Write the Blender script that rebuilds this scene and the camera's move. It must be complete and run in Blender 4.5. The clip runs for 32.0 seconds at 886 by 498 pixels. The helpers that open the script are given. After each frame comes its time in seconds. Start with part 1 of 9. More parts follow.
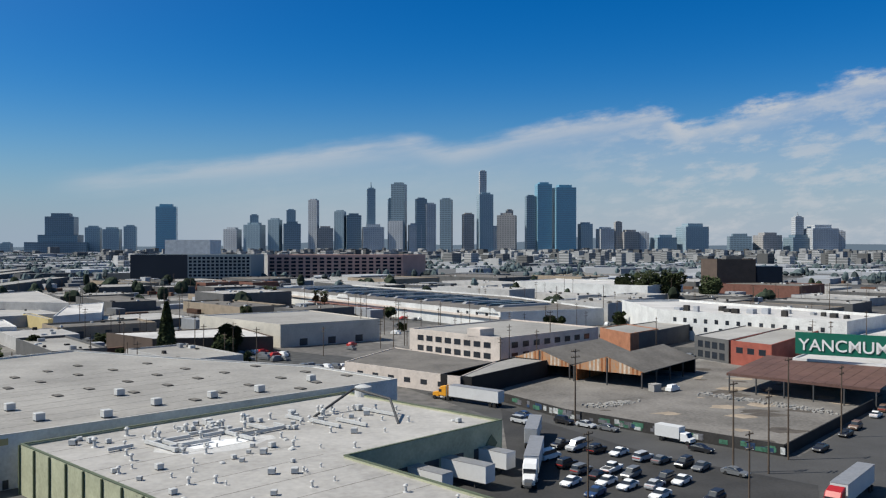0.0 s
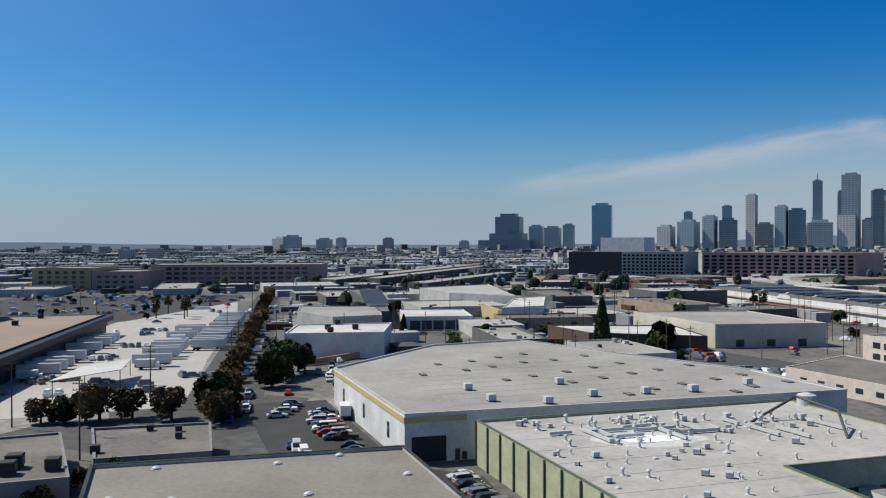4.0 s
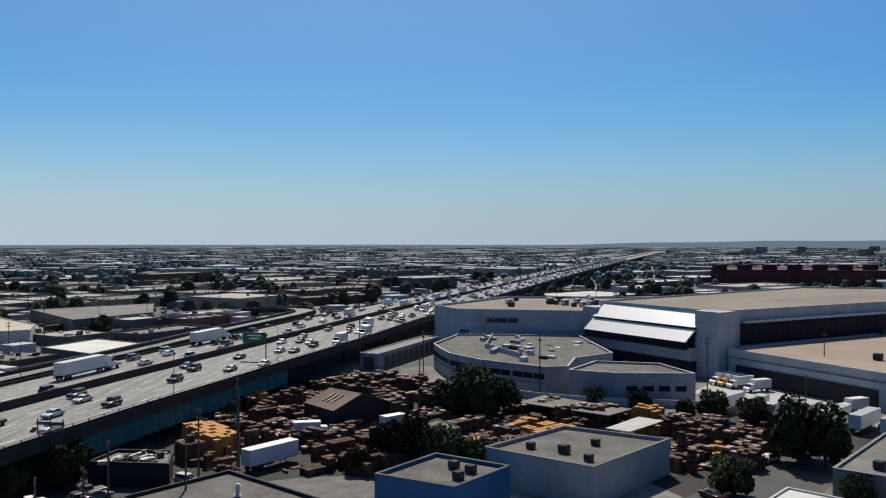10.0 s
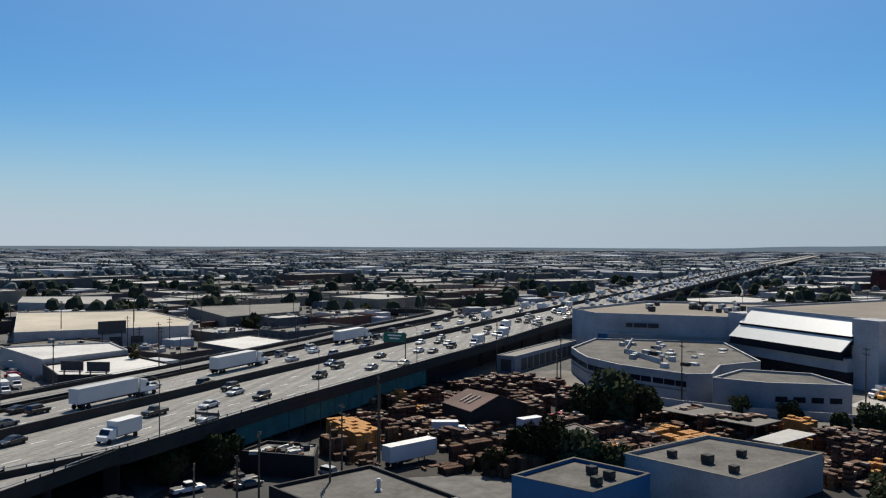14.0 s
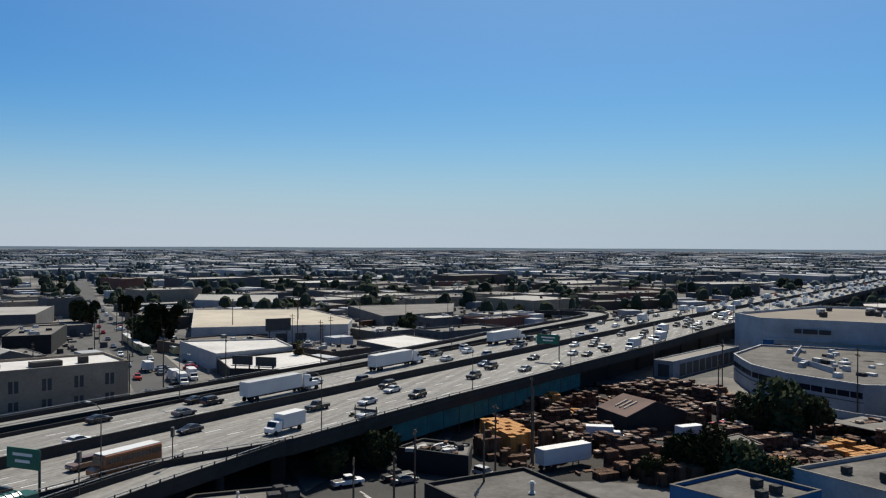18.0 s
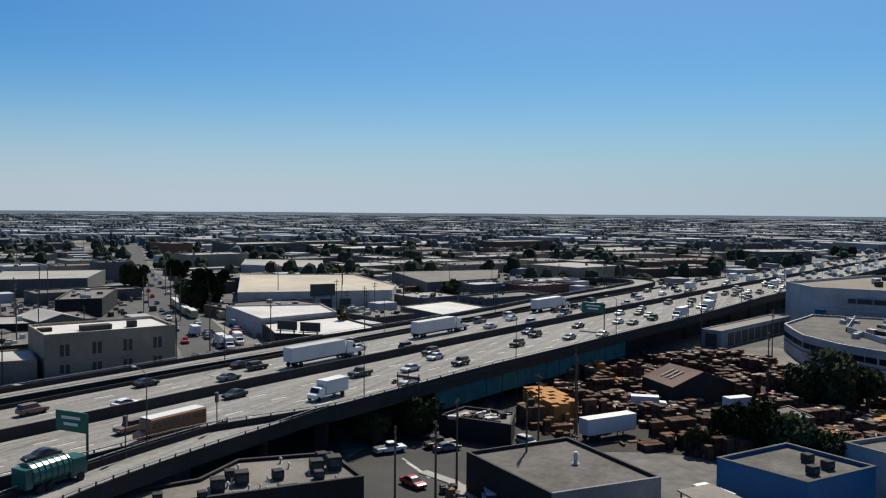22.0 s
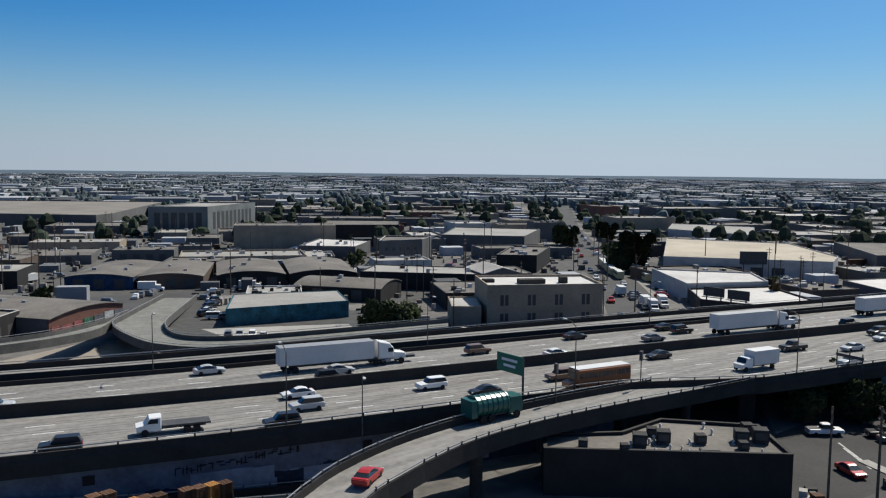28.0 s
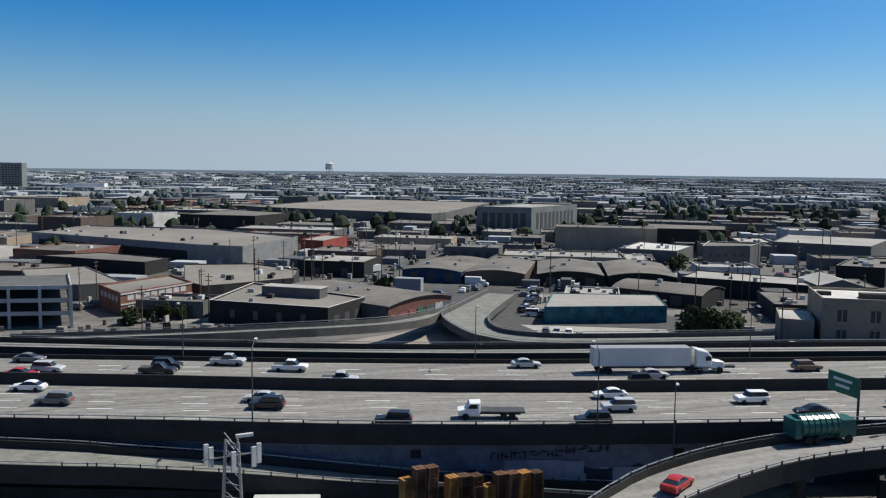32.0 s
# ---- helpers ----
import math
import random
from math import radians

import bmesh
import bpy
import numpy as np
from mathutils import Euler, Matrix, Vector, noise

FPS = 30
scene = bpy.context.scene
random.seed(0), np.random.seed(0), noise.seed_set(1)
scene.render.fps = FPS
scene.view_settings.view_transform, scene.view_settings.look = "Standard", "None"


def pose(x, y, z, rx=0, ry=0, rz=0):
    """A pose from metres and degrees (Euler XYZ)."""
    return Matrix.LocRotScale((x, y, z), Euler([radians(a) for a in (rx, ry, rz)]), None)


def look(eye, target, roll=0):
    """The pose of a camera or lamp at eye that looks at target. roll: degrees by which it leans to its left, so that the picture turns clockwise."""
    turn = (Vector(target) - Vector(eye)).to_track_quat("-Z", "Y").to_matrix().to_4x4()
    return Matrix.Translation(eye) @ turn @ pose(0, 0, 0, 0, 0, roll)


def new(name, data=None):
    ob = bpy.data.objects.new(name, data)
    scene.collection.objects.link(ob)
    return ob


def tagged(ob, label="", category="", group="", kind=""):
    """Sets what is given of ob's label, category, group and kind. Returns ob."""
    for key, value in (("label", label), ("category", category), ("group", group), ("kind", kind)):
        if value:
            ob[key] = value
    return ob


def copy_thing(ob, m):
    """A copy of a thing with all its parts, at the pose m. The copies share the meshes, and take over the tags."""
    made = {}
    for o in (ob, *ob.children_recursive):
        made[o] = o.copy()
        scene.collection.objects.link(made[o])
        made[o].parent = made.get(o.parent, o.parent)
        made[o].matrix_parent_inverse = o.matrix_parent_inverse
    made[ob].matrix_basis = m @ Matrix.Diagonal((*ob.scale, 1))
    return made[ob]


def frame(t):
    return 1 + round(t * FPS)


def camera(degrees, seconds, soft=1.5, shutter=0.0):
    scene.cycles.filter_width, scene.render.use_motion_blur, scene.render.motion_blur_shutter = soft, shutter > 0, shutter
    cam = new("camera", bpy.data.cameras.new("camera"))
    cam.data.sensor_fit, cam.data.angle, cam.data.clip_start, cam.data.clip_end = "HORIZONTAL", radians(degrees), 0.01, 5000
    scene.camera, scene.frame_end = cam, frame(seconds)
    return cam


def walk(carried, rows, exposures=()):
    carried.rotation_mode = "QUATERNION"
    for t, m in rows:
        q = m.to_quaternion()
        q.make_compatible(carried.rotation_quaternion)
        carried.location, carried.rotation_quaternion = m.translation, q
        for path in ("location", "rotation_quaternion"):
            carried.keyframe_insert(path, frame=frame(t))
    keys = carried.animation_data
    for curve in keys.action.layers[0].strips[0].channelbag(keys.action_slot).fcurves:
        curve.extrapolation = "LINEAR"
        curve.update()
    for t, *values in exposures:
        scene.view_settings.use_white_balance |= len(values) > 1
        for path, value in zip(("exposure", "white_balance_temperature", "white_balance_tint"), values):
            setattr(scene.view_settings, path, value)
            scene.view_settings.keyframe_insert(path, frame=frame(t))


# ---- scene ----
cam = camera(55.0, 32.0, soft=1.2)
PATH = [
    (0, (-0.932, 1.934, 39.874), (-0.932, 3.934, 39.8623), 0.03),
    (0.5, (-0.927, 1.839, 39.870), (-1.032, 3.836, 39.8564), -0.05),
    (1, (-0.801, 1.666, 39.836), (-1.100, 3.644, 39.8206), -0.09),
    (1.5, (-0.686, 1.410, 39.792), (-1.212, 3.340, 39.7746), -0.18),
    (2, (-0.612, 1.169, 39.779), (-1.343, 3.030, 39.7607), -0.25),
    (2.5, (-0.560, 1.020, 39.856), (-1.337, 2.862, 39.8386), -0.23),
    (3, (-0.469, 0.844, 39.916), (-1.342, 2.643, 39.8992), -0.24),
    (3.5, (-0.509, 0.721, 39.986), (-1.440, 2.492, 39.9692), -0.19),
    (5.5, (-0.674, 0.655, 40.027), (-1.837, 2.282, 40.0094), -0.03),
    (6, (-0.641, 0.500, 40.025), (-1.964, 1.999, 40.0062), -0.04),
    (6.5, (-0.551, 0.322, 40.030), (-1.999, 1.702, 40.0113), -0.05),
    (7, (-0.473, 0.219, 39.996), (-2.050, 1.449, 39.9786), -0.03),
    (7.5, (-0.313, 0.204, 40.037), (-2.031, 1.229, 40.0190), -0.05),
    (8, (-0.096, 0.231, 40.061), (-1.961, 0.953, 40.0418), -0.09),
    (8.5, (-0.012, 0.174, 40.056), (-1.952, 0.662, 40.0379), -0.16),
    (9, (0.094, 0.061, 40.066), (-1.878, 0.397, 40.0483), -0.01),
    (9.5, (0.314, 0.002, 40.044), (-1.680, 0.154, 40.0268), -0.00),
    (10, (0.406, -0.025, 40.024), (-1.594, -0.005, 40.0072), 0.01),
    (10.5, (0.479, -0.064, 40.004), (-1.521, -0.052, 39.9893), 0.07),
    (11, (0.535, -0.076, 39.984), (-1.465, -0.082, 39.9712), 0.11),
    (11.5, (0.580, -0.087, 39.974), (-1.420, -0.116, 39.9621), 0.17),
    (12, (0.610, -0.067, 39.990), (-1.389, -0.120, 39.9785), 0.20),
    (12.5, (0.645, -0.098, 39.972), (-1.354, -0.174, 39.9622), 0.24),
    (13, (0.712, -0.104, 39.959), (-1.285, -0.202, 39.9491), 0.24),
    (13.5, (0.807, -0.150, 39.964), (-1.189, -0.272, 39.9549), 0.32),
    (14, (0.970, -0.175, 39.947), (-1.007, -0.475, 39.9362), 0.24),
    (14.5, (1.142, -0.208, 39.961), (-0.805, -0.666, 39.9483), 0.27),
    (16.5, (1.301, -0.165, 39.933), (-0.609, -0.759, 39.9245), 0.35),
    (17, (1.342, -0.131, 39.944), (-0.565, -0.734, 39.9357), 0.35),
    (17.5, (1.250, -0.204, 39.994), (-0.649, -0.829, 39.9837), 0.32),
    (18, (1.017, -0.277, 40.074), (-0.875, -0.925, 40.0642), 0.25),
    (18.5, (0.683, -0.436, 40.112), (-1.202, -1.105, 40.1050), 0.27),
    (19, (0.295, -0.593, 40.165), (-1.583, -1.282, 40.1601), 0.26),
    (19.5, (-0.086, -0.726, 40.230), (-1.959, -1.428, 40.2309), 0.24),
    (20, (-0.416, -0.739, 40.218), (-2.296, -1.421, 40.2177), 0.34),
    (20.5, (-0.621, -0.757, 40.245), (-2.494, -1.458, 40.2407), 0.33),
    (21, (-0.745, -0.733, 40.265), (-2.612, -1.451, 40.2617), 0.36),
    (21.5, (-0.818, -0.695, 40.267), (-2.679, -1.428, 40.2625), 0.37),
    (22, (-0.854, -0.739, 40.274), (-2.708, -1.484, 40.1832), 0.42),
    (22.5, (-0.780, -0.767, 40.200), (-2.623, -1.525, 40.0269), 0.50),
    (23, (-0.715, -0.753, 40.182), (-2.552, -1.524, 40.0096), 0.52),
    (23.5, (-0.637, -0.787, 40.184), (-2.471, -1.566, 40.0126), 0.49),
    (24, (-0.607, -0.752, 40.153), (-2.437, -1.540, 39.9825), 0.57),
    (24.5, (-0.597, -0.768, 40.188), (-2.423, -1.566, 40.0169), 0.57),
    (26.5, (-0.517, -0.737, 40.100), (-2.195, -1.811, 39.9264), 0.66),
    (27, (-0.409, -0.700, 40.017), (-1.992, -1.909, 39.8399), 0.57),
    (27.5, (-0.228, -0.775, 39.889), (-1.664, -2.156, 39.7113), 0.69),
    (28, (-0.062, -0.748, 39.808), (-1.342, -2.274, 39.6257), 0.59),
    (28.5, (0.094, -0.662, 39.755), (-1.096, -2.259, 39.5721), 0.49),
    (29, (0.160, -0.495, 39.795), (-1.019, -2.100, 39.6152), 0.64),
    (29.5, (0.175, -0.276, 39.829), (-0.980, -1.898, 39.6495), 0.56),
    (30, (0.174, 0.012, 39.854), (-0.779, -1.736, 39.6713), 0.57),
    (30.5, (0.214, 0.268, 39.854), (-0.625, -1.539, 39.6698), 0.52),
    (31, (0.275, 0.432, 39.825), (-0.570, -1.371, 39.6427), 0.66),
    (31.5, (0.279, 0.578, 39.811), (-0.483, -1.262, 39.6274), 0.66),
    (32, (0.279, 0.741, 39.772), (-0.355, -1.147, 39.5868), 0.70),
]
walk(cam, [(t, look(eye, target, roll)) for t, eye, target, roll in PATH], [(0, 0.12, 6380, 10), (6, 0.1, 6400, 10), (9, 0.13, 6600, 10), (13, 0.13, 6720, 10), (20, 0.125, 6720, 10), (26, 0.12, 6550, 10), (29.5, 0.12, 6500, 10), (32, 0.22, 6450, 10)])

# ---- light ----
SUN_YAW, SUN_UP = 96.0, 50.0
sun_dir = Vector((-math.sin(radians(SUN_YAW)) * math.cos(radians(SUN_UP)), math.cos(radians(SUN_YAW)) * math.cos(radians(SUN_UP)), math.sin(radians(SUN_UP))))
sun = new("sun", bpy.data.lights.new("sun", "SUN"))
sun.data.energy, sun.data.angle, sun.data.color = 5.0, radians(0.53), (1.0, 0.945, 0.84)
sun.matrix_world = look(sun_dir * 200, (0, 0, 0))

world = bpy.data.worlds.new("sky")
scene.world = world
world.use_nodes = True
wn, wl = world.node_tree.nodes, world.node_tree.links
wn.clear()


def wnode(kind, **kw):
    n = wn.new(kind)
    for k, v in kw.items():
        n.inputs[k].default_value = v
    return n


def wmath(op, a, b=None, c=None):
    n = wn.new("ShaderNodeMath")
    n.operation = op
    for i, v in enumerate((a, b, c)):
        if v is None:
            continue
        if isinstance(v, (int, float)):
            n.inputs[i].default_value = v
        else:
            wl.new(v, n.inputs[i])
    return n.outputs[0]


sky = wn.new("ShaderNodeTexSky")
sky.sky_type, sky.sun_disc = "NISHITA", False
sky.sun_elevation, sky.sun_rotation = radians(SUN_UP), radians(-SUN_YAW)
sky.altitude, sky.air_density, sky.dust_density, sky.ozone_density = 200, 1.0, 0.3, 4.0
# thin cloud sheet over the skyline: a wedge of long streaks that breaks into puffs towards the north-east
tc = wn.new("ShaderNodeTexCoord")
sep = wn.new("ShaderNodeSeparateXYZ")
wl.new(tc.outputs["Generated"], sep.inputs[0])
azim = wmath("ARCTAN2", sep.outputs[0], sep.outputs[1])
elev = wmath("ARCSINE", sep.outputs[2])


def ramp01(value, a, b, lo=0.0, hi=1.0, smooth=True):
    n = wn.new("ShaderNodeMapRange")
    if smooth:
        n.interpolation_type = "SMOOTHSTEP"
    wl.new(value, n.inputs[0])
    for i_, v_ in enumerate((a, b, lo, hi)):
        n.inputs[i_ + 1].default_value = v_
    return n.outputs[0]


def sky_noise(ka, ke, slope, scale, detail, rough):
    comb = wn.new("ShaderNodeCombineXYZ")
    wl.new(wmath("MULTIPLY", azim, ka), comb.inputs[0])
    wl.new(wmath("MULTIPLY_ADD", elev, ke, wmath("MULTIPLY", azim, -slope * ke)), comb.inputs[1])
    n = wnode("ShaderNodeTexNoise", Scale=scale, Detail=detail, Roughness=rough)
    wl.new(comb.outputs[0], n.inputs["Vector"])
    return n.outputs[0]


wisps = sky_noise(5.0, 44.0, 0.145, 1.1, 8.0, 0.6)
puffs = sky_noise(13.0, 34.0, 0.1, 1.6, 9.0, 0.62)
# upper edge: rising to the right in three steps
edge = wmath("MULTIPLY_ADD", azim, 0.1435, 0.1355)
edge = wmath("SUBTRACT", edge, ramp01(azim, -0.05, 0.02, 0.0, 0.017))
edge = wmath("ADD", edge, ramp01(azim, 0.03, 0.1, 0.0, 0.006))
edge = wmath("SUBTRACT", edge, ramp01(azim, 0.245, 0.275, 0.0, 0.024))
edge = wmath("ADD", edge, ramp01(azim, 0.29, 0.5, 0.0, 0.014))
uneven = ramp01(azim, 0.0, 0.3, 0.012, 0.05)
depth_in = wmath("SUBTRACT", edge, elev)
depth_in = wmath("ADD", depth_in, wmath("MULTIPLY", wmath("SUBTRACT", puffs, 0.5), uneven))
depth_in = wmath("ADD", depth_in, wmath("MULTIPLY", wmath("SUBTRACT", wisps, 0.5), 0.016))
rim = ramp01(depth_in, -0.004, 0.016)
streak_ = wmath("MULTIPLY", rim, wmath("MULTIPLY", ramp01(depth_in, 0.036, 0.012, 0.0, 0.4), ramp01(wisps, 0.3, 0.6, 0.35, 1.0)))
broken = wmath("MULTIPLY", ramp01(puffs, 0.44, 0.66), ramp01(azim, 0.1, 0.3, 0.05, 0.4))
veil = wmath("MULTIPLY", rim, wmath("ADD", wmath("ADD", 0.17, wmath("MULTIPLY", wisps, 0.2)), broken))
veil = wmath("MULTIPLY", veil, ramp01(azim, -0.45, -0.15))
east = ramp01(azim, -0.45, -0.37)
north = ramp01(azim, 1.7, 0.8)
cloud = wmath("MULTIPLY", wmath("MULTIPLY", wmath("ADD", streak_, veil), wmath("MULTIPLY", east, north)), 1.0)
cloud = wmath("MINIMUM", cloud, 0.85)
hsv = wnode("ShaderNodeHueSaturation", Saturation=1.45, Value=1.0)
# deeper blue towards the zenith, dimmed up there to cut the fill light
deep = wn.new("ShaderNodeMapRange")
wl.new(elev, deep.inputs[0])
deep.interpolation_type = "SMOOTHSTEP"
for i_, v_ in ((1, 0.25), (2, 1.3), (3, 1.0), (4, 0.4)):
    deep.inputs[i_].default_value = v_
wl.new(deep.outputs[0], hsv.inputs["Value"])
wl.new(sky.outputs[0], hsv.inputs["Color"])
# pale dusty air low over the horizon
low_air = wmath("EXPONENT", wmath("MULTIPLY", wmath("POWER", wmath("MULTIPLY", wmath("MAXIMUM", elev, 0.0), 9.8), 2.0), -1.0))
hz = wn.new("ShaderNodeMix")
hz.data_type = "RGBA"
wl.new(wmath("MULTIPLY", low_air, 0.95), hz.inputs["Factor"])
tint = wn.new("ShaderNodeMix")
tint.data_type, tint.blend_type = "RGBA", "MULTIPLY"
tint.inputs["Factor"].default_value = 1.0
tint.inputs["B"].default_value = (0.48, 1.48, 1.9, 1)
wl.new(hsv.outputs[0], tint.inputs["A"])
wl.new(tint.outputs["Result"], hz.inputs["A"])
# the dusty air is paler towards the south-west
HAZE_YAW = 125.0
side = wmath("ADD", wmath("MULTIPLY", sep.outputs[0], -math.sin(radians(HAZE_YAW))), wmath("MULTIPLY", sep.outputs[1], math.cos(radians(HAZE_YAW))))
air = wn.new("ShaderNodeMix")
air.data_type = "RGBA"
wl.new(wmath("POWER", wmath("MAXIMUM", side, 0.0), 2.5), air.inputs["Factor"])
air.inputs["A"].default_value, air.inputs["B"].default_value = (7.0, 8.4, 10.2, 1), (10.2, 11.6, 13.8, 1)
wl.new(air.outputs["Result"], hz.inputs["B"])
# pale aureole of dusty air round the sun
dotn = wn.new("ShaderNodeVectorMath")
dotn.operation = "DOT_PRODUCT"
wl.new(tc.outputs["Generated"], dotn.inputs[0])
dotn.inputs[1].default_value = tuple(sun_dir)
glow = wn.new("ShaderNodeMix")
glow.data_type = "RGBA"
wl.new(wmath("MULTIPLY", wmath("POWER", wmath("MAXIMUM", dotn.outputs["Value"], 0.0), 3.0), 0.7), glow.inputs["Factor"])
wl.new(hz.outputs["Result"], glow.inputs["A"])
glow.inputs["B"].default_value = (8.0, 11.8, 14.6, 1)
mix = wn.new("ShaderNodeMix")
mix.data_type = "RGBA"
wl.new(cloud, mix.inputs["Factor"])
wl.new(glow.outputs["Result"], mix.inputs["A"])
mix.inputs["B"].default_value = (11.5, 11.9, 12.4, 1)
bgn = wnode("ShaderNodeBackground", Strength=0.0435)
wl.new(mix.outputs["Result"], bgn.inputs["Color"])
wout = wn.new("ShaderNodeOutputWorld")
wl.new(bgn.outputs[0], wout.inputs["Surface"])
scene.view_settings.exposure = 0.0


# ---- materials ----
def mat(name, col, rough=0.85, var=0.25, scale=0.12, fine=3.0, bump=0.15, metal=0.0, col2=None, spec=0.3, rand=0.0, island=0.0, streak=None):
    m = bpy.data.materials.new(name)
    m.use_nodes = True
    nt = m.node_tree
    n, l = nt.nodes, nt.links
    p = n["Principled BSDF"]
    p.inputs["Roughness"].default_value, p.inputs["Metallic"].default_value = rough, metal
    p.inputs["Specular IOR Level"].default_value = spec
    geo = n.new("ShaderNodeNewGeometry")
    src = geo.outputs["Position"]
    mp = n.new("ShaderNodeMapping")
    l.new(src, mp.inputs[0])
    if streak:
        ang, sx, sy = streak
        mp.inputs["Rotation"].default_value = (0, 0, radians(ang))
        mp.inputs["Scale"].default_value = (sx, sy, 1)
    a = n.new("ShaderNodeTexNoise")
    a.inputs["Scale"].default_value, a.inputs["Detail"].default_value, a.inputs["Roughness"].default_value = scale, 6, 0.6
    l.new(mp.outputs[0], a.inputs["Vector"])
    b = n.new("ShaderNodeTexNoise")
    b.inputs["Scale"].default_value, b.inputs["Detail"].default_value = fine, 4
    l.new(src, b.inputs["Vector"])
    c = n.new("ShaderNodeMath")
    c.operation = "MULTIPLY_ADD"
    l.new(a.outputs[0], c.inputs[0])
    c.inputs[1].default_value = 0.65
    d = n.new("ShaderNodeMath")
    d.operation = "MULTIPLY"
    l.new(b.outputs[0], d.inputs[0])
    d.inputs[1].default_value = 0.35
    l.new(d.outputs[0], c.inputs[2])
    r = n.new("ShaderNodeValToRGB")
    lo = [v * (1 - var) for v in col] if col2 is None else col2
    hi = [min(1, v * (1 + var)) for v in col] if col2 is None else col
    r.color_ramp.elements[0].color, r.color_ramp.elements[1].color = (*lo, 1), (*hi, 1)
    r.color_ramp.elements[0].position, r.color_ramp.elements[1].position = 0.32, 0.68
    l.new(c.outputs[0], r.inputs[0])
    out = r.outputs[0]
    if rand or island:
        if island:
            rv = geo.outputs["Random Per Island"]
        else:
            rv = n.new("ShaderNodeObjectInfo").outputs["Random"]
        mr = n.new("ShaderNodeMapRange")
        l.new(rv, mr.inputs[0])
        k = rand or island
        mr.inputs[3].default_value, mr.inputs[4].default_value = 1 - k, 1 + k
        mx = n.new("ShaderNodeMix")
        mx.data_type, mx.blend_type = "RGBA", "MULTIPLY"
        mx.inputs["Factor"].default_value = 1
        l.new(out, mx.inputs["A"])
        l.new(mr.outputs[0], mx.inputs["B"])
        out = mx.outputs["Result"]
    l.new(out, p.inputs["Base Color"])
    if bump:
        bp = n.new("ShaderNodeBump")
        bp.inputs["Strength"].default_value, bp.inputs["Distance"].default_value = bump, 0.05
        l.new(b.outputs[0], bp.inputs["Height"])
        l.new(bp.outputs[0], p.inputs["Normal"])
    return m


FW_ANG = math.degrees(math.atan2(0.2727, -0.962))
ASPHALT = mat("asphalt", (0.065, 0.064, 0.063), 0.9, 0.3, 0.06, 2.5, 0.3)
# taken below asphalt's own tone to deepen the shade on it
LOT = mat("parking_asphalt", (0.042, 0.041, 0.040), 0.9, 0.4, 0.09, 2.0, 0.3)
CONCRETE = mat("concrete", (0.313, 0.3, 0.278), 0.9, 0.22, 0.08, 2.0, 0.25)
YARD = mat("old_concrete_yard", (0.165, 0.153, 0.138), 0.95, 0.5, 0.06, 1.2, 0.4)
PALE = mat("pale_concrete", (0.365, 0.348, 0.326), 0.9, 0.14, 0.05, 1.5, 0.2)
DECK = mat("freeway_concrete", (0.21, 0.202, 0.189), 0.88, 0.42, 1.0, 1.2, 0.15, streak=(-FW_ANG, 0.008, 0.55))
# shade of the unlit faces is painted into this concrete and the next
BARRIER = mat("shaded_barrier_concrete", (0.029, 0.027, 0.026), 0.9, 0.3, 0.3, 2.0, 0.3)
DIRTY_SHADE = mat("stained_shade_concrete", (0.038, 0.036, 0.034), 0.9, 0.4, 0.2, 2.0, 0.3)
ROOF_GREY = mat("grey_membrane_roof", (0.287, 0.274, 0.252), 0.85, 0.27, 0.05, 1.2, 0.2)
ROOF_PALE = mat("pale_coated_roof", (0.365, 0.348, 0.322), 0.7, 0.27, 0.07, 1.0, 0.2)
ROOF_TAN = mat("tan_gravel_roof", (0.20, 0.172, 0.138), 0.95, 0.27, 0.04, 2.5, 0.4)
ROOF_BROWNISH = mat("brown_grey_membrane_roof", (0.20, 0.183, 0.160), 0.88, 0.27, 0.05, 1.2, 0.2)
ROOF_ROSE = mat("rosy_tan_gravel_roof", (0.265, 0.205, 0.16), 0.95, 0.22, 0.04, 2.5, 0.4)
ROOF_DARK = mat("weathered_dark_roof", (0.145, 0.133, 0.118), 0.9, 0.4, 0.09, 1.2, 0.2)
ROOF_WORN = mat("worn_tar_roof", (0.10, 0.092, 0.083), 0.92, 0.5, 0.16, 1.2, 0.2)
ROOF_SAND = mat("sand_coated_roof", (0.40, 0.35, 0.275), 0.85, 0.27, 0.05, 1.2, 0.2)
ROOF_WHITE = mat("white_coated_roof", (0.505, 0.487, 0.461), 0.7, 0.27, 0.06, 1.0, 0.15)
ROOF_BROWN = mat("brown_rusted_sheet_roof", (0.115, 0.064, 0.052), 0.8, 0.3, 0.15, 1.0, 0.2)
STUCCO = mat("off_white_stucco", (0.40, 0.392, 0.378), 0.85, 0.24, 0.2, 2.0, 0.15)
# white paint with shade and sky blue put into the colour
WHITE = mat("shaded_white_wall", (0.35, 0.362, 0.385), 0.8, 0.24, 0.15, 2.0, 0.1)
# the same white, taken down further for the block's unlit walls
BLOCK_W = mat("shaded_white_block_wall", (0.26, 0.272, 0.292), 0.8, 0.24, 0.15, 2.0, 0.1)
WHITE_B = mat("bright_white_paint", (0.60, 0.60, 0.58), 0.8, 0.24, 0.15, 2.0, 0.1)
FRAME_GREY = mat("grey_office_frame", (0.33, 0.35, 0.335), 0.8, 0.1, 0.05)
WORN_GREY = mat("worn_grey_wall", (0.19, 0.19, 0.19), 0.85, 0.3, 0.3)
YELLOW_D = mat("dull_beige_yellow_wall", (0.36, 0.29, 0.175), 0.85, 0.15, 0.05)
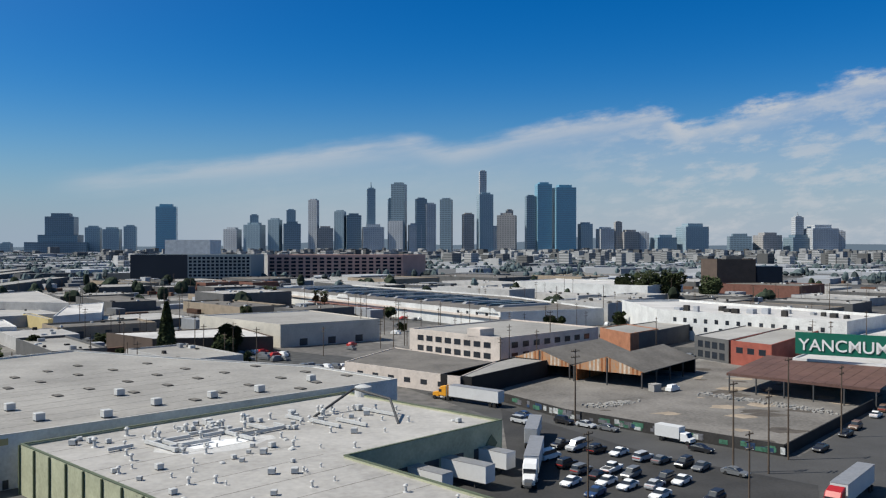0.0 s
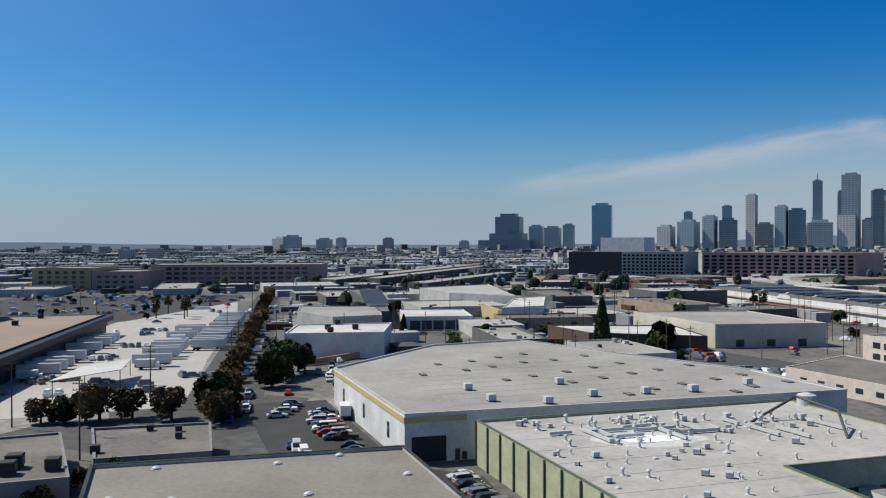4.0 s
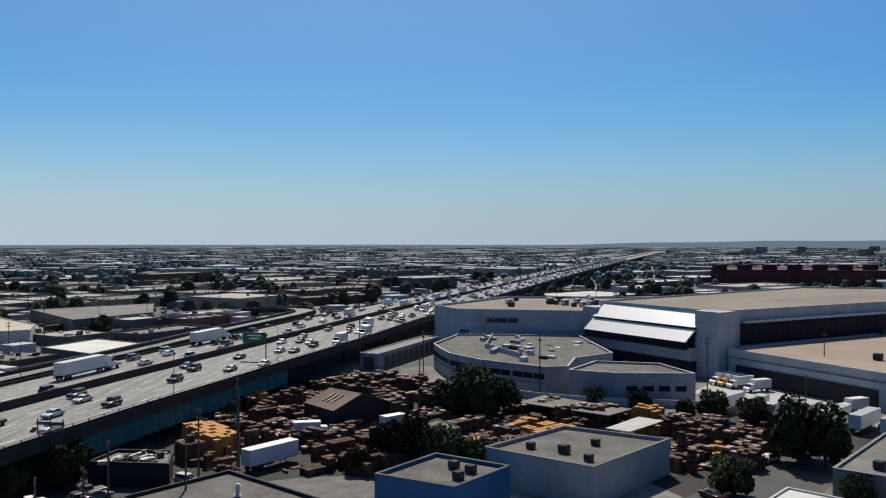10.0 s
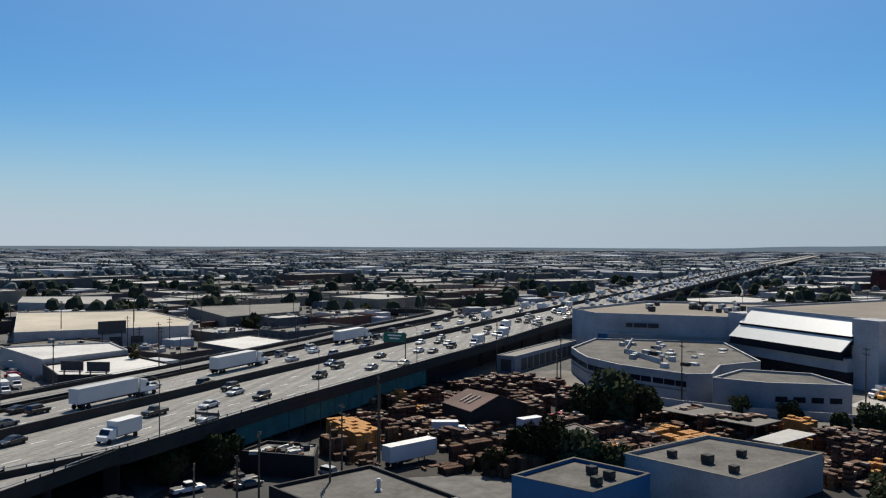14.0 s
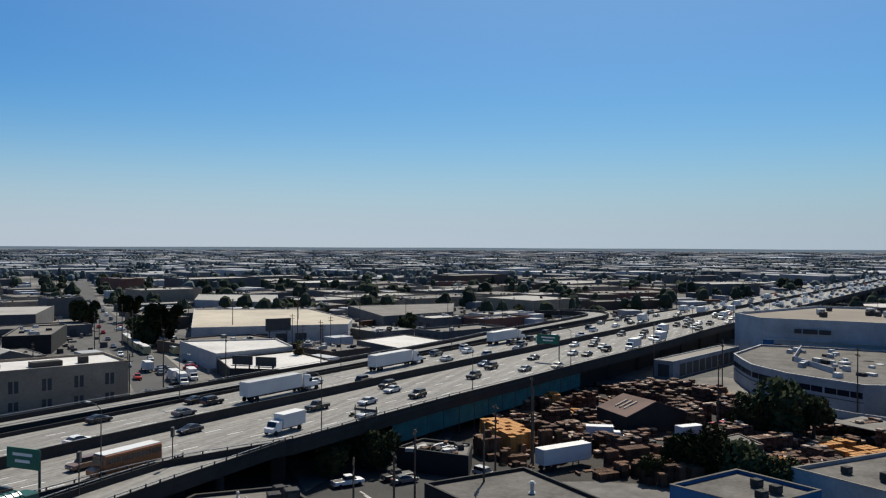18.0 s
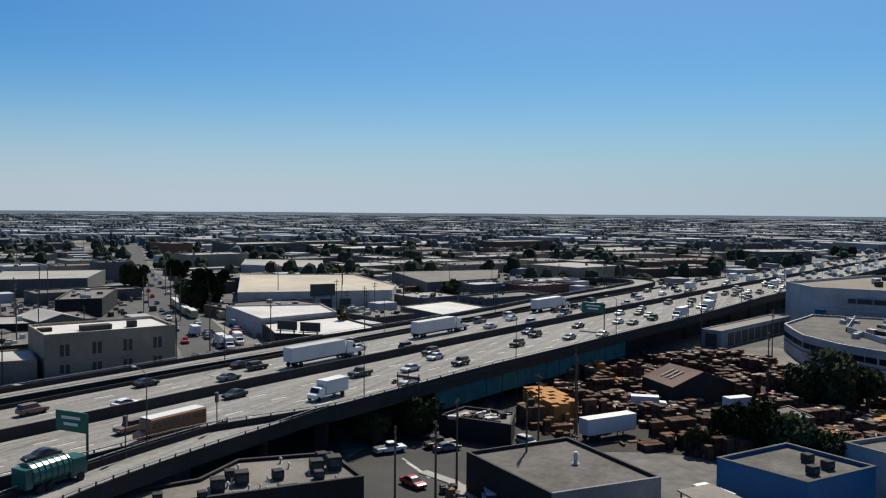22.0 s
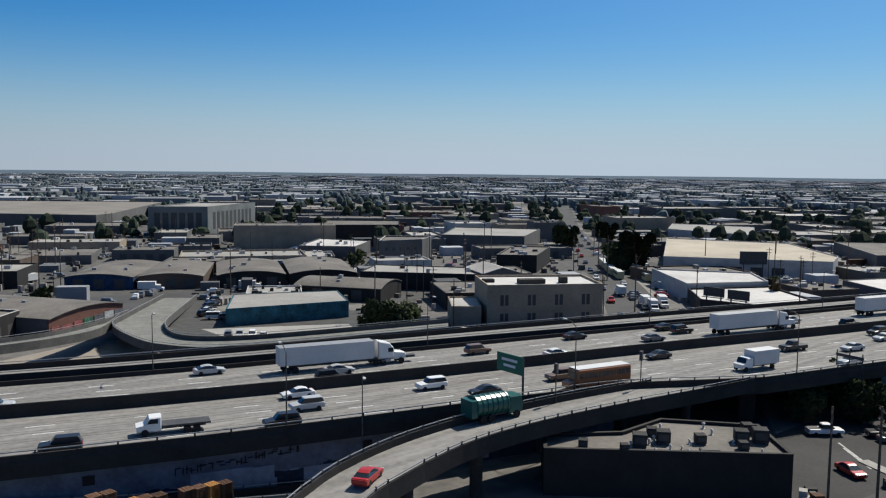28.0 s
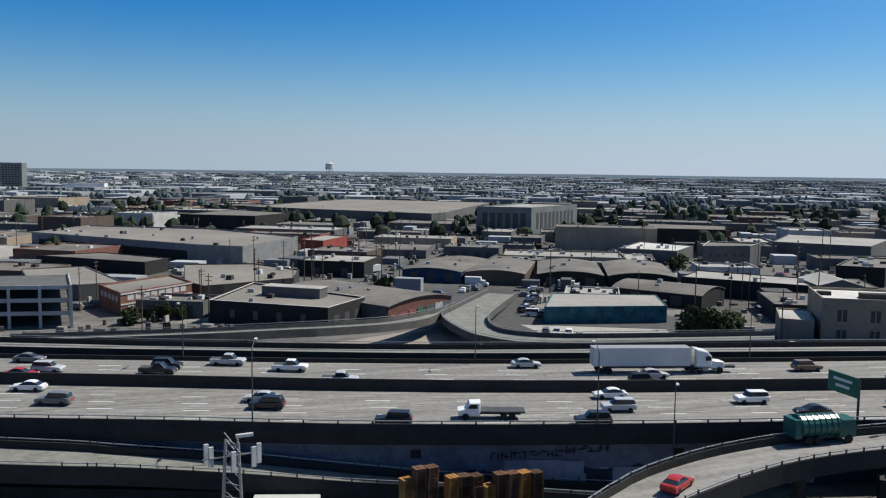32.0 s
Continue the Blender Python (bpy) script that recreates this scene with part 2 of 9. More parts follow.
PINK_D = mat("dull_pink_wall", (0.33, 0.235, 0.215), 0.85, 0.1, 0.05)
NAVY = mat("black_blue_cladding", (0.012, 0.017, 0.028), 0.5, 0.1, 0.05)
PINK = mat("cream_pink_stucco", (0.56, 0.49, 0.43), 0.85, 0.24, 0.2, 2.0, 0.15)
# cream lifted and warmed to stand in for bounced light
CREAM = mat("cream_bounce_wall", (0.50, 0.465, 0.40), 0.85, 0.2, 0.15, 2.0, 0.1)
BEIGE = mat("beige_stucco", (0.285, 0.232, 0.172), 0.85, 0.24, 0.2, 2.0, 0.15)
OLIVE = mat("pale_green_panel_wall", (0.385, 0.392, 0.266), 0.75, 0.24, 0.3, 2.0, 0.1)
OLIVE_TRIM = mat("dark_green_trim", (0.10, 0.12, 0.075), 0.7, 0.2)
YELLOW = mat("faded_yellow_paint", (0.488, 0.392, 0.192), 0.8, 0.15)
GREY = mat("grey_painted_wall", (0.105, 0.104, 0.102), 0.8, 0.24, 0.2)
# near black; also painted where openings, recesses and unlit walls lie in shade
DARKWALL = mat("dark_wall_and_shade", (0.02, 0.019, 0.019), 0.8, 0.3, 0.3)
BLUE = mat("bright_blue_wall", (0.008, 0.095, 0.24), 0.6, 0.15, 0.3)
BRICK = mat("red_brick", (0.17, 0.08, 0.06), 0.9, 0.25, 0.5, 6.0, 0.3)
REDBLD = mat("dark_red_wall", (0.06, 0.018, 0.02), 0.85, 0.2, 0.1)
BROWN = mat("brown_wall", (0.095, 0.07, 0.056), 0.85, 0.2, 0.2)
RED_W = mat("red_painted_brick", (0.30, 0.085, 0.06), 0.85, 0.25, 0.3, 4.0, 0.2)
ORANGE_W = mat("orange_brick", (0.33, 0.15, 0.085), 0.9, 0.3, 0.4, 5.0, 0.2)
BRICK_L = mat("pale_red_brick", (0.47, 0.30, 0.255), 0.9, 0.2, 0.05, 1.0, 0.1)
RUST_B = mat("brown_rusty_sheet", (0.26, 0.10, 0.04), 0.85, 0.5, 0.8, 2.0, 0.3)
RUST_W = mat("bleached_sheet", (0.50, 0.42, 0.33), 0.8, 0.4, 0.8, 2.0, 0.2)
RUST = mat("rusty_corrugated_sheet", (0.50, 0.20, 0.055), 0.8, 0.4, 0.8, 2.0, 0.3, col2=(0.30, 0.26, 0.21), streak=(40, 2.2, 2.2))
METAL = mat("galvanised_metal", (0.33, 0.33, 0.33), 0.5, 0.15, 1.0, metal=0.4)
METAL_W = mat("white_painted_metal", (0.475, 0.475, 0.461), 0.55, 0.1, 1.0)
METAL_D = mat("dark_metal", (0.06, 0.06, 0.06), 0.6, 0.25, 1.0)
WOOD_POLE = mat("weathered_pole_wood", (0.10, 0.075, 0.055), 0.9, 0.25, 1.0)
PALLET = mat("pallet_wood", (0.125, 0.067, 0.04), 0.9, 0.3, 0.6, 3.0, rand=0.45)
# dusty ground, darkened further to put the yard's shade into it
DUST = mat("dusty_dark_ground", (0.032, 0.028, 0.025), 0.95, 0.45, 0.12, 1.5, 0.4)
PALLET_MIX = mat("mixed_pallet_wood", (0.088, 0.047, 0.031), 0.9, 0.3, 0.6, 3.0, island=0.75)
PALLET_NEW = mat("new_pallet_wood", (0.40, 0.19, 0.055), 0.85, 0.2, 0.6, 3.0, rand=0.2)
SOIL = mat("sandy_soil", (0.27, 0.24, 0.205), 0.95, 0.2, 0.06, 1.0, 0.3)
TEAL = mat("teal_mural_paint", (0.015, 0.085, 0.115), 0.7, 0.7, 0.35, 1.5, 0.1)
GREEN_SIGN = mat("green_sign_paint", (0.012, 0.13, 0.085), 0.5, 0.1)
LETTER = mat("sign_letter_white", (0.75, 0.75, 0.72), 0.6, 0.05)
LETTER_D = mat("sign_letter_dark", (0.03, 0.03, 0.035), 0.5, 0.05)
BARK = mat("bark", (0.09, 0.065, 0.045), 0.95, 0.3, 1.5)
LEAF = mat("leaf_green", (0.042, 0.052, 0.025), 0.9, 0.4, 0.5, 3.0, 0.0, spec=0.05, rand=0.3)
LEAF_BROWN = mat("leaf_brown_green", (0.11, 0.08, 0.045), 0.9, 0.4, 0.5, 3.0, 0.0, spec=0.05, rand=0.3)
LEAF_MID = mat("mid_foliage", (0.034, 0.044, 0.030), 0.9, 0.4, 0.3, 2.0, 0.3, spec=0.05, island=0.4)
# distance haze is put into these two colours: paler and bluer
LEAF_FAR = mat("hazed_far_foliage", (0.07, 0.095, 0.098), 0.85, 0.4, 0.02, 0.5, 0.0, island=0.5)
FAR_ROOF = mat("hazed_far_roof", (0.23, 0.238, 0.25), 0.85, 0.15, 0.02, 0.5, 0.0, island=0.75)


def storeys(m, period=3.7, low=0.62, bays=0.0):
    """Rows of floors (and bays of windows) on far facades, from the height and the run of the wall."""
    n, l = m.node_tree.nodes, m.node_tree.links
    p = n["Principled BSDF"]
    src = p.inputs["Base Color"].links[0].from_socket
    geo = n.new("ShaderNodeNewGeometry")
    sp, sn = n.new("ShaderNodeSeparateXYZ"), n.new("ShaderNodeSeparateXYZ")
    l.new(geo.outputs["Position"], sp.inputs[0])
    l.new(geo.outputs["Normal"], sn.inputs[0])

    def op(kind, a, b):
        k = n.new("ShaderNodeMath")
        k.operation = kind
        for i, v in enumerate((a, b)):
            if isinstance(v, (int, float)):
                k.inputs[i].default_value = v
            else:
                l.new(v, k.inputs[i])
        return k.outputs[0]
    row_ = op("GREATER_THAN", op("FRACT", op("DIVIDE", sp.outputs[2], period), 0.0), 0.42)
    if bays:
        run = op("ADD", sp.outputs[0], sp.outputs[1])
        row_ = op("MULTIPLY", row_, op("GREATER_THAN", op("FRACT", op("DIVIDE", run, bays), 0.0), 0.35))
    wall_ = op("LESS_THAN", op("ABSOLUTE", sn.outputs[2], 0.0), 0.5)
    mx = n.new("ShaderNodeMix")
    mx.data_type, mx.blend_type = "RGBA", "MULTIPLY"
    l.new(op("MULTIPLY", row_, wall_), mx.inputs["Factor"])
    l.new(src, mx.inputs["A"])
    mx.inputs["B"].default_value = (low, low * 1.03, low * 1.06, 1)
    l.new(mx.outputs["Result"], p.inputs["Base Color"])
    return m


def glassy(name, col, rough=0.12):
    m = mat(name, col, rough, 0.15, 0.3, 1.0, 0.0, spec=0.6)
    return m


GLASS = glassy("dark_window_glass", (0.025, 0.03, 0.038))
GLASS_BLUE = glassy("blue_curtain_glass", (0.17, 0.34, 0.43), 0.3)
TINTED = mat("tinted_dark_glass", (0.006, 0.010, 0.019), 0.35, 0.15, 0.3, 1.0, 0.0, spec=0.08)
RUBBER = mat("tyre_rubber", (0.02, 0.02, 0.02), 0.9, 0.2, bump=0)

# city blocks: asphalt, concrete lots and dry ground by cells
GROUND = bpy.data.materials.new("city_ground")
GROUND.use_nodes = True
gn, gl = GROUND.node_tree.nodes, GROUND.node_tree.links
gp = gn["Principled BSDF"]
gp.inputs["Roughness"].default_value = 0.95
gg = gn.new("ShaderNodeNewGeometry")
gm = gn.new("ShaderNodeMapping")
gm.inputs["Rotation"].default_value = (0, 0, radians(38))
gl.new(gg.outputs["Position"], gm.inputs[0])
gv = gn.new("ShaderNodeTexVoronoi")
gv.distance = "CHEBYCHEV"
gv.inputs["Scale"].default_value = 0.022
gl.new(gm.outputs[0], gv.inputs["Vector"])
gsep = gn.new("ShaderNodeSeparateColor")
gl.new(gv.outputs["Color"], gsep.inputs[0])
gr = gn.new("ShaderNodeValToRGB")
gr.color_ramp.elements[0].color, gr.color_ramp.elements[1].color = (0.055, 0.055, 0.053, 1), (0.24, 0.225, 0.205, 1)
for pos, c in ((0.35, (0.08, 0.078, 0.074)), (0.6, (0.115, 0.108, 0.10)), (0.85, (0.17, 0.16, 0.145))):
    e = gr.color_ramp.elements.new(pos)
    e.color = (*c, 1)
gl.new(gsep.outputs[0], gr.inputs[0])
gno = gn.new("ShaderNodeTexNoise")
gno.inputs["Scale"].default_value, gno.inputs["Detail"].default_value = 0.35, 8
gl.new(gg.outputs["Position"], gno.inputs["Vector"])
gmr = gn.new("ShaderNodeMapRange")
gl.new(gno.outputs[0], gmr.inputs[0])
gmr.inputs[1].default_value, gmr.inputs[2].default_value, gmr.inputs[3].default_value, gmr.inputs[4].default_value = 0.3, 0.7, 0.65, 1.3
gx = gn.new("ShaderNodeMix")
gx.data_type, gx.blend_type = "RGBA", "MULTIPLY"
gx.inputs["Factor"].default_value = 1
gl.new(gr.outputs[0], gx.inputs["A"])
gl.new(gmr.outputs[0], gx.inputs["B"])
gl.new(gx.outputs["Result"], gp.inputs["Base Color"])


# ---- builders ----
class M:
    """A mesh in the making: points and faces."""

    def __init__(self):
        self.v, self.f = [], []

    def box(self, c, s, yaw=0.0, taper=1.0):
        x, y, z = c
        a, b, h = s[0] / 2, s[1] / 2, s[2]
        ca, sa = math.cos(radians(yaw)), math.sin(radians(yaw))
        k = len(self.v)
        for zz, t in ((z, 1.0), (z + h, taper)):
            for px, py in ((-a, -b), (a, -b), (a, b), (-a, b)):
                px, py = px * t, py * t
                self.v.append((x + px * ca - py * sa, y + px * sa + py * ca, zz))
        self.f += [tuple(k + i for i in q) for q in ((3, 2, 1, 0), (4, 5, 6, 7), (0, 1, 5, 4), (1, 2, 6, 5), (2, 3, 7, 6), (3, 0, 4, 7))]
        return self

    def prism(self, poly, z0, z1, poly_top=None):
        k, n = len(self.v), len(poly)
        self.v += [(p[0], p[1], z0) for p in poly] + [(p[0], p[1], z1) for p in (poly_top or poly)]
        self.f += [tuple(range(k + n - 1, k - 1, -1)), tuple(range(k + n, k + 2 * n))]
        self.f += [(k + i, k + (i + 1) % n, k + n + (i + 1) % n, k + n + i) for i in range(n)]
        return self

    def quad(self, *p):
        k = len(self.v)
        self.v += list(p)
        self.f.append(tuple(range(k, k + len(p))))
        return self

    def tube(self, a, b, r0, r1=None, n=8):
        r1 = r0 if r1 is None else r1
        a, b = Vector(a), Vector(b)
        w = (b - a).normalized()
        u = w.orthogonal().normalized()
        v = w.cross(u)
        k = len(self.v)
        for c, r in ((a, r0), (b, r1)):
            for i in range(n):
                t = 2 * math.pi * i / n
                self.v.append(tuple(c + r * (math.cos(t) * u + math.sin(t) * v)))
        self.f += [(k + i, k + (i + 1) % n, k + n + (i + 1) % n, k + n + i) for i in range(n)]
        self.f += [tuple(range(k + n - 1, k - 1, -1)), tuple(range(k + n, k + 2 * n))]
        return self

    def sweep(self, pts, prof):
        """A profile (offset to the left, height) swept along points."""
        k, n, m = len(self.v), len(prof), len(pts)
        for i, p in enumerate(pts):
            q0, q1 = Vector(pts[max(i - 1, 0)]), Vector(pts[min(i + 1, m - 1)])
            d = (q1 - q0).to_2d().normalized()
            left = Vector((-d.y, d.x))
            for o, h in prof:
                self.v.append((p[0] + left.x * o, p[1] + left.y * o, p[2] + h))
        for i in range(m - 1):
            for j in range(n):
                a, b = k + i * n + j, k + i * n + (j + 1) % n
                self.f.append((a, b, b + n, a + n))
        self.f += [tuple(k + j for j in range(n)), tuple(k + (m - 1) * n + j for j in reversed(range(n)))]
        return self

    def mesh(self, name):
        me = bpy.data.meshes.new(name)
        me.from_pydata(self.v, [], self.f)
        b = bmesh.new()
        b.from_mesh(me)
        bmesh.ops.recalc_face_normals(b, faces=b.faces)
        b.to_mesh(me)
        b.free()
        return me


def part(name, m, material, parent, label="", smooth=False):
    me = m.mesh(name) if isinstance(m, M) else m
    if not me.materials:
        me.materials.append(material)
    if smooth:
        me.shade_smooth()
    ob = new(name, me)
    ob.parent = parent
    if parent:
        ob.matrix_parent_inverse = parent.matrix_basis.inverted()
    if label:
        ob["label"] = label
    return ob


def thing(name, label, category, at=(0, 0, 0), group="", kind="", yaw=0.0):
    ob = new(name)
    ob.empty_display_size = 0.5
    ob.matrix_basis = pose(*at, 0, 0, yaw)
    return tagged(ob, label, category, group, kind)


def solid(name, m, material, label, category, group="", kind=""):
    ob = part(name, m, material, None)
    return tagged(ob, label, category, group, kind)


def ccw(poly):
    s = sum(a[0] * b[1] - b[0] * a[1] for a, b in zip(poly, poly[1:] + poly[:1]))
    return list(poly) if s > 0 else list(poly)[::-1]


def inset(poly, d):
    """The polygon (counter-clockwise) moved inwards by d."""
    out, n = [], len(poly)
    for i in range(n):
        p0, p1, p2 = (Vector(poly[j % n]) for j in (i - 1, i, i + 1))
        a, b = (p1 - p0).normalized(), (p2 - p1).normalized()
        na, nb = Vector((-a.y, a.x)), Vector((-b.y, b.x))
        k = na + nb
        k = k / max(k.dot(na), 0.2)
        out.append(tuple(p1 + k * d))
    return out


def rect(p, q, depth):
    """Four corners from an edge p-q and a depth to the left of it."""
    p, q = Vector(p), Vector(q)
    d = (q - p).normalized()
    n = Vector((-d.y, d.x)) * depth
    return [tuple(p), tuple(q), tuple(q + n), tuple(p + n)]


BUILT = []


def inside_poly(x, y, poly):
    hit, n = False, len(poly)
    for i in range(n):
        (x0, y0), (x1, y1) = poly[i - 1][:2], poly[i][:2]
        if (y0 > y) != (y1 > y) and x < x0 + (y - y0) * (x1 - x0) / (y1 - y0):
            hit = not hit
    return hit


def building(name, label, poly, h, wall, roof, category="warehouse", parapet=0.6, z0=0.0, wall_mats=None, group="", coping=None, joined=False):
    poly = ccw([tuple(p) for p in poly])
    BUILT.append(poly)
    n = len(poly)
    cx, cy = sum(p[0] for p in poly) / n, sum(p[1] for p in poly) / n
    root = thing(name, label, category, (cx, cy, z0), group)
    inn = inset(poly, 0.35)
    ring_wall = M()
    for i in range(n):
        j = (i + 1) % n
        if joined:
            ring_wall.v += [(*poly[i], z0), (*poly[i], h + parapet), (*inn[i], h + parapet), (*inn[i], z0)]
            ring_wall.f += [(4 * i + k, 4 * i + (k + 1) % 4, 4 * j + (k + 1) % 4, 4 * j + k) for k in range(4)]
        else:
            part("wall", M().prism([poly[i], poly[j], inn[j], inn[i]], z0, h + parapet), (wall_mats or {}).get(i, wall), root)
    if joined:
        part("wall", ring_wall, wall, root)
    part("roof", M().prism(inset(poly, 0.36), h - 0.3, h), roof, root)
    if coping:
        o, q = inset(poly, -0.06), inset(poly, 0.42)
        c = M()
        for i in range(n):
            j = (i + 1) % n
            c.prism([o[i], o[j], q[j], q[i]], h + parapet, h + parapet + 0.1)
        part("coping", c, coping, root)
    return root


def on_wall(root, p, q, z, w, h, count, material, name="window", out=0.06, start=0.08, end=0.92, frame=None, single=False):
    """Openings set along the wall from p to q (outside to the right): a frame and a pane each."""
    p, q = Vector(p), Vector(q)
    d = (q - p).normalized()
    nrm = Vector((d.y, -d.x))
    yaw = math.degrees(math.atan2(d.y, d.x))
    for i in range(count):
        t = start + (end - start) * ((i + 0.5) / count)
        c = p.lerp(q, t) + nrm * (out / 2 - 0.02)
        if single:
            part(name, M().box((c.x, c.y, z), (w, out, h), yaw), material, root)
            continue
        f = part(name, M().box((c.x, c.y, z), (w + 0.16, out, h + 0.16), yaw), frame or METAL_D, root)
        g = c + nrm * 0.03
        part("pane" if material in (GLASS, GLASS_BLUE) else "panel", M().box((g.x, g.y, z + 0.08), (w, out, h), yaw), material, f)


def slab(name, label, poly, z, material, category="ground", thick=0.03):
    return solid(name, M().prism(ccw(poly), z - thick, z), material, label, category, kind="structure")


# ---- ground ----
g = M()
R = 4990
ring = [(R * math.cos(2 * math.pi * i / 64), R * math.sin(2 * math.pi * i / 64)) for i in range(64)]
g.v = [(x, y, 0.0) for x, y in ring]
g.f = [tuple(range(64))]
solid("ground", g, GROUND, "flat grey city ground of asphalt and concrete blocks", "ground", kind="structure")


# ---- freeway ----
def fill(pts, step):
    """Points along a line of (x, y) or (x, y, z), smoothed, about step apart."""
    pts = [Vector(p) for p in pts]
    out = []
    for i in range(len(pts) - 1):
        p0, p1, p2, p3 = pts[max(i - 1, 0)], pts[i], pts[i + 1], pts[min(i + 2, len(pts) - 1)]
        n = max(1, round((p2 - p1).length / step))
        for k in range(n):
            t = k / n
            out.append(0.5 * ((2 * p1) + (p2 - p0) * t + (2 * p0 - 5 * p1 + 4 * p2 - p3) * t * t + (3 * p1 - p0 - 3 * p2 + p3) * t ** 3))
    return out + [pts[-1]]


def at_x(line, x):
    for (x0, y0), (x1, y1) in zip(line, line[1:]):
        if x1 <= x <= x0:
            return y0 + (y1 - y0) * (x - x0) / (x1 - x0)
    return line[-1][1]


RETAIN_D = mat("dark_blue_overpaint", (0.022, 0.03, 0.052), 0.85, 0.5, 0.4, 1.5, 0.1)
RETAIN = mat("painted_retaining_wall", (0.135, 0.15, 0.19), 0.85, 0.4, 0.25, 1.5, 0.1)
RETAIN_P = mat("faded_blue_wall_paint", (0.25, 0.27, 0.33), 0.85, 0.4, 0.25, 1.5, 0.1)
RAMP_OLD = mat("worn_ramp_concrete", (0.175, 0.175, 0.158), 0.9, 0.3, 0.3, 1.2, 0.2)
RAMP_WALL = mat("weathered_ramp_barrier", (0.085, 0.083, 0.078), 0.9, 0.35, 0.3, 2.0, 0.3)
FZ = 8.0
EDGE = [(257.2, -192.0), (5.7, -108.8), (-21, -98.8), (-44, -91.8), (-60, -87.8), (-78, -83.6), (-97, -79.2), (-107, -76.6), (-119, -67.6), (-140, -62.4), (-163, -56.5), (-190, -48.6), (-235, -36), (-275, -24), (-333, -10), (-386.1, 5.4), (-432.5, 17.0), (-885.5, 152.5), (-1272.7, 272.1), (-3011.0, 827.3)]
MED = [(257.4, -218.0), (6.6, -128.9), (-25.6, -116.7), (-51, -108.5), (-90, -98.6), (-113, -93.6), (-135, -88.4), (-155, -82.8), (-183.4, -75.8), (-210, -69), (-261.8, -54.2), (-365.1, -26.4), (-431.7, -6.1), (-885.4, 129.7), (-1272.5, 249.2), (-3010.7, 804.4)]
FAR = [(257.0, -231.0), (7, -145.6), (-29, -133), (-60, -124), (-96, -115.4), (-122, -109.6), (-160, -101), (-192.5, -93.2), (-245.9, -79.8), (-294.5, -67.6), (-368.3, -48.4), (-431.0, -29.1), (-885.2, 107.8), (-1272.3, 227.3), (-3010.5, 782.4)]
xs = [256, 200, 140, 100, 60, 22, 0, -20, -40, -60, -80, -100, -120, -140, -165, -193, -230, -260, -293, -340, -380, -426, -520, -640, -760, -882, -1070, -1268, -1700, -2200, -3000]
freeway = thing("freeway", "elevated multi-lane concrete freeway with solid median and side barriers", "freeway", (-103.1, -89.9, 0), kind="structure")


def strip(a, b, z0, z1):
    m = M()
    for x in xs:
        ya, yb = at_x(a, x), at_x(b, x)
        m.v += [(x, ya, z0), (x, ya, z1), (x, yb, z1), (x, yb, z0)]
    for i in range(len(xs) - 1):
        k = 4 * i
        m.f += [(k + j, k + (j + 1) % 4, k + 4 + (j + 1) % 4, k + 4 + j) for j in range(4)]
    m.f += [(0, 1, 2, 3), tuple(len(m.v) - 1 - j for j in range(4))]
    return m


part("deck", strip(EDGE, MED, FZ - 1.5, FZ), DECK, freeway)
part("deck", strip([(x, y - 0.9) for x, y in MED], FAR, FZ - 1.5, FZ + 0.25), DECK, freeway)
WALLP = [(-0.3, -1.6), (0.3, -1.6), (0.3, 0.05), (0.16, 0.35), (0.12, 0.95), (-0.12, 0.95), (-0.16, 0.35), (-0.3, 0.05)]
MEDP = [(-0.45, -1.2), (0.45, -1.2), (0.4, 0.15), (0.2, 0.5), (0.15, 1.7), (-0.15, 1.7), (-0.2, 0.5), (-0.4, 0.15)]
line_pts = lambda line, off=0.0: [(x, at_x(line, x) + off, FZ) for x in xs]
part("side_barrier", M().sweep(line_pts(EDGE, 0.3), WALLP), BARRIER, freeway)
part("median_barrier", M().sweep(line_pts(MED, -0.45), MEDP), BARRIER, freeway, "dark stained and shaded concrete median barrier")
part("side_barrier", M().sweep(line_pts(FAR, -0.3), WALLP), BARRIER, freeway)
# rail on the near barrier, on short posts
rp = fill([(x, at_x(EDGE, x) + 0.3, FZ) for x in xs if -430 < x < 150], 4.0)
part("handrail", M().sweep([(p.x, p.y, p.z) for p in rp], [(-0.05, 1.28), (0.05, 1.28), (0.05, 1.4), (-0.05, 1.4)]), METAL, freeway)
post = M().box((0, 0, 0.9), (0.16, 0.16, 0.45)).mesh("rail_post")
post.materials.append(METAL_D)
for p in rp:
    if -170 < p.x < 45:
        part("rail_post", post, METAL_D, freeway).matrix_basis = pose(p.x, p.y, p.z)
# retaining wall on the near side east of the underpass, columns west of it
rw = [(x, at_x(EDGE, x) - 1.5, 0) for x in xs if x >= -100]
part("retaining_wall", M().sweep(rw, [(-0.4, 0), (0.4, 0), (0.4, FZ - 1.5), (-0.4, FZ - 1.5)]), RETAIN, freeway, "grey painted retaining wall with worn lettering")
part("abutment", M().prism([(-103.1, -79.7), (-104.2, -105.3), (-106.5, -126.1), (-109.4, -125.9), (-107.1, -105.2), (-106.1, -78.6)], 0, FZ - 1.5), DIRTY_SHADE, freeway)
part("embankment", M().prism([(136.2, -156.7), (-103.1, -87.8), (-106.4, -123.0), (137.2, -181.2)], 0, FZ - 1.6), DIRTY_SHADE, freeway)
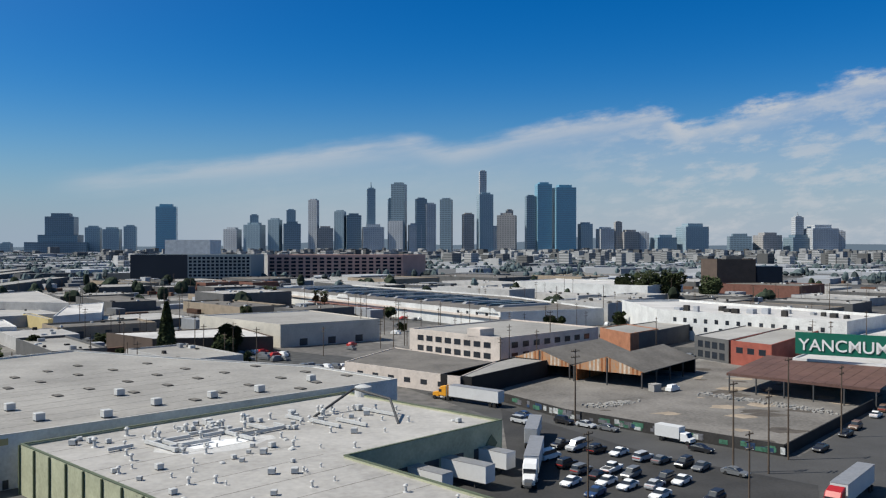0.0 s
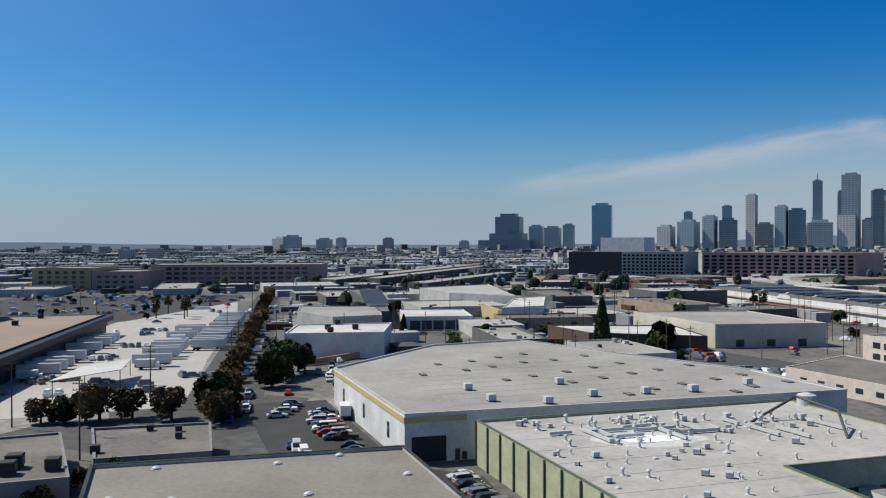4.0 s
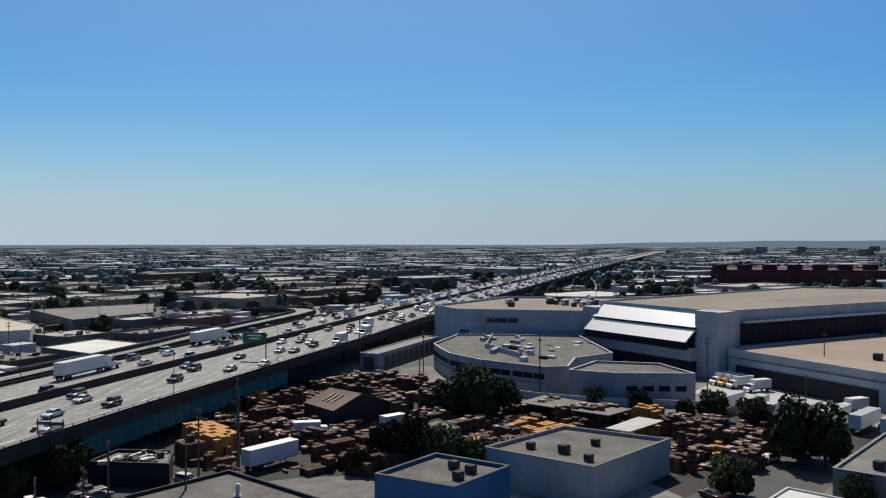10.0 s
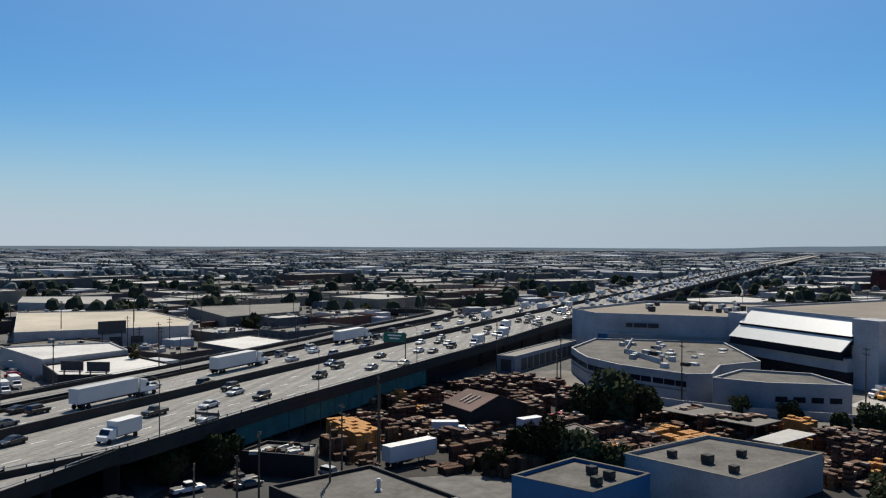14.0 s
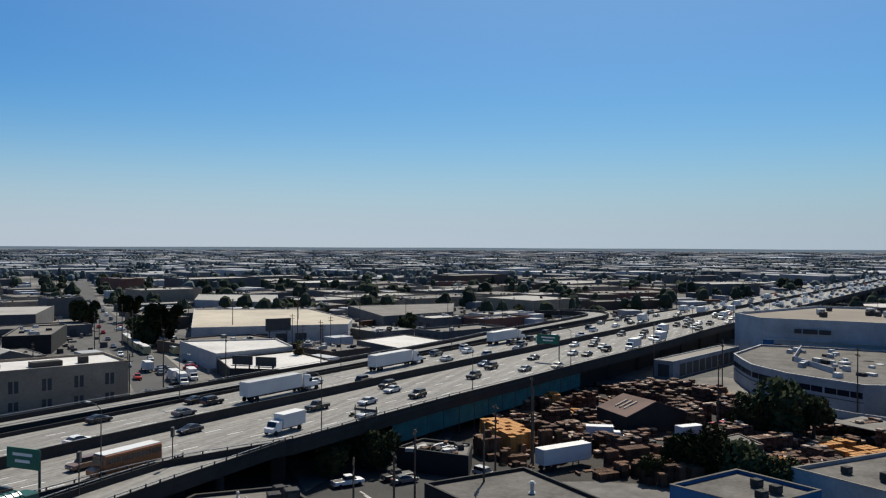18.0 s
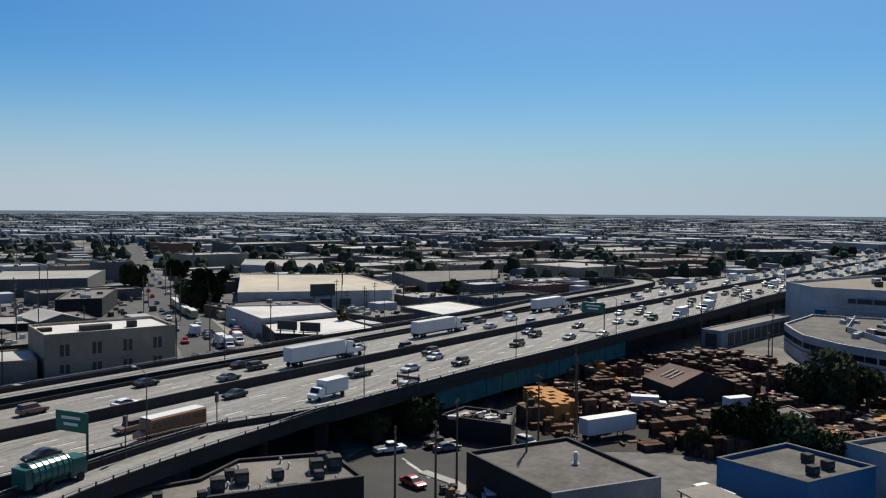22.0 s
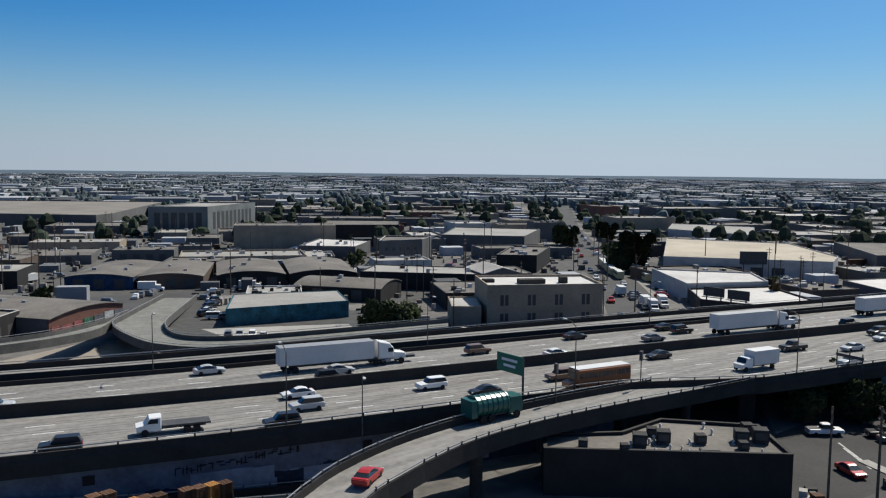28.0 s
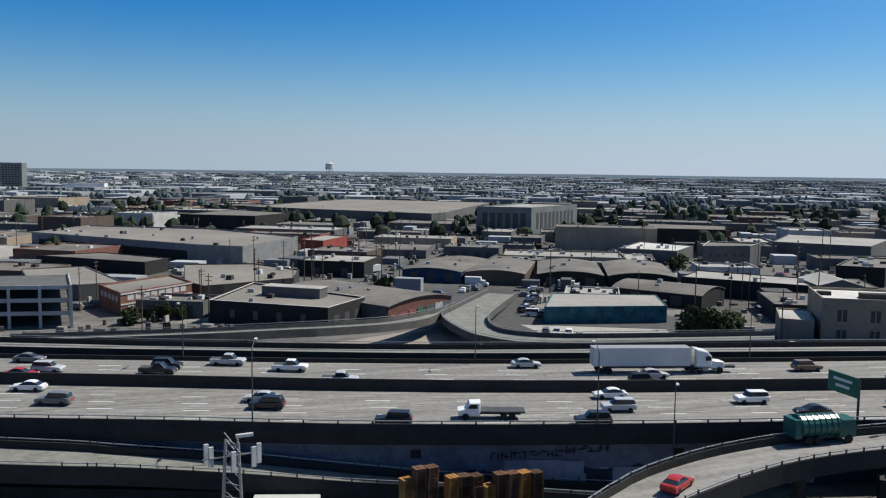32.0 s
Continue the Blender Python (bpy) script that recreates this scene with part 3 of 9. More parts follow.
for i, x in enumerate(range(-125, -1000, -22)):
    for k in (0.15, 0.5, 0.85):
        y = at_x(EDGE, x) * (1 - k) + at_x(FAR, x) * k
        part("column", M().box((x, y, 0), (1.3, 2.2, FZ - 1.5), 15), DIRTY_SHADE, freeway)
# west of the underpass an added near-black wall stands in for the shade below the deck
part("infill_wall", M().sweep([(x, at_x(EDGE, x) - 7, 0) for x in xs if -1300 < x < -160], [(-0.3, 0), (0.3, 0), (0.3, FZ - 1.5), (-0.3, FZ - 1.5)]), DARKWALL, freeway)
# dark joints and wheel tracks along the lanes
JOINT = mat("dark_lane_joint", (0.12, 0.114, 0.105), 0.9, 0.5, 0.3, 2.0, 0.1)
for a, b, dz in ((EDGE, MED, 0.0), (MED, FAR, 0.25)):
    for k in (0.1, 0.155, 0.24, 0.29, 0.41, 0.46, 0.58, 0.635, 0.76, 0.81, 0.9):
        m = M()
        for x in xs:
            if -1500 < x < 210:
                y0 = at_x(a, x) * (1 - k) + at_x(b, x) * k - (0.9 * (1 - k) if dz else 0)
                m.v += [(x, y0 - 0.09, FZ + dz + 0.004), (x, y0 + 0.09, FZ + dz + 0.004)]
        m.f = [(2 * i, 2 * i + 1, 2 * i + 3, 2 * i + 2) for i in range(len(m.v) // 2 - 1)]
        part("lane_joint", m, JOINT, freeway)
# painted lane lines
dash = M()
for k in (0.2, 0.38, 0.56, 0.74):
    for x in range(140, -700, -12):
        for a, b, dz in ((EDGE, MED, 0.0), (MED, FAR, 0.25)):
            y0 = at_x(a, x) * (1 - k) + at_x(b, x) * k
            dash.box((x, y0, FZ + dz + 0.005), (3.4, 0.16, 0.012), -16)
part("lane_line", dash, LETTER, freeway, "worn white dashed lane paint")


def ramp(name, label, left, right, step, walls=True, material=None, thick=0.9, posts=True, wall_mat=None):
    """A road on a slab between two edges of equal point count, with a barrier on each side."""
    a, b = fill(left, step), fill(right, step)
    n = min(len(a), len(b))
    a = [a[round(i * (len(a) - 1) / (n - 1))] for i in range(n)]
    b = [b[round(i * (len(b) - 1) / (n - 1))] for i in range(n)]
    root = thing(name, label, "road ramp", tuple(a[0].lerp(b[0], 0.5).to_2d()) + (0,), kind="structure")
    m = M()
    for p, q in zip(a, b):
        m.v += [(p.x, p.y, p.z - thick), (p.x, p.y, p.z), (q.x, q.y, q.z), (q.x, q.y, q.z - thick)]
    for i in range(n - 1):
        k = 4 * i
        m.f += [(k + j, k + (j + 1) % 4, k + 4 + (j + 1) % 4, k + 4 + j) for j in range(4)]
    m.f += [(0, 1, 2, 3), tuple(len(m.v) - 1 - j for j in range(4))]
    part("deck", m, material or DECK, root)
    if walls:
        for e in (a, b):
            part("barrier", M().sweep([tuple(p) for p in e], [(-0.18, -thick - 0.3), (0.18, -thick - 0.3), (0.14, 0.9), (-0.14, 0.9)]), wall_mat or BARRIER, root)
            part("handrail", M().sweep([tuple(p) for p in e], [(-0.05, 1.2), (0.05, 1.2), (0.05, 1.3), (-0.05, 1.3)]), METAL, root)
            for p in e[:: max(1, round(3.5 / step))] if posts else ():
                part("rail_post", post, METAL_D, root).matrix_basis = pose(*p)
    return root, a, b


on_ramp, ra, rb = ramp("on_ramp", "curved concrete on-ramp rising to the freeway", [(-31, -58.2, 6.0), (-45, -66.4, 6.9), (-50, -68.6, 7.2), (-56, -70.2, 7.6), (-65, -71.8, 8), (-77, -72.3, 8), (-92, -71.0, 8), (-107, -69.0, 8), (-118.6, -67.6, 8)],
                       [(-25, -61.6, 6.0), (-39.8, -71.4, 6.8), (-44.2, -74.0, 7.0), (-49, -76.4, 7.2), (-58, -78.7, 7.6), (-68, -79.4, 8), (-78, -79.5, 8), (-90, -78.8, 8), (-105, -76.9, 8)], 2.5)
for p, q in list(zip(ra, rb))[2::5]:
    c = p.lerp(q, 0.5)
    part("column", M().tube((c.x, c.y, 0), (c.x, c.y, c.z - 0.9), 0.8, n=12), DIRTY_SHADE, on_ramp)
off_ramp, oa, ob_ = ramp("off_ramp", "concrete off-ramp falling along the foot of the freeway wall", [(86.9, -124.6, 7.6), (18.0, -102.2, 5.7), (5.4, -99.5, 5.0), (-8.5, -96.3, 3.9), (-20.5, -93.4, 2.7), (-36, -90.2, 1.4), (-50.6, -86.2, 0.3)],
                         [(86.8, -134.0, 7.6), (18.0, -110.8, 5.7), (5.8, -107.0, 5.0), (-9.2, -102.6, 3.9), (-22, -98.3, 2.7), (-36, -94.0, 1.5), (-53.1, -89.6, 0.3)], 3.0, material=RAMP_OLD)
part("side_fill", M().prism([(56.9, -122.4), (-21.4, -93.7), (-22.5, -97.8), (56.9, -127.3)], 0, 1.8), DIRTY_SHADE, off_ramp)
frontage, fa_, fb_ = ramp("exit_road", "concrete exit road beside the freeway", [(195.9, -222.0, 8.2), (27.0, -158.0, 8.2), (-1.3, -147.6, 8.2), (-46.0, -132.4, 8.2), (-97.7, -119.6, 8.2), (-125, -113.2, 8.1), (-152.4, -106.2, 8), (-175, -100.6, 8), (-205, -93.6, 8), (-250, -83.4, 8), (-303.2, -75.0, 7.5), (-375.9, -60.4, 7)],
                          [(195.7, -231.0, 8.2), (27.3, -166.4, 8.2), (-1.4, -155.0, 8.2), (-46.0, -140.0, 8.2), (-97.7, -127.6, 8.2), (-125, -121.8, 8.1), (-152.4, -115.6, 8), (-183, -107.8, 8), (-225, -97.2, 8), (-265, -88, 8), (-302.9, -83.5, 7.5), (-375.6, -69.3, 7)], 6.0, posts=False)
part("support_wall", M().sweep([(x, y, 0) for x, y in ((195.7, -230.3), (27.3, -165.6), (-1.4, -154.2), (-46.0, -139.2), (-97.7, -126.8), (-152.4, -114.9), (-225, -96.5), (-265, -87.2), (-302.9, -82.6), (-375.6, -68.3))], [(-0.3, 0), (0.3, 0), (0.3, 7.0), (-0.3, 7.0)]), DIRTY_SHADE, frontage)
ramp("exit_loop", "curving concrete exit ramp going down to the street", [(-375.9, -60.4, 7), (-414.0, -57.7, 6.5), (-443.3, -72.9, 5.5), (-452.4, -102.7, 4), (-432.2, -152.1, 0.6)],
     [(-375.6, -69.3, 7), (-407.7, -66.6, 6.5), (-431.2, -78.7, 5.5), (-439.0, -104.4, 4), (-418.5, -149.4, 0.6)], 6.0, posts=False)

# loop ramps round the sandy basin south of the freeway
ramp("basin_ramp", "curved concrete ramp with a low barrier round the sandy basin", [(27.0, -168.0, 7.2), (-5.0, -168.8, 6.6), (-25.5, -171.8, 6.0), (-34.8, -173.8, 5.6), (-48.7, -179.6, 4.8), (-60.8, -189.8, 3.9), (-73.0, -212.5, 2.5)],
     [(27.0, -174.5, 7.2), (-5.0, -175.2, 6.6), (-26.2, -178.2, 6.0), (-37.0, -180.8, 5.6), (-50.5, -187.2, 4.8), (-65.0, -201.5, 3.6), (-77.5, -219.0, 2.2)], 4.0, material=RAMP_OLD, thick=0.5, posts=False, wall_mat=RAMP_WALL)
ramp("basin_ramp_inner", "curved concrete ramp joining the freeway beside the basin", [(-110.0, -130.0, 7.7), (-84.0, -137.5, 7.0), (-68.0, -146.0, 6.2), (-62.5, -157.1, 5.4), (-61.8, -171.0, 4.6), (-65.2, -194.6, 3.6), (-75.5, -214.4, 2.2), (-100.0, -252.0, 0.5)],
     [(-116.0, -137.0, 7.7), (-92.0, -145.0, 7.0), (-78.0, -152.5, 6.2), (-71.5, -161.0, 5.4), (-70.2, -171.0, 4.6), (-74.0, -186.0, 3.6), (-83.0, -205.0, 2.2), (-108.0, -246.0, 0.5)], 4.0, material=RAMP_OLD, thick=0.5, posts=False, wall_mat=RAMP_WALL)
slab("basin", "dry sandy basin below the ramps", [(-13.6, -154.6), (-64.1, -139.9), (-79.1, -152.8), (-70.3, -168.4), (-74.5, -194.0), (-62.5, -200.6), (-34.1, -187.2), (16.9, -176.8)], 0.05, SOIL)

# worn lettering and dark openings on the retaining wall
tagm = M()
rng = random.Random(3)
for i in range(15):
    x, zb = -38.4 - 1.0 * i, 4.1 + 0.05 * i + (0.25 if i > 8 else 0)
    for k in range(rng.choice((2, 3, 3))):
        up = rng.random() < 0.5
        xx = x + rng.uniform(-0.35, 0.35)
        tagm.box((xx, at_x(EDGE, xx) - 1.02, zb + (0 if up else rng.uniform(0, 0.8))), (0.14 if up else 0.65, 0.06, rng.uniform(0.6, 0.95) if up else 0.13), -15)
low_paint = M()
hz = 1.0
for i in range(190):
    x = -1.4 - 0.5 * i
    hz += rng.uniform(-0.22, 0.24)
    top = 1.1 + 0.016 * i if i < 96 else 3.2 + 0.04 * (i - 96)
    hz = max(top - 0.7, min(top + 0.5, hz, 6.4))
    low_paint.box((x, at_x(EDGE, x) - 1.075, 0.05), (0.54, 0.04, hz), -15)
part("dark_paint_field", low_paint, RETAIN_D, freeway, "dark blue over-painting on the lower wall")
part("painted_mark", tagm, DARKWALL, freeway, "dark painted marks on the wall")
for x in (-5.3, 0.7, -29.4, -61.3, -65.3):
    part("wall_opening", M().box((x, at_x(EDGE, x) - 1.03, 4.2), (1.3, 0.1, 1.1), -15), DARKWALL, freeway)
pale = M()
for i in range(9):
    x = 6.6 - 100 * rng.random()
    pale.box((x, at_x(EDGE, x) - 1.05, rng.uniform(0.2, 1.2)), (rng.uniform(4, 12), 0.05, rng.uniform(1.2, 3.4)), -15)
part("paint_patch", pale, RETAIN_P, freeway, "pale patches of over-painting")


# ---- ground surfaces ----
slab("street_1", "grey asphalt street lined with parked vehicles", [(-123.9, 130.6), (-139.4, 135.5), (-154.8, 150.6), (-428.6, 494.5), (-415.6, 506.8), (-142.2, 166.1), (-121.7, 142.9)], 0.02, ASPHALT, "street")
slab("street_2", "grey asphalt street beside the walled yard", [(-11.0, 237.4), (1.0, 247.3), (29.1, 194.4), (65.1, 162.4), (79.0, 144.3), (63.0, 137.3), (39.1, 152.4), (13.1, 192.5)], 0.02, ASPHALT, "street")
slab("street_3", "grey asphalt street beside the walled yard", [(65.1, 160.4), (111.0, 214.7), (199.2, 321.6), (213.2, 311.6), (125.0, 204.7), (77.0, 144.3)], 0.024, ASPHALT, "street")
slab("parking_lot", "dark asphalt parking lot with rows of cars", [(-12.9, 134.5), (11.2, 159.5), (13.1, 207.5), (39.1, 162.4), (61.1, 142.3), (39.1, 92.2), (13.2, 106.3)], 0.03, LOT, "parking lot")
slab("side_lot", "asphalt alley with parked cars beside the warehouse", [(-144.4, 161.0), (-129.7, 175.4), (-80.2, 130.9), (-63.7, 130.9), (-46.3, 110.6), (-53.5, 98.5), (-72.0, 118.8), (-107.2, 126.7)], 0.03, LOT, "parking lot")
slab("yard", "stained old concrete yard behind a low wall", [(14.1, 220.4), (28.1, 195.4), (63.1, 162.4), (109.0, 215.7), (127.0, 240.8), (88.9, 292.3), (37.0, 264.3), (17.0, 242.3)], 0.03, YARD, "yard")
slab("plant_yard", "bright concrete truck yard beside the printing plant", [(-154.8, 152.7), (-198.4, 100.9), (-212.4, 59.9), (-247.2, 83.9), (-318.0, 251.2), (-347.5, 296.4), (-395.3, 436.7), (-304.9, 336.3), (-211.0, 218.0)], 0.015, PALE, "yard")
slab("plant_parking", "asphalt car park with low trees", [(-347.5, 301.4), (-398.3, 441.6), (-443.8, 496.3), (-564.4, 423.6), (-554.0, 363.6), (-423.0, 285.1), (-368.5, 250.0)], 0.018, LOT, "car park")
slab("plant_forecourt", "worn concrete lane in front of the printing plant", [(-184.0, 92.9), (-202.3, 60.1), (-227.8, 21.1), (-249.1, -9.3), (-267.1, -11.5), (-273.4, -3.5), (-246.2, 29.0), (-228.7, 61.8), (-196.3, 107.0)], 0.022, YARD, "forecourt")
slab("side_yard", "dark asphalt yard beside the pallet yard", [(-122.6, 42.6), (-155.4, 62.7), (-155.2, 97.3), (-184.0, 92.9), (-202.3, 60.1), (-187.9, 46.0), (-155.2, 30.1)], 0.02, DUST, "yard")
slab("lumber_yard_ground", "dusty concrete pallet yard", [(-144.1, -22.2), (-155.4, 60.6), (-187.9, 48.0), (-240.1, -5.2), (-244.1, -43.2), (-193.4, -60.4), (-133.5, -49.9)], 0.012, DUST, "yard")
slab("street_4", "asphalt street running under the freeway", [(-89.4, -49.5), (-99.4, -47.5), (-133.0, -74.6), (-240.0, -178.2), (-461.7, -400.5), (-701.2, -621.0), (-691.3, -630.8), (-451.8, -412.3), (-226.1, -188.0), (-115.0, -83.6)], 0.02, ASPHALT, "street")
slab("street_5", "asphalt street in front of the dark building", [(-115.5, -45.7), (-95.4, -25.3), (-108.0, -9.9), (-74.3, 30.8), (-60, 22), (-83.7, -19.3), (-89.4, -49.5), (-101.3, -57.5)], 0.026, ASPHALT, "street")
slab("street_7", "asphalt forecourt under the freeway ramp", [(-91.4, -51.5), (-103.5, -45.6), (-115.5, -44.7), (-132.8, -33.0), (-137.6, -42.0), (-153.4, -56.0), (-153.2, -65.9), (-121.2, -65.6), (-103.2, -63.5)], 0.03, LOT, "street")
slab("street_6", "asphalt lane beside the pallet yard", [(-128.7, 36.5), (-155.4, 60.6), (-163.6, 72.7), (-153.2, 79.0), (-122.5, 50.8), (-108.2, 40.7)], 0.026, ASPHALT, "street")
slab("ramp_street", "asphalt street at the foot of the ramps", [(-82.8, -223.5), (-101.7, -222.6), (-116.7, -247.5), (-107.1, -272.7), (-75.1, -268.3), (-62.9, -252.3), (-80.9, -241.1)], 0.02, ASPHALT, "street")
slab("mural_yard", "pale concrete yard in front of the painted shed", [(-89.2, -162.6), (-88.5, -199.6), (-121.9, -183.8), (-111.8, -159.7)], 0.02, CONCRETE, "yard")

# ---- near warehouses ----
ha = building("warehouse", "large white warehouse with a wide grey roof and yellow band", [(-79.9, 131.7), (-11.4, 196.7), (-33.6, 217.5), (-76.4, 234.6), (-108.3, 249.2), (-126.3, 224.2), (-125.0, 172.6)], 8.6, WHITE_B, ROOF_GREY, parapet=0.35, coping=STUCCO)
HA_W, HA_C, HA_E = Vector((-125.0, 172.6)), Vector((-79.9, 131.7)), Vector((-11.4, 196.7))


def along(p, q, t, out=0.0):
    """A place on the wall from p to q (outside to the right), out metres in front of it, and the wall's turn."""
    d = (q - p).normalized()
    c = p.lerp(q, t) + Vector((d.y, -d.x)) * out
    return c, math.degrees(math.atan2(d.y, d.x))


for p_, q_, t_, w_ in ((HA_W, HA_C, 0.5, (HA_C - HA_W).length), (HA_C, HA_E, 0.062, 11.6)):
    c_, a_ = along(p_, q_, t_, 0.06)
    part("yellow_band", M().box((c_.x, c_.y, 7.3), (w_, 0.14, 1.05), a_), YELLOW, ha)
c_, a_ = along(HA_C, HA_E, 0.048, 0.08)
part("loading_door", M().box((c_.x, c_.y, 0.1), (6.4, 0.2, 4.6), a_), NAVY, ha)
for t_ in (0.105, 0.119):
    c_, a_ = along(HA_C, HA_E, t_, 0.06)
    part("side_door", M().box((c_.x, c_.y, 0.1), (0.9, 0.14, 2.1 if t_ < 0.11 else 1.5), a_), METAL_D, ha)
on_wall(ha, HA_W, HA_C, 2.4, 1.5, 2.9, 3, GLASS, start=0.02, end=0.98)
hb = building("factory", "pale green factory with a vent-covered pale roof", [(-68.2, 137.2), (-9.4, 82.0), (10.6, 103.0), (-15.4, 130.0), (9.8, 155.9), (-10.2, 174.4), (-21.8, 185.4)], 7.6, OLIVE, ROOF_PALE, "factory", parapet=0.4, coping=OLIVE_TRIM)
for i in range(15):
    t = i / 14
    p = Vector((-68.3, 137.1)).lerp(Vector((-9.5, 81.9)), t)
    part("downpipe", M().box((p.x, p.y, 0), (0.3, 0.3, 7.9), 45), OLIVE_TRIM, hb)
on_wall(hb, (-15.4, 130.0), (9.8, 155.9), 0.4, 3.2, 3.4, 5, METAL_D, "dock_door")
diamond = M()
diamond.prism([(6.6, 152.4), (8.8, 154.7), (8.9, 154.6), (6.7, 152.3)], 4.2, 4.25)
diamond.v = [(6.6, 152.5, 4.2), (7.7, 153.63, 5.9), (8.8, 154.76, 4.2), (7.7, 153.63, 2.5), (6.68, 152.42, 4.2), (7.78, 153.55, 5.9), (8.88, 154.68, 4.2), (7.78, 153.55, 2.5)]
part("diamond_sign", diamond, OLIVE_TRIM, hb)
hc = building("flat_warehouse", "grey-roofed flat warehouse with dark parapet", [(-103.7, 83.7), (-84.2, 65.4), (-71.4, 51.3), (-34.8, 81.9), (-50.2, 96.4), (-69.9, 114.9)], 7.5, STUCCO, ROOF_BROWNISH, parapet=0.5, coping=DIRTY_SHADE)
hd = building("low_warehouse", "low warehouse with a weathered grey roof", [(-130.4, 61.6), (-110.2, 85.2), (-137.6, 104.6), (-154.5, 82.5)], 4.7, WORN_GREY, ROOF_DARK, parapet=0.3, coping=WORN_GREY)
he = building("low_workshop", "low workshop with a flat grey roof", [(-135.2, 109.4), (-119.2, 124.0), (-102.6, 107.0), (-115.8, 94.0)], 4.7, WORN_GREY, ROOF_DARK, parapet=0.35, coping=WORN_GREY)
building("white_workshop", "small workshop with a white coated roof", [(-121.5, 50.8), (-111.8, 42.2), (-95.3, 59.1), (-104.6, 67.7)], 4.5, STUCCO, ROOF_WHITE, parapet=0.25)
hg = building("painted_block", "square white block with a flat brown-grey roof", [(-139.9, 8.2), (-127.1, 23.9), (-145.4, 40.5), (-156.0, 23.8)], 5.6, BLOCK_W, ROOF_WORN, "building", parapet=0.5, coping=ROOF_DARK)
hh = building("blue_workshop", "low workshop with bright blue walls", [(-126.8, -9.0), (-119.7, 2.8), (-131.2, 11.7), (-139.2, 0.2)], 4.8, BLUE, ROOF_WORN, "workshop", parapet=0.5, coping=ROOF_WORN)
hk = building("dark_workshop", "dark workshop with a flat brown roof", [(-113.6, -42.2), (-100.8, -26.4), (-112.7, -14.9), (-127.2, -30.8)], 5.4, DARKWALL, ROOF_WORN, "workshop", parapet=0.5, wall_mats={1: WORN_GREY})
# walls are near black because their shade is in the colour
hf = building("black_workshop", "dark workshop with rooftop coolers under the ramp", [(-75.4, -70.8), (-97.5, -50.3), (-105.6, -59.6), (-97.4, -69.6), (-88.4, -69.2), (-79.6, -75.0)], 5.6, DARKWALL, ROOF_DARK, "workshop", parapet=0.35, coping=DIRTY_SHADE)
hp = building("stucco_depot", "beige two-storey stucco depot with narrow windows", [(-147.1, -158.2), (-173.8, -142.7), (-185.0, -159.5), (-158.4, -175.6)], 10.4, BEIGE, ROOF_WHITE, "depot", parapet=0.6)
for z_ in (5.6, 1.6):
    for k_ in range(4):
        c_ = 0.14 + 0.235 * k_
        on_wall(hp, (-173.8, -142.7), (-147.1, -158.2), z_, 0.75, 2.6 if z_ > 3 else 1.8, 2, GLASS, start=c_ - 0.03, end=c_ + 0.05)
for x_, y_, w_, d_, h_ in ((-162.1, -157.4, 7, 3, 1.2), (-169.8, -153.1, 2, 2, 1.6), (-154.4, -165.8, 3, 2, 0.9)):
    part("roof_unit", M().box((x_, y_, 10.4), (w_, d_, h_), -29), DIRTY_SHADE, hp)
building("depot_wing", "low beige wing of the depot", [(-140.5, -164.5), (-146.3, -159.5), (-157.5, -173.8), (-150.8, -178.2)], 5, BEIGE, ROOF_PALE, "depot", parapet=0.4)
building("white_roofed_store", "low store with a bright white roof behind the freeway", [(-226.8, -152.9), (-252.6, -185.1), (-271.3, -157.2), (-253.0, -140.5)], 5.4, STUCCO, ROOF_WHITE, "store", parapet=0.5)
building("brick_wing", "low dark brick wing with a white roof beside the exit road", [(-209.4, -136.7), (-226.3, -152.1), (-252.4, -139.8), (-234.0, -115.0), (-212.8, -122.0)], 4.0, DIRTY_SHADE, ROOF_WHITE, "store", parapet=0.5)
building("low_white_store", "very low store with a white roof beside the exit road", [(-292.9, -135.3), (-275.2, -110.6), (-305.3, -105.1), (-318.6, -125.8)], 3.6, GREY, ROOF_WHITE, "store", parapet=0.3)
building("dark_roofed_hall", "wide low hall with a weathered dark roof", [(-432.0, -204.8), (-374.2, -158.7), (-413.0, -136.6), (-476.2, -156.6)], 5.6, GREY, ROOF_DARK, "hall", parapet=0.3)
building("rear_hall", "wide low hall with a grey roof", [(-442.7, -313.0), (-438.8, -252.4), (-507.6, -292.8), (-493.5, -345.2)], 5.6, STUCCO, ROOF_GREY, "hall", parapet=0.3)
ls = building("long_store", "long white warehouse with a sand-coloured roof", [(-282.6, -201.6), (-319.1, -151.2), (-342.2, -160.2), (-388.6, -205.9), (-365.0, -258.5)], 6.8, STUCCO, ROOF_SAND, "warehouse", parapet=0.4)
on_wall(ls, (-319.1, -151.2), (-282.6, -201.6), 0.2, 4.5, 3.6, 4, METAL_D, "dock_door", start=0.25, end=0.75)
hs = building("mural_shed", "low shed with a blue and teal painted front", [(-94.8, -199.0), (-127.6, -192.4), (-136.0, -211.0), (-108.0, -221.5)], 4.4, TEAL, ROOF_GREY, "shed", parapet=0.15)
LOFT = mat("worn_loft_concrete", (0.15, 0.165, 0.165), 0.85, 0.3, 0.1)
ht = building("concrete_loft", "four-storey worn concrete loft building", [(-185.2, -487.2), (-214.0, -470.2), (-270.0, -519.0), (-240.2, -540.1)], 17, LOFT, ROOF_GREY, "loft building", parapet=0.8)
on_wall(ht, (-214.0, -470.2), (-185.2, -487.2), 4, 3.2, 10, 6, GLASS)
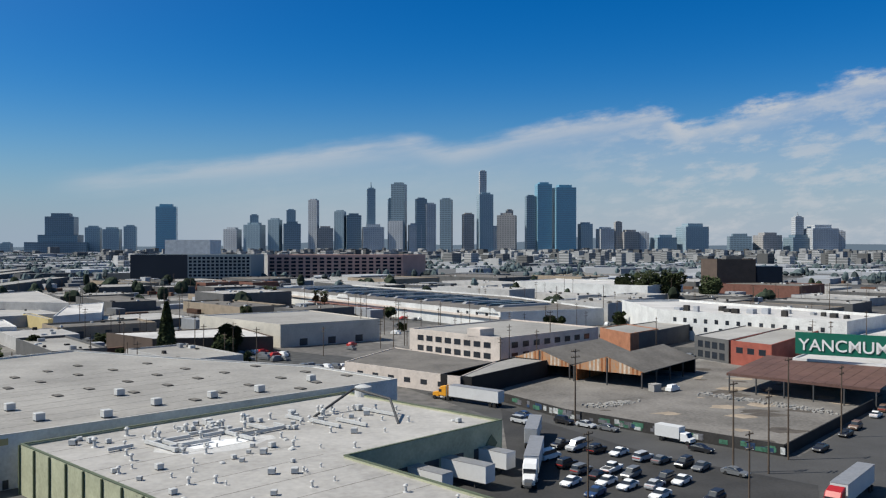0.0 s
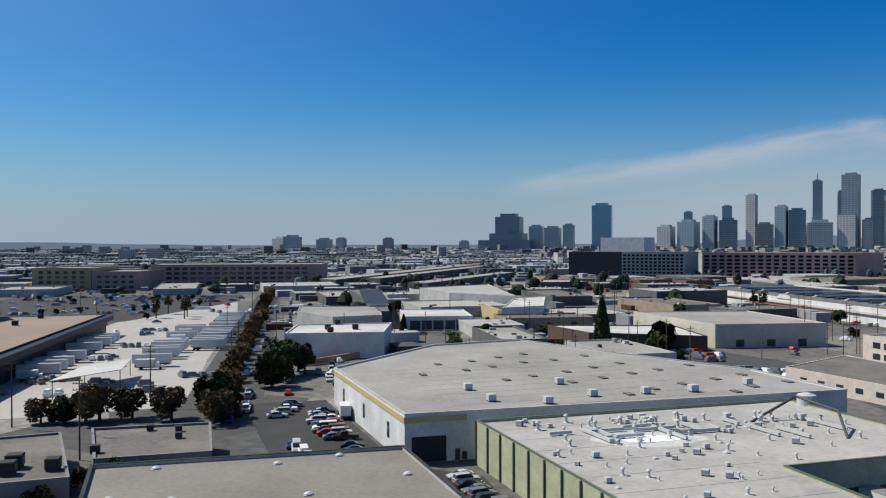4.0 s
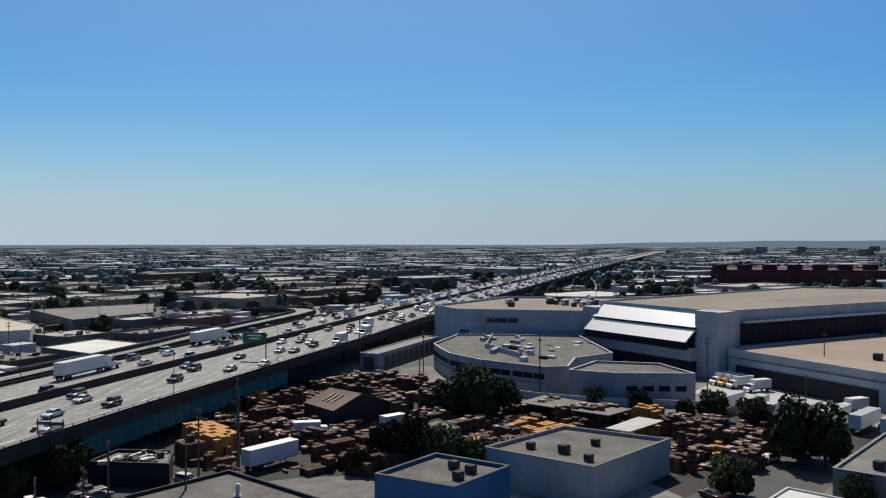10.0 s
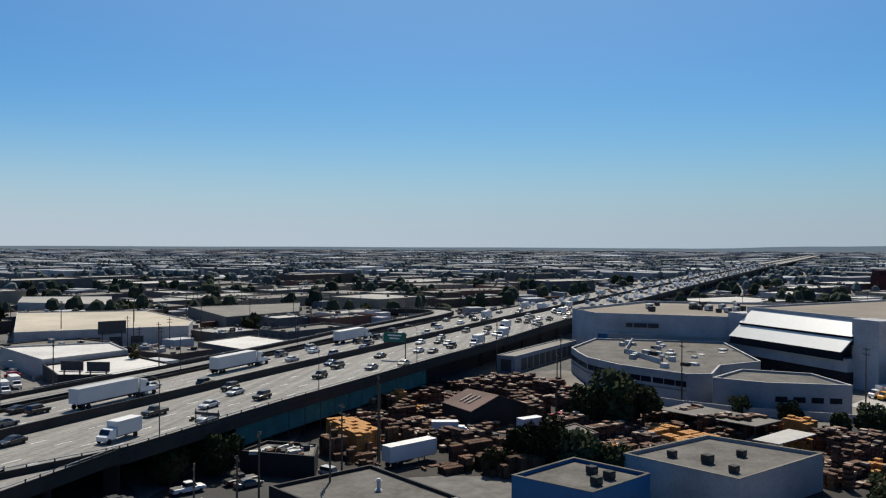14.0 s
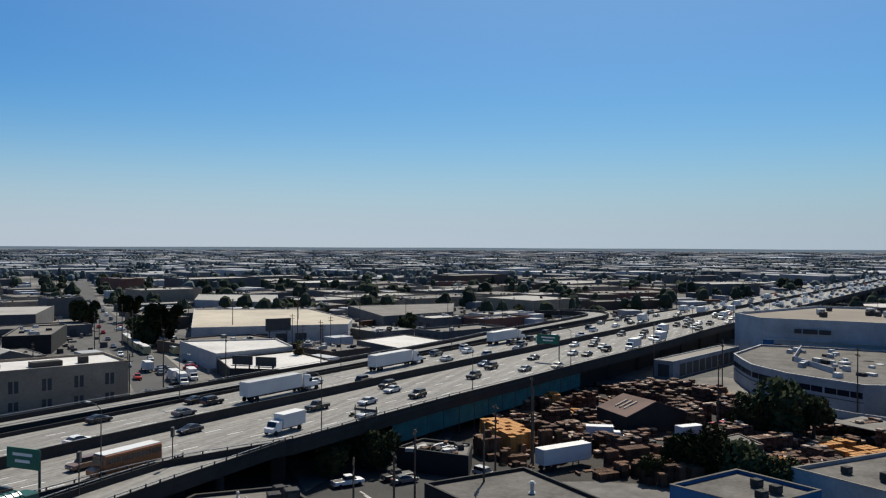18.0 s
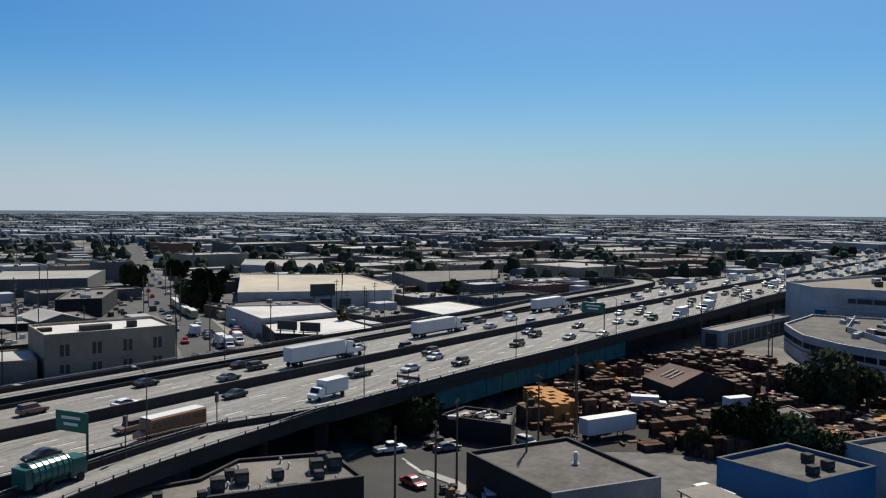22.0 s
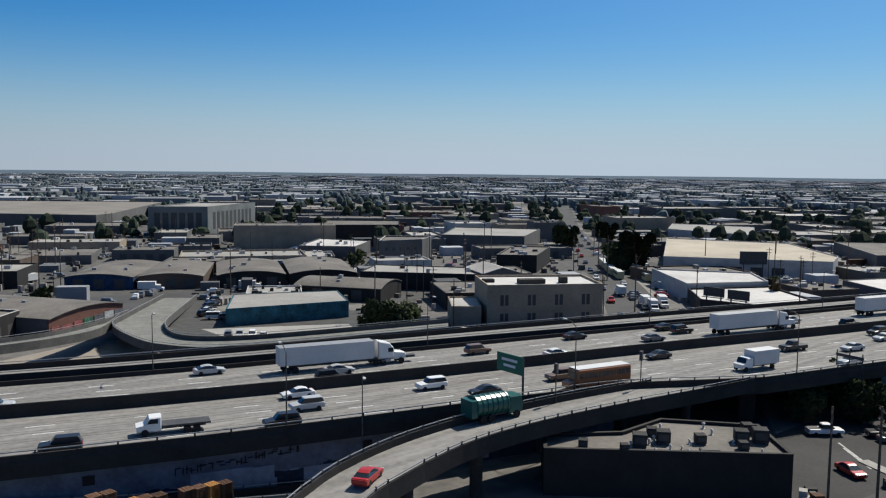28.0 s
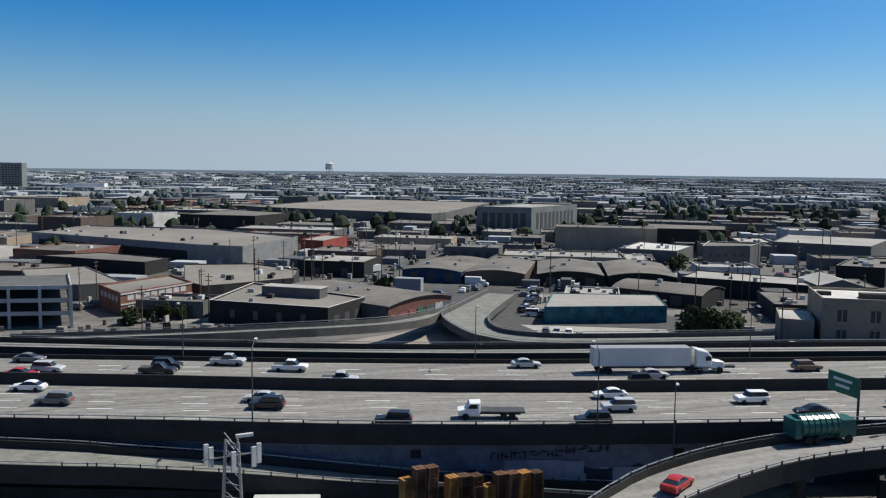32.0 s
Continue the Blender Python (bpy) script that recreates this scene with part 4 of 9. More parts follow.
on_wall(ht, (-270.0, -519.0), (-214.0, -470.2), 4, 3.6, 10, 10, GLASS)
ft = building("teal_apartment_tower", "teal-grey apartment tower far off", [(235.0, -1494.0), (204.0, -1499.0), (200.0, -1523.0), (231.0, -1518.0)], 42, LOFT, ROOF_GREY, "apartment tower", parapet=1.0)
for k in range(11):
    on_wall(ft, (204.0, -1499.0), (235.0, -1494.0), 2.0 + 3.6 * k, 3.0, 1.8, 6, GLASS, out=0.3, single=True)
building("white_depot_far", "wide white depot far off", [(129.4, -1325.3), (73.4, -1330.8), (70.0, -1362.0), (126.0, -1357.0)], 13.5, WHITE_B, ROOF_WHITE, "depot")
building("great_warehouse", "very long low warehouse with a grey roof", [(-65.2, -680.5), (-179.4, -560.1), (-194.4, -575.0), (-304.8, -759.7), (-185.6, -850.0)], 9, GREY, ROOF_BROWNISH)

# ---- printing plant ----
# dock side and canopy: dark paint with their shade added into the colour
plant = building("printing_plant", "large white printing plant with dark glass upper wall and tan roofs", [(-191.6, 109.0), (-304.8, 254.2), (-332.0, 223.0), (-245.2, 85.2)], 8.8, WHITE, ROOF_ROSE, "printing plant", parapet=0.4, wall_mats={0: NAVY})
on_wall(plant, (-191.6, 109.0), (-304.8, 254.2), 0.3, 3.4, 3.8, 26, METAL_D, "dock_door", start=0.03, end=0.97)
# near-black box in place of the shade in the dock recess
c_, a_ = along(Vector((-245.2, 85.2)), Vector((-191.6, 109.0)), 0.45, 0.2)
part("dark_base", M().box((c_.x, c_.y, 0.2), (46, 0.5, 4.6), a_), DARKWALL, plant)
c_, a_ = along(Vector((-245.2, 85.2)), Vector((-191.6, 109.0)), 0.5, 0.12)
part("wall_joint", M().box((c_.x, c_.y, 6.7), (57, 0.2, 0.25), a_), GREY, plant)
part("canopy", M().prism([(-191.2, 109.3), (-304.4, 254.5), (-302.4, 256.1), (-189.0, 110.9)], 6.6, 8.6), NAVY, plant)
main = building("plant_main_hall", "tall white press hall with dark glass side and tan roof", [(-250.2, 83.9), (-327.3, 219.5), (-368.6, 237.9), (-385.4, 167.4), (-296.3, 57.9)], 19, WHITE, ROOF_TAN, "printing plant", parapet=0.5, coping=STUCCO)
d = (Vector((-327.3, 219.5)) - Vector((-250.2, 83.9)))
nn = Vector((-d.y, d.x)).normalized() * -1
p0, p1 = Vector((-250.2, 83.9)) + d * 0.06 + nn * 0.25, Vector((-327.3, 219.5)) + nn * 0.25
part("glass_wall", M().prism([tuple(p0), tuple(p1), tuple(p1 + nn * -0.2), tuple(p0 + nn * -0.2)], 8.9, 15.6), TINTED, main, "dark tinted glass wall")
for i in range(27):
    c = p0.lerp(p1, i / 26)
    part("mullion", M().box((c.x + nn.x * 0.05, c.y + nn.y * 0.05, 8.9), (0.12, 0.12, 6.7), 30), NAVY, main)
q0, q1 = p0 + nn * 1.6, p1 + nn * 1.6
part("ledge", M().prism([tuple(p0), tuple(p1), tuple(q1), tuple(q0)], 15.6, 16.3), METAL_W, main)
part("pillar", M().box((-250.2, 82.9, 0), (9, 7, 19.6), 30), WHITE, main)
part("pillar", M().box((-297.2, 56.9, 0), (7, 7, 17.5), 30), WHITE, main)
GLAZING = mat("white_glazing_panel", (0.62, 0.62, 0.60), 0.4, 0.08, 0.1, 1.0, 0.05, spec=0.5)
# stepped sloping white glazing over the entrance
a, b = Vector((-253.8, 81.3)), Vector((-293.7, 58.4))
dd = (b - a).normalized()
fo = Vector((-dd.y, dd.x))
fo = fo if fo.dot(Vector((1, -0.4))) > 0 else -fo
for z0, z1, o0, o1 in ((14.6, 18.6, 4.6, -0.6), (10.4, 13.9, 8.6, 4.4)):
    m = M()
    lo0, lo1, hi0, hi1 = a + fo * o0, b + fo * o0, a + fo * o1, b + fo * o1
    m.prism([tuple(lo0), tuple(lo1), tuple(lo1 - fo * 0.5), tuple(lo0 - fo * 0.5)], z0, z1, [tuple(hi0), tuple(hi1), tuple(hi1 - fo * 0.5), tuple(hi0 - fo * 0.5)])
    part("sloping_glazing", m, GLAZING, main, "bright white sloping glazing panel")
    part("glass_band", M().prism([tuple(a + fo * (o0 - 0.4)), tuple(b + fo * (o0 - 0.4)), tuple(b + fo * (o0 - 0.9)), tuple(a + fo * (o0 - 0.9))], z0 - 2.4, z0), TINTED, main)
part("entrance_wall", M().prism([tuple(a + fo * 6.2), tuple(b + fo * 6.2), tuple(b), tuple(a)], 4.6, 8.4), WHITE, main)
# solid near-black prism stands in for the shade inside the entrance
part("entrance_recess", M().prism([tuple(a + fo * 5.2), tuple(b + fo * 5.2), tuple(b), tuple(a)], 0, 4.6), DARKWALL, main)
wing = building("plant_office_wing", "white office wing of the printing plant with a tan roof", [(-306.9, 8.2), (-297.2, 56.9), (-338.2, 90.9), (-374.5, 96.5), (-376.9, 31.7), (-327.7, -0.0)], 15, WHITE, ROOF_TAN, "printing plant", parapet=0.8, coping=STUCCO)
part("dark_band", M().prism([(-306.6, 11.3), (-297.6, 54.8), (-297.4, 54.7), (-306.3, 11.2)], 3.4, 7.2), DARKWALL, wing)
part("blue_panel", M().box((-306.3, 10.7, 4.2), (0.3, 3.4, 4.4), -13), BLUE, wing)
part("ledge", M().prism([(-306.5, 9.2), (-297.1, 56.4), (-296.5, 56.2), (-305.9, 9.1)], 8.6, 9.2), WHITE, wing)


def lettering(text, size, at, yaw, material, parent, name="lettering"):
    c = bpy.data.curves.new(name, "FONT")
    c.body, c.size, c.extrude, c.align_x, c.offset = text, size, 0.06, "CENTER", size * 0.009
    tmp = bpy.data.objects.new("tmp", c)
    scene.collection.objects.link(tmp)
    dg = bpy.context.evaluated_depsgraph_get()
    me = bpy.data.meshes.new_from_object(tmp.evaluated_get(dg))
    bpy.data.objects.remove(tmp)
    me.materials.clear()
    ob = part(name, me, material, parent)
    ob.matrix_basis = pose(*at, 90, 0, yaw)
    return ob


def bars(at, yaw, sizes, h, material, parent):
    """Plain bars that stand for a line of writing, along the wall direction yaw."""
    m, x = M(), 0.0
    for w in sizes:
        m.box((x + w / 2, 0, 0), (w, 0.12, h))
        x += w + 0.5
    ob = part("name_sign", m, material, parent)
    ob.matrix_basis = pose(*at, 0, 0, yaw)


bars((-304.1, 18.7, 11.2), 77, (2.2, 4.4, 3.6), 1.5, LETTER_D, wing)
bars((-287.9, 149.9, 17.2), 119.4, (2.2, 4.6, 3.8), 1.4, LETTER_D, main)
low = building("plant_low_block", "low curved white annex with a dark slot band", [(-269.7, -0.3), (-257.0, 1.9), (-246.7, 4.3), (-232.9, 12.6), (-225.8, 20.5), (-219.1, 28.6), (-220.4, 34.8), (-236.6, 39.4), (-247.0, 52.0), (-293.0, 50.0), (-296.6, 24.5), (-297.5, 8.0)], 7.2, BLOCK_W, ROOF_WORN, "annex", parapet=0.5, coping=STUCCO)
front_ = [Vector(p_) for p_ in ((-269.7, -0.3), (-257.0, 1.9), (-246.7, 4.3), (-232.9, 12.6), (-225.8, 20.5), (-219.1, 28.6))]
for p_, q_, n_ in zip(front_, front_[1:], (4, 3, 5, 3, 3)):
    on_wall(low, tuple(p_), tuple(q_), 4.3, (q_ - p_).length / n_ * 0.86, 1.3, n_, TINTED, "slot_window", start=0.02, end=0.98)
    c_, a_ = along(p_, q_, 0.5, 0.1)
    part("wall_joint", M().box((c_.x, c_.y, 3.3), ((p_ - q_).length * 0.98, 0.2, 0.22), a_), GREY, low)
rs_ = random.Random(19)
for k in range(26):
    p_ = Vector((-290.0, 14.0)).lerp(Vector((-228.0, 28.0)), rs_.random()) + Vector((rs_.uniform(-5, 4), rs_.uniform(-6, 14)))
    if inside_poly(p_.x, p_.y, inset(BUILT[-1], 1.5)):
        solid("roof_unit", M().box((p_.x, p_.y, 7.2), (rs_.uniform(0.9, 3.0), rs_.uniform(0.9, 1.8), rs_.uniform(0.6, 1.4)), 40, 0.92), rs_.choice((METAL, METAL_W, DIRTY_SHADE)), "boxy metal unit on a flat roof", "roof unit", "roof units")
part("screen_wall", M().sweep([(-292.0, 20.0, 7.2), (-262.0, 16.0, 7.2), (-240.0, 24.0, 7.2)], [(-0.1, 0), (0.1, 0), (0.1, 1.5), (-0.1, 1.5)]), WHITE, low)
wedge = building("plant_gate_block", "low white block with angled walls beside the plant gate", [(-215.5, 34.1), (-212.1, 40.3), (-209.7, 45.3), (-209.0, 64.5), (-226.8, 60.2), (-231.3, 43.9)], 7.0, BLOCK_W, ROOF_WORN, "annex", parapet=0.5, coping=STUCCO)
on_wall(wedge, (-209.7, 45.3), (-209.0, 64.5), 3.0, 2.6, 1.2, 4, TINTED, "slot_window")
bw = thing("boundary_wall", "low grey block wall along the plant lane", "wall", (-206.0, 45.0, 0), kind="structure")
part("wall_run", M().sweep([(-187.1, 90.8, 0), (-201.5, 68.0, 0), (-205.0, 52.0, 0), (-208.5, 38.0, 0), (-214.5, 26.0, 0), (-224.0, 14.0, 0)], [(-0.12, 0), (0.12, 0), (0.12, 1.9), (-0.12, 1.9)]), STUCCO, bw)
gar = building("plant_garage", "white open garage block on columns beside the freeway", [(-266.3, -23.4), (-263.5, -17.5), (-312.0, 1.5), (-316.0, -4.0)], 5.0, BLOCK_W, ROOF_BROWNISH, "garage", parapet=0.3)
# near-black panels on the walls paint the shade of the open sides
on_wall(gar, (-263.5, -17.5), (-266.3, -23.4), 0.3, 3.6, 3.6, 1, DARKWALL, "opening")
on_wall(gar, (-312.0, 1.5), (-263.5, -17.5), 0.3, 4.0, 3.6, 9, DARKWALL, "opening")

# ---- buildings to the north ----
r1 = building("shed_store", "low grey-roofed store beside the yard", [(-30.1, 254.3), (3.6, 225.4), (15.0, 254.3), (-17.1, 289.0)], 4.8, PINK, ROOF_DARK, "store", parapet=0.2)
on_wall(r1, (-30.1, 254.3), (3.6, 225.4), 1.6, 2.2, 1.2, 6, GLASS)
building("dark_store", "long dark painted store beside the yard", [(-1.6, 229.4), (6.6, 224.4), (30.5, 257.3), (21.0, 264.3)], 4.8, DARKWALL, ROOF_GREY, "store", parapet=0.3)
r2 = building("pink_office", "two-storey pink stucco building with rows of windows", [(-13.1, 312.8), (17.9, 281.1), (56.8, 318.0), (26.8, 351.6)], 8.6, PINK, ROOF_GREY, "office", parapet=0.5)
for z in (1.6, 5.2):
    on_wall(r2, (-13.1, 312.8), (17.9, 281.1), z, 3.0, 1.8, 8, GLASS)
    on_wall(r2, (17.9, 281.1), (56.8, 318.0), z, 3.0, 1.8, 8, GLASS)
part("stair_block", M().box((11.9, 292.1, 8.6), (7, 6, 2.6), 45), PINK, r2)
r3 = building("market_hall", "very long white market hall with a pink edge and grey roof", [(-151.8, 590.9), (-126.7, 601.1), (25.7, 396.1), (78.4, 421.2), (38.5, 521.8), (-71.7, 661.4)], 7.6, WHITE_B, ROOF_DARK, "market hall", parapet=0.8)
part("pink_band", M().prism([(-126.1, 599.9), (25.7, 395.4), (25.1, 395.0), (-126.7, 599.5)], 5.0, 6.0), PINK, r3)
part("awning", M().prism([(-81.5, 539.3), (-31.4, 472.5), (-35.3, 467.5), (-85.5, 534.3)], 3.6, 4.0), BRICK, r3)
on_wall(r3, (-21.3, 459.6), (25.7, 396.1), 5.6, 1.8, 1.6, 9, GLASS)
for k in range(22):
    c_ = Vector((-84.0, 622.0)).lerp(Vector((42.0, 446.0)), k / 21)
    part("roof_monitor", M().box((c_.x, c_.y, 7.6), (44 if k < 16 else 34, 3.0, 1.1), 35.4, 0.9), GLASS if k % 3 else METAL, r3)
gable = M()
for cx, cy in ((-61.4, 512.4), (19.7, 402.9)):
    gable.prism([(cx - 4.5, cy + 6), (cx + 4.5, cy - 6), (cx + 5, cy - 5.5), (cx - 4, cy + 6.5)], 7.6, 9.8, [(cx - 2.5, cy + 3.5), (cx + 2.5, cy - 3.5), (cx + 3, cy - 3), (cx - 2, cy + 4)])
part("arched_gable", gable, WHITE_B, r3)
# bounced light is in the cream walls, sunlight in the white one
r4 = building("grey_warehouse", "grey warehouse with white side and dock openings", [(-106.5, 370.9), (-63.2, 327.9), (-27.1, 353.3), (-63.1, 398.8)], 8.6, CREAM, ROOF_GREY, parapet=0.4, wall_mats={3: WHITE_B})
on_wall(r4, (-63.2, 327.9), (-27.1, 353.3), 0.3, 3.2, 2.6, 3, METAL_D, "dock_door")
building("brown_low_store", "long low brown store with pale roof", [(-129.2, 326.0), (-104.8, 305.9), (-63.2, 314.1), (-83.4, 347.9)], 5.6, BROWN, ROOF_WHITE, "store", parapet=0.4)
r5 = building("brick_house", "small orange brick building with flat roof", [(60.7, 335.9), (67.8, 314.1), (82.7, 332.0), (74.7, 351.8)], 6.8, ORANGE_W, ROOF_GREY, "building", parapet=0.3)
building("painted_long_store", "long grey store with painted side", [(68.3, 315.1), (83.2, 331.5), (116.6, 374.1), (104.6, 383.8), (75.7, 352.3)], 6.4, GREY, ROOF_GREY, "store", parapet=0.3)
r6 = building("white_block", "long white flat-roofed block with small windows", [(88.4, 426.2), (90.6, 365.9), (145.1, 309.3), (175.2, 339.6), (118.4, 431.5)], 11.0, WHITE_B, ROOF_WHITE, "building", parapet=1.0)
on_wall(r6, (90.6, 365.9), (145.1, 309.3), 4, 1.4, 1.6, 10, GLASS)
r7 = building("blue_grey_lofts", "blue-grey two-storey row building with large windows", [(87.3, 300.3), (94.3, 285.5), (130.0, 327.8), (122.9, 342.8)], 7.6, GREY, ROOF_PALE, "building", parapet=0.3)
for z in (0.8, 4.2):
    on_wall(r7, (87.3, 300.3), (94.3, 285.5), z, 2.4, 2.2, 4, GLASS)
r8 = building("red_painted_store", "red painted brick store with grey roof", [(94.7, 284.5), (103.5, 272.2), (146.0, 327.0), (135.9, 336.8)], 7.6, RED_W, ROOF_GREY, "store", parapet=0.3)
on_wall(r8, (94.7, 284.5), (103.5, 272.2), 4.0, 2.4, 1.8, 3, GLASS)
r9 = building("green_sign_store", "flat store with a long green name board", [(100.5, 248.6), (120.0, 233.8), (199.2, 323.6), (177.2, 343.6)], 6.6, WHITE_B, ROOF_WHITE, "store", parapet=0.4)
part("sign_board", M().box((115.5, 236.4, 8.6), (36, 0.4, 6.2), -31), GREEN_SIGN, r9, "long green painted name board")
lettering("YANCMUM", 4.6, (110.6, 238.9, 9.8), -31, LETTER, r9, "sign_lettering")
r10 = building("brown_tower_block", "tall brown block building behind trees", [(219.0, 685.0), (252.0, 690.0), (247.0, 716.0), (214.0, 711.0)], 27.0, BROWN, ROOF_WHITE, "building", parapet=0.8)
part("dark_wing", M().prism([(252.4, 690.0), (271.0, 683.0), (274.0, 706.0), (248.0, 714.0)], 0, 22), TINTED, r10)
part("roof_house", M().box((236.0, 700.0, 27.0), (14, 8, 3.2), 9), GREY, r10)
building("flat_white_depot", "long white flat depot", [(58.2, 701.9), (148.2, 622.1), (188.1, 672.1), (98.1, 751.9)], 9, WHITE_B, ROOF_WHITE, "depot")
building("beige_depot", "long beige depot with a flat roof", [(298.1, 562.4), (388.2, 502.3), (418.2, 547.3), (328.0, 602.4)], 10, BEIGE, ROOF_GREY, "depot")


gb = building("gridded_office", "wide grey office block with gridded windows and a black end", [(-331.1, 900.0), (-270.7, 900.4), (-207.4, 915.9), (-202.4, 960.9), (-325.1, 960.1)], 27.5, FRAME_GREY, ROOF_PALE, "office block", parapet=1.0, wall_mats={0: NAVY})
for k in range(7):
    on_wall(gb, (-270.7, 900.4), (-207.4, 915.9), 1.5 + k * 3.7, 3.0, 2.3, 14, TINTED, out=0.25, start=0.01, end=0.99, single=True)
rb_ = building("red_brick_block", "long red brick warehouse block with rows of windows", [(-218.5, 985.9), (-199.4, 965.9), (-47.2, 986.5), (-22.3, 1041.6), (-192.6, 1061.0)], 26, BRICK_L, ROOF_GREY, "warehouse block", parapet=1.2, wall_mats={0: STUCCO})
for k in range(6):
    on_wall(rb_, (-199.4, 965.9), (-47.2, 986.5), 1.5 + k * 4.1, 5.2, 2.5, 19, TINTED, out=0.25, start=0.005, end=0.995, single=True)
building("white_striped_office", "white office block behind the gridded one", [(-464.2, 1419.8), (-388.9, 1420.2), (-389.0, 1490.3), (-464.3, 1489.9)], 46, WHITE_B, ROOF_PALE, "office block")

# west: yellow and red blocks beyond the car park
yb = building("yellow_block", "beige-yellow five-storey block beyond the car park", [(-645.0, 462.5), (-601.9, 486.5), (-625.0, 535.0), (-665.3, 512.5)], 18, YELLOW_D, ROOF_GREY, "block", parapet=0.8)
for k in range(4):
    on_wall(yb, (-645.0, 462.5), (-601.9, 486.5), 1.5 + k * 4.1, 3.4, 2.2, 6, GLASS, out=0.2, single=True)
yw = building("pink_wing", "dull pink wing joined to the yellow block", [(-601.5, 486.8), (-566.6, 506.2), (-589.9, 554.2), (-624.6, 535.3)], 15, PINK_D, ROOF_GREY, "block", parapet=0.8)
for k in range(3):
    on_wall(yw, (-601.5, 486.8), (-566.6, 506.2), 1.5 + k * 4.3, 3.6, 2.2, 5, GLASS, out=0.2, single=True)
pb = building("pink_block", "long dull pink multi-storey block", [(-605.0, 553.9), (-474.3, 636.7), (-504.6, 686.6), (-645.4, 603.6)], 19, PINK_D, ROOF_GREY, "block", parapet=0.8)
for k in range(4):
    on_wall(pb, (-605.0, 553.9), (-474.3, 636.7), 1.8 + k * 4.3, 5.0, 2.4, 18, GLASS, out=0.2, single=True)
rr = building("red_complex", "long dark red building complex", [(-744.1, 242.6), (-739.6, 322.2), (-704.9, 422.0), (-775.4, 461.1), (-864.6, 291.1)], 15, REDBLD, REDBLD, "complex", parapet=0.6)
for i in range(9):
    c = Vector((-756.2, 254.4)).lerp(Vector((-750.1, 431.5)), i / 8)
    part("stair_tower", M().box((c.x, c.y, 0), (9, 9, 20), 20), REDBLD, rr)
wb = building("white_wall_hall", "white hall with blank front and equipment on the roof", [(-186.4, 229.0), (-159.0, 248.6), (-174.6, 278.6), (-202.0, 255.6)], 8.6, WHITE_B, ROOF_WHITE, "hall", parapet=0.4)
building("white_hall_rear", "long grey-white hall behind the white one", [(-234.5, 296.8), (-204.0, 281.0), (-191.5, 298.3), (-220.9, 339.3), (-250.3, 318.6)], 9.5, STUCCO, ROOF_GREY, "hall", parapet=0.3)
lv = building("louvred_hall", "long hall with a dark louvred roof", [(-224.5, 342.0), (-197.0, 306.1), (-194.2, 308.1), (-280.0, 436.5), (-292.0, 447.5), (-305.5, 438.0)], 10.2, GREY, ROOF_DARK, "hall", parapet=0.3)
for k in range(18):
    a_ = Vector((-214.0, 330.0)).lerp(Vector((-290.0, 438.0)), k / 17)
    part("roof_louvre", M().box((a_.x, a_.y, 10.2), (13.5 if k > 2 else 9.0, 1.1, 1.0), 35, 0.8), METAL, lv)
dg = building("delivery_garage", "white garage with open truck bays", [(-199.3, 328.4), (-173.6, 346.5), (-195.0, 378.0), (-222.0, 362.0)], 6.0, WHITE_B, ROOF_WHITE, "garage", parapet=0.4)
# bays are near-black panels that paint the shade inside them
on_wall(dg, (-173.6, 346.5), (-199.3, 328.4), 0.3, 4.6, 4.0, 5, DARKWALL, "open_bay")
building("yard_hall", "long pale hall behind the garage", [(-241.9, 451.8), (-194.1, 441.5), (-265.8, 555.8), (-288.3, 494.9)], 9.0, STUCCO, ROOF_PALE, "hall", parapet=0.4)
building("orange_store", "low store with an orange painted wall", [(-205.0, 415.0), (-179.5, 386.6), (-178.0, 388.0), (-203.0, 420.0)], 5.6, YELLOW, ROOF_GREY, "store", parapet=0.2)
building("pale_curved_store", "white store with a bright roof", [(-176.0, 384.0), (-163.0, 406.0), (-190.0, 476.0), (-201.0, 456.0)], 7.0, WHITE_B, ROOF_WHITE, "store", parapet=0.4)
for pl_ in ([(-455, 603), (-556, 1073), (-532, 1076), (-430, 597)], [(-430, 640), (-510, 1030), (-492, 1032), (-410, 636)], [(-350, 583), (-383, 829), (-364, 829), (-330, 580)]):
    mk_ = building("market_shed", "very long pale-roofed market shed", pl_, 7.5, GREY, ROOF_GREY, "market shed", parapet=0.3, group="market sheds")
    on_wall(mk_, pl_[3], pl_[0], 0.3, 4.0, 3.6, 6, METAL_D, "dock_door")
part("orange_band", M().prism([(-173.4, 217.6), (-169.6, 222.0), (-169.0, 221.6), (-172.8, 217.2)], 0.2, 2.2).prism([(-169.6, 222.0), (-166.0, 246.0), (-165.4, 245.8), (-169.0, 221.8)], 0.2, 2.2), RUST, wb)

# ---- sheds and stores beyond the freeway ----
SHOPRED = mat("red_shop_paint", (0.24, 0.05, 0.04), 0.7, 0.2, 0.3)
MURAL = [mat("mural_" + n_, c_, 0.8, 0.5, 0.5, 2.0, 0.05) for n_, c_ in (("grey", (0.12, 0.12, 0.13)), ("blue", (0.02, 0.045, 0.10)), ("white", (0.40, 0.41, 0.40)), ("rose", (0.28, 0.09, 0.09)), ("green", (0.05, 0.14, 0.09)))]


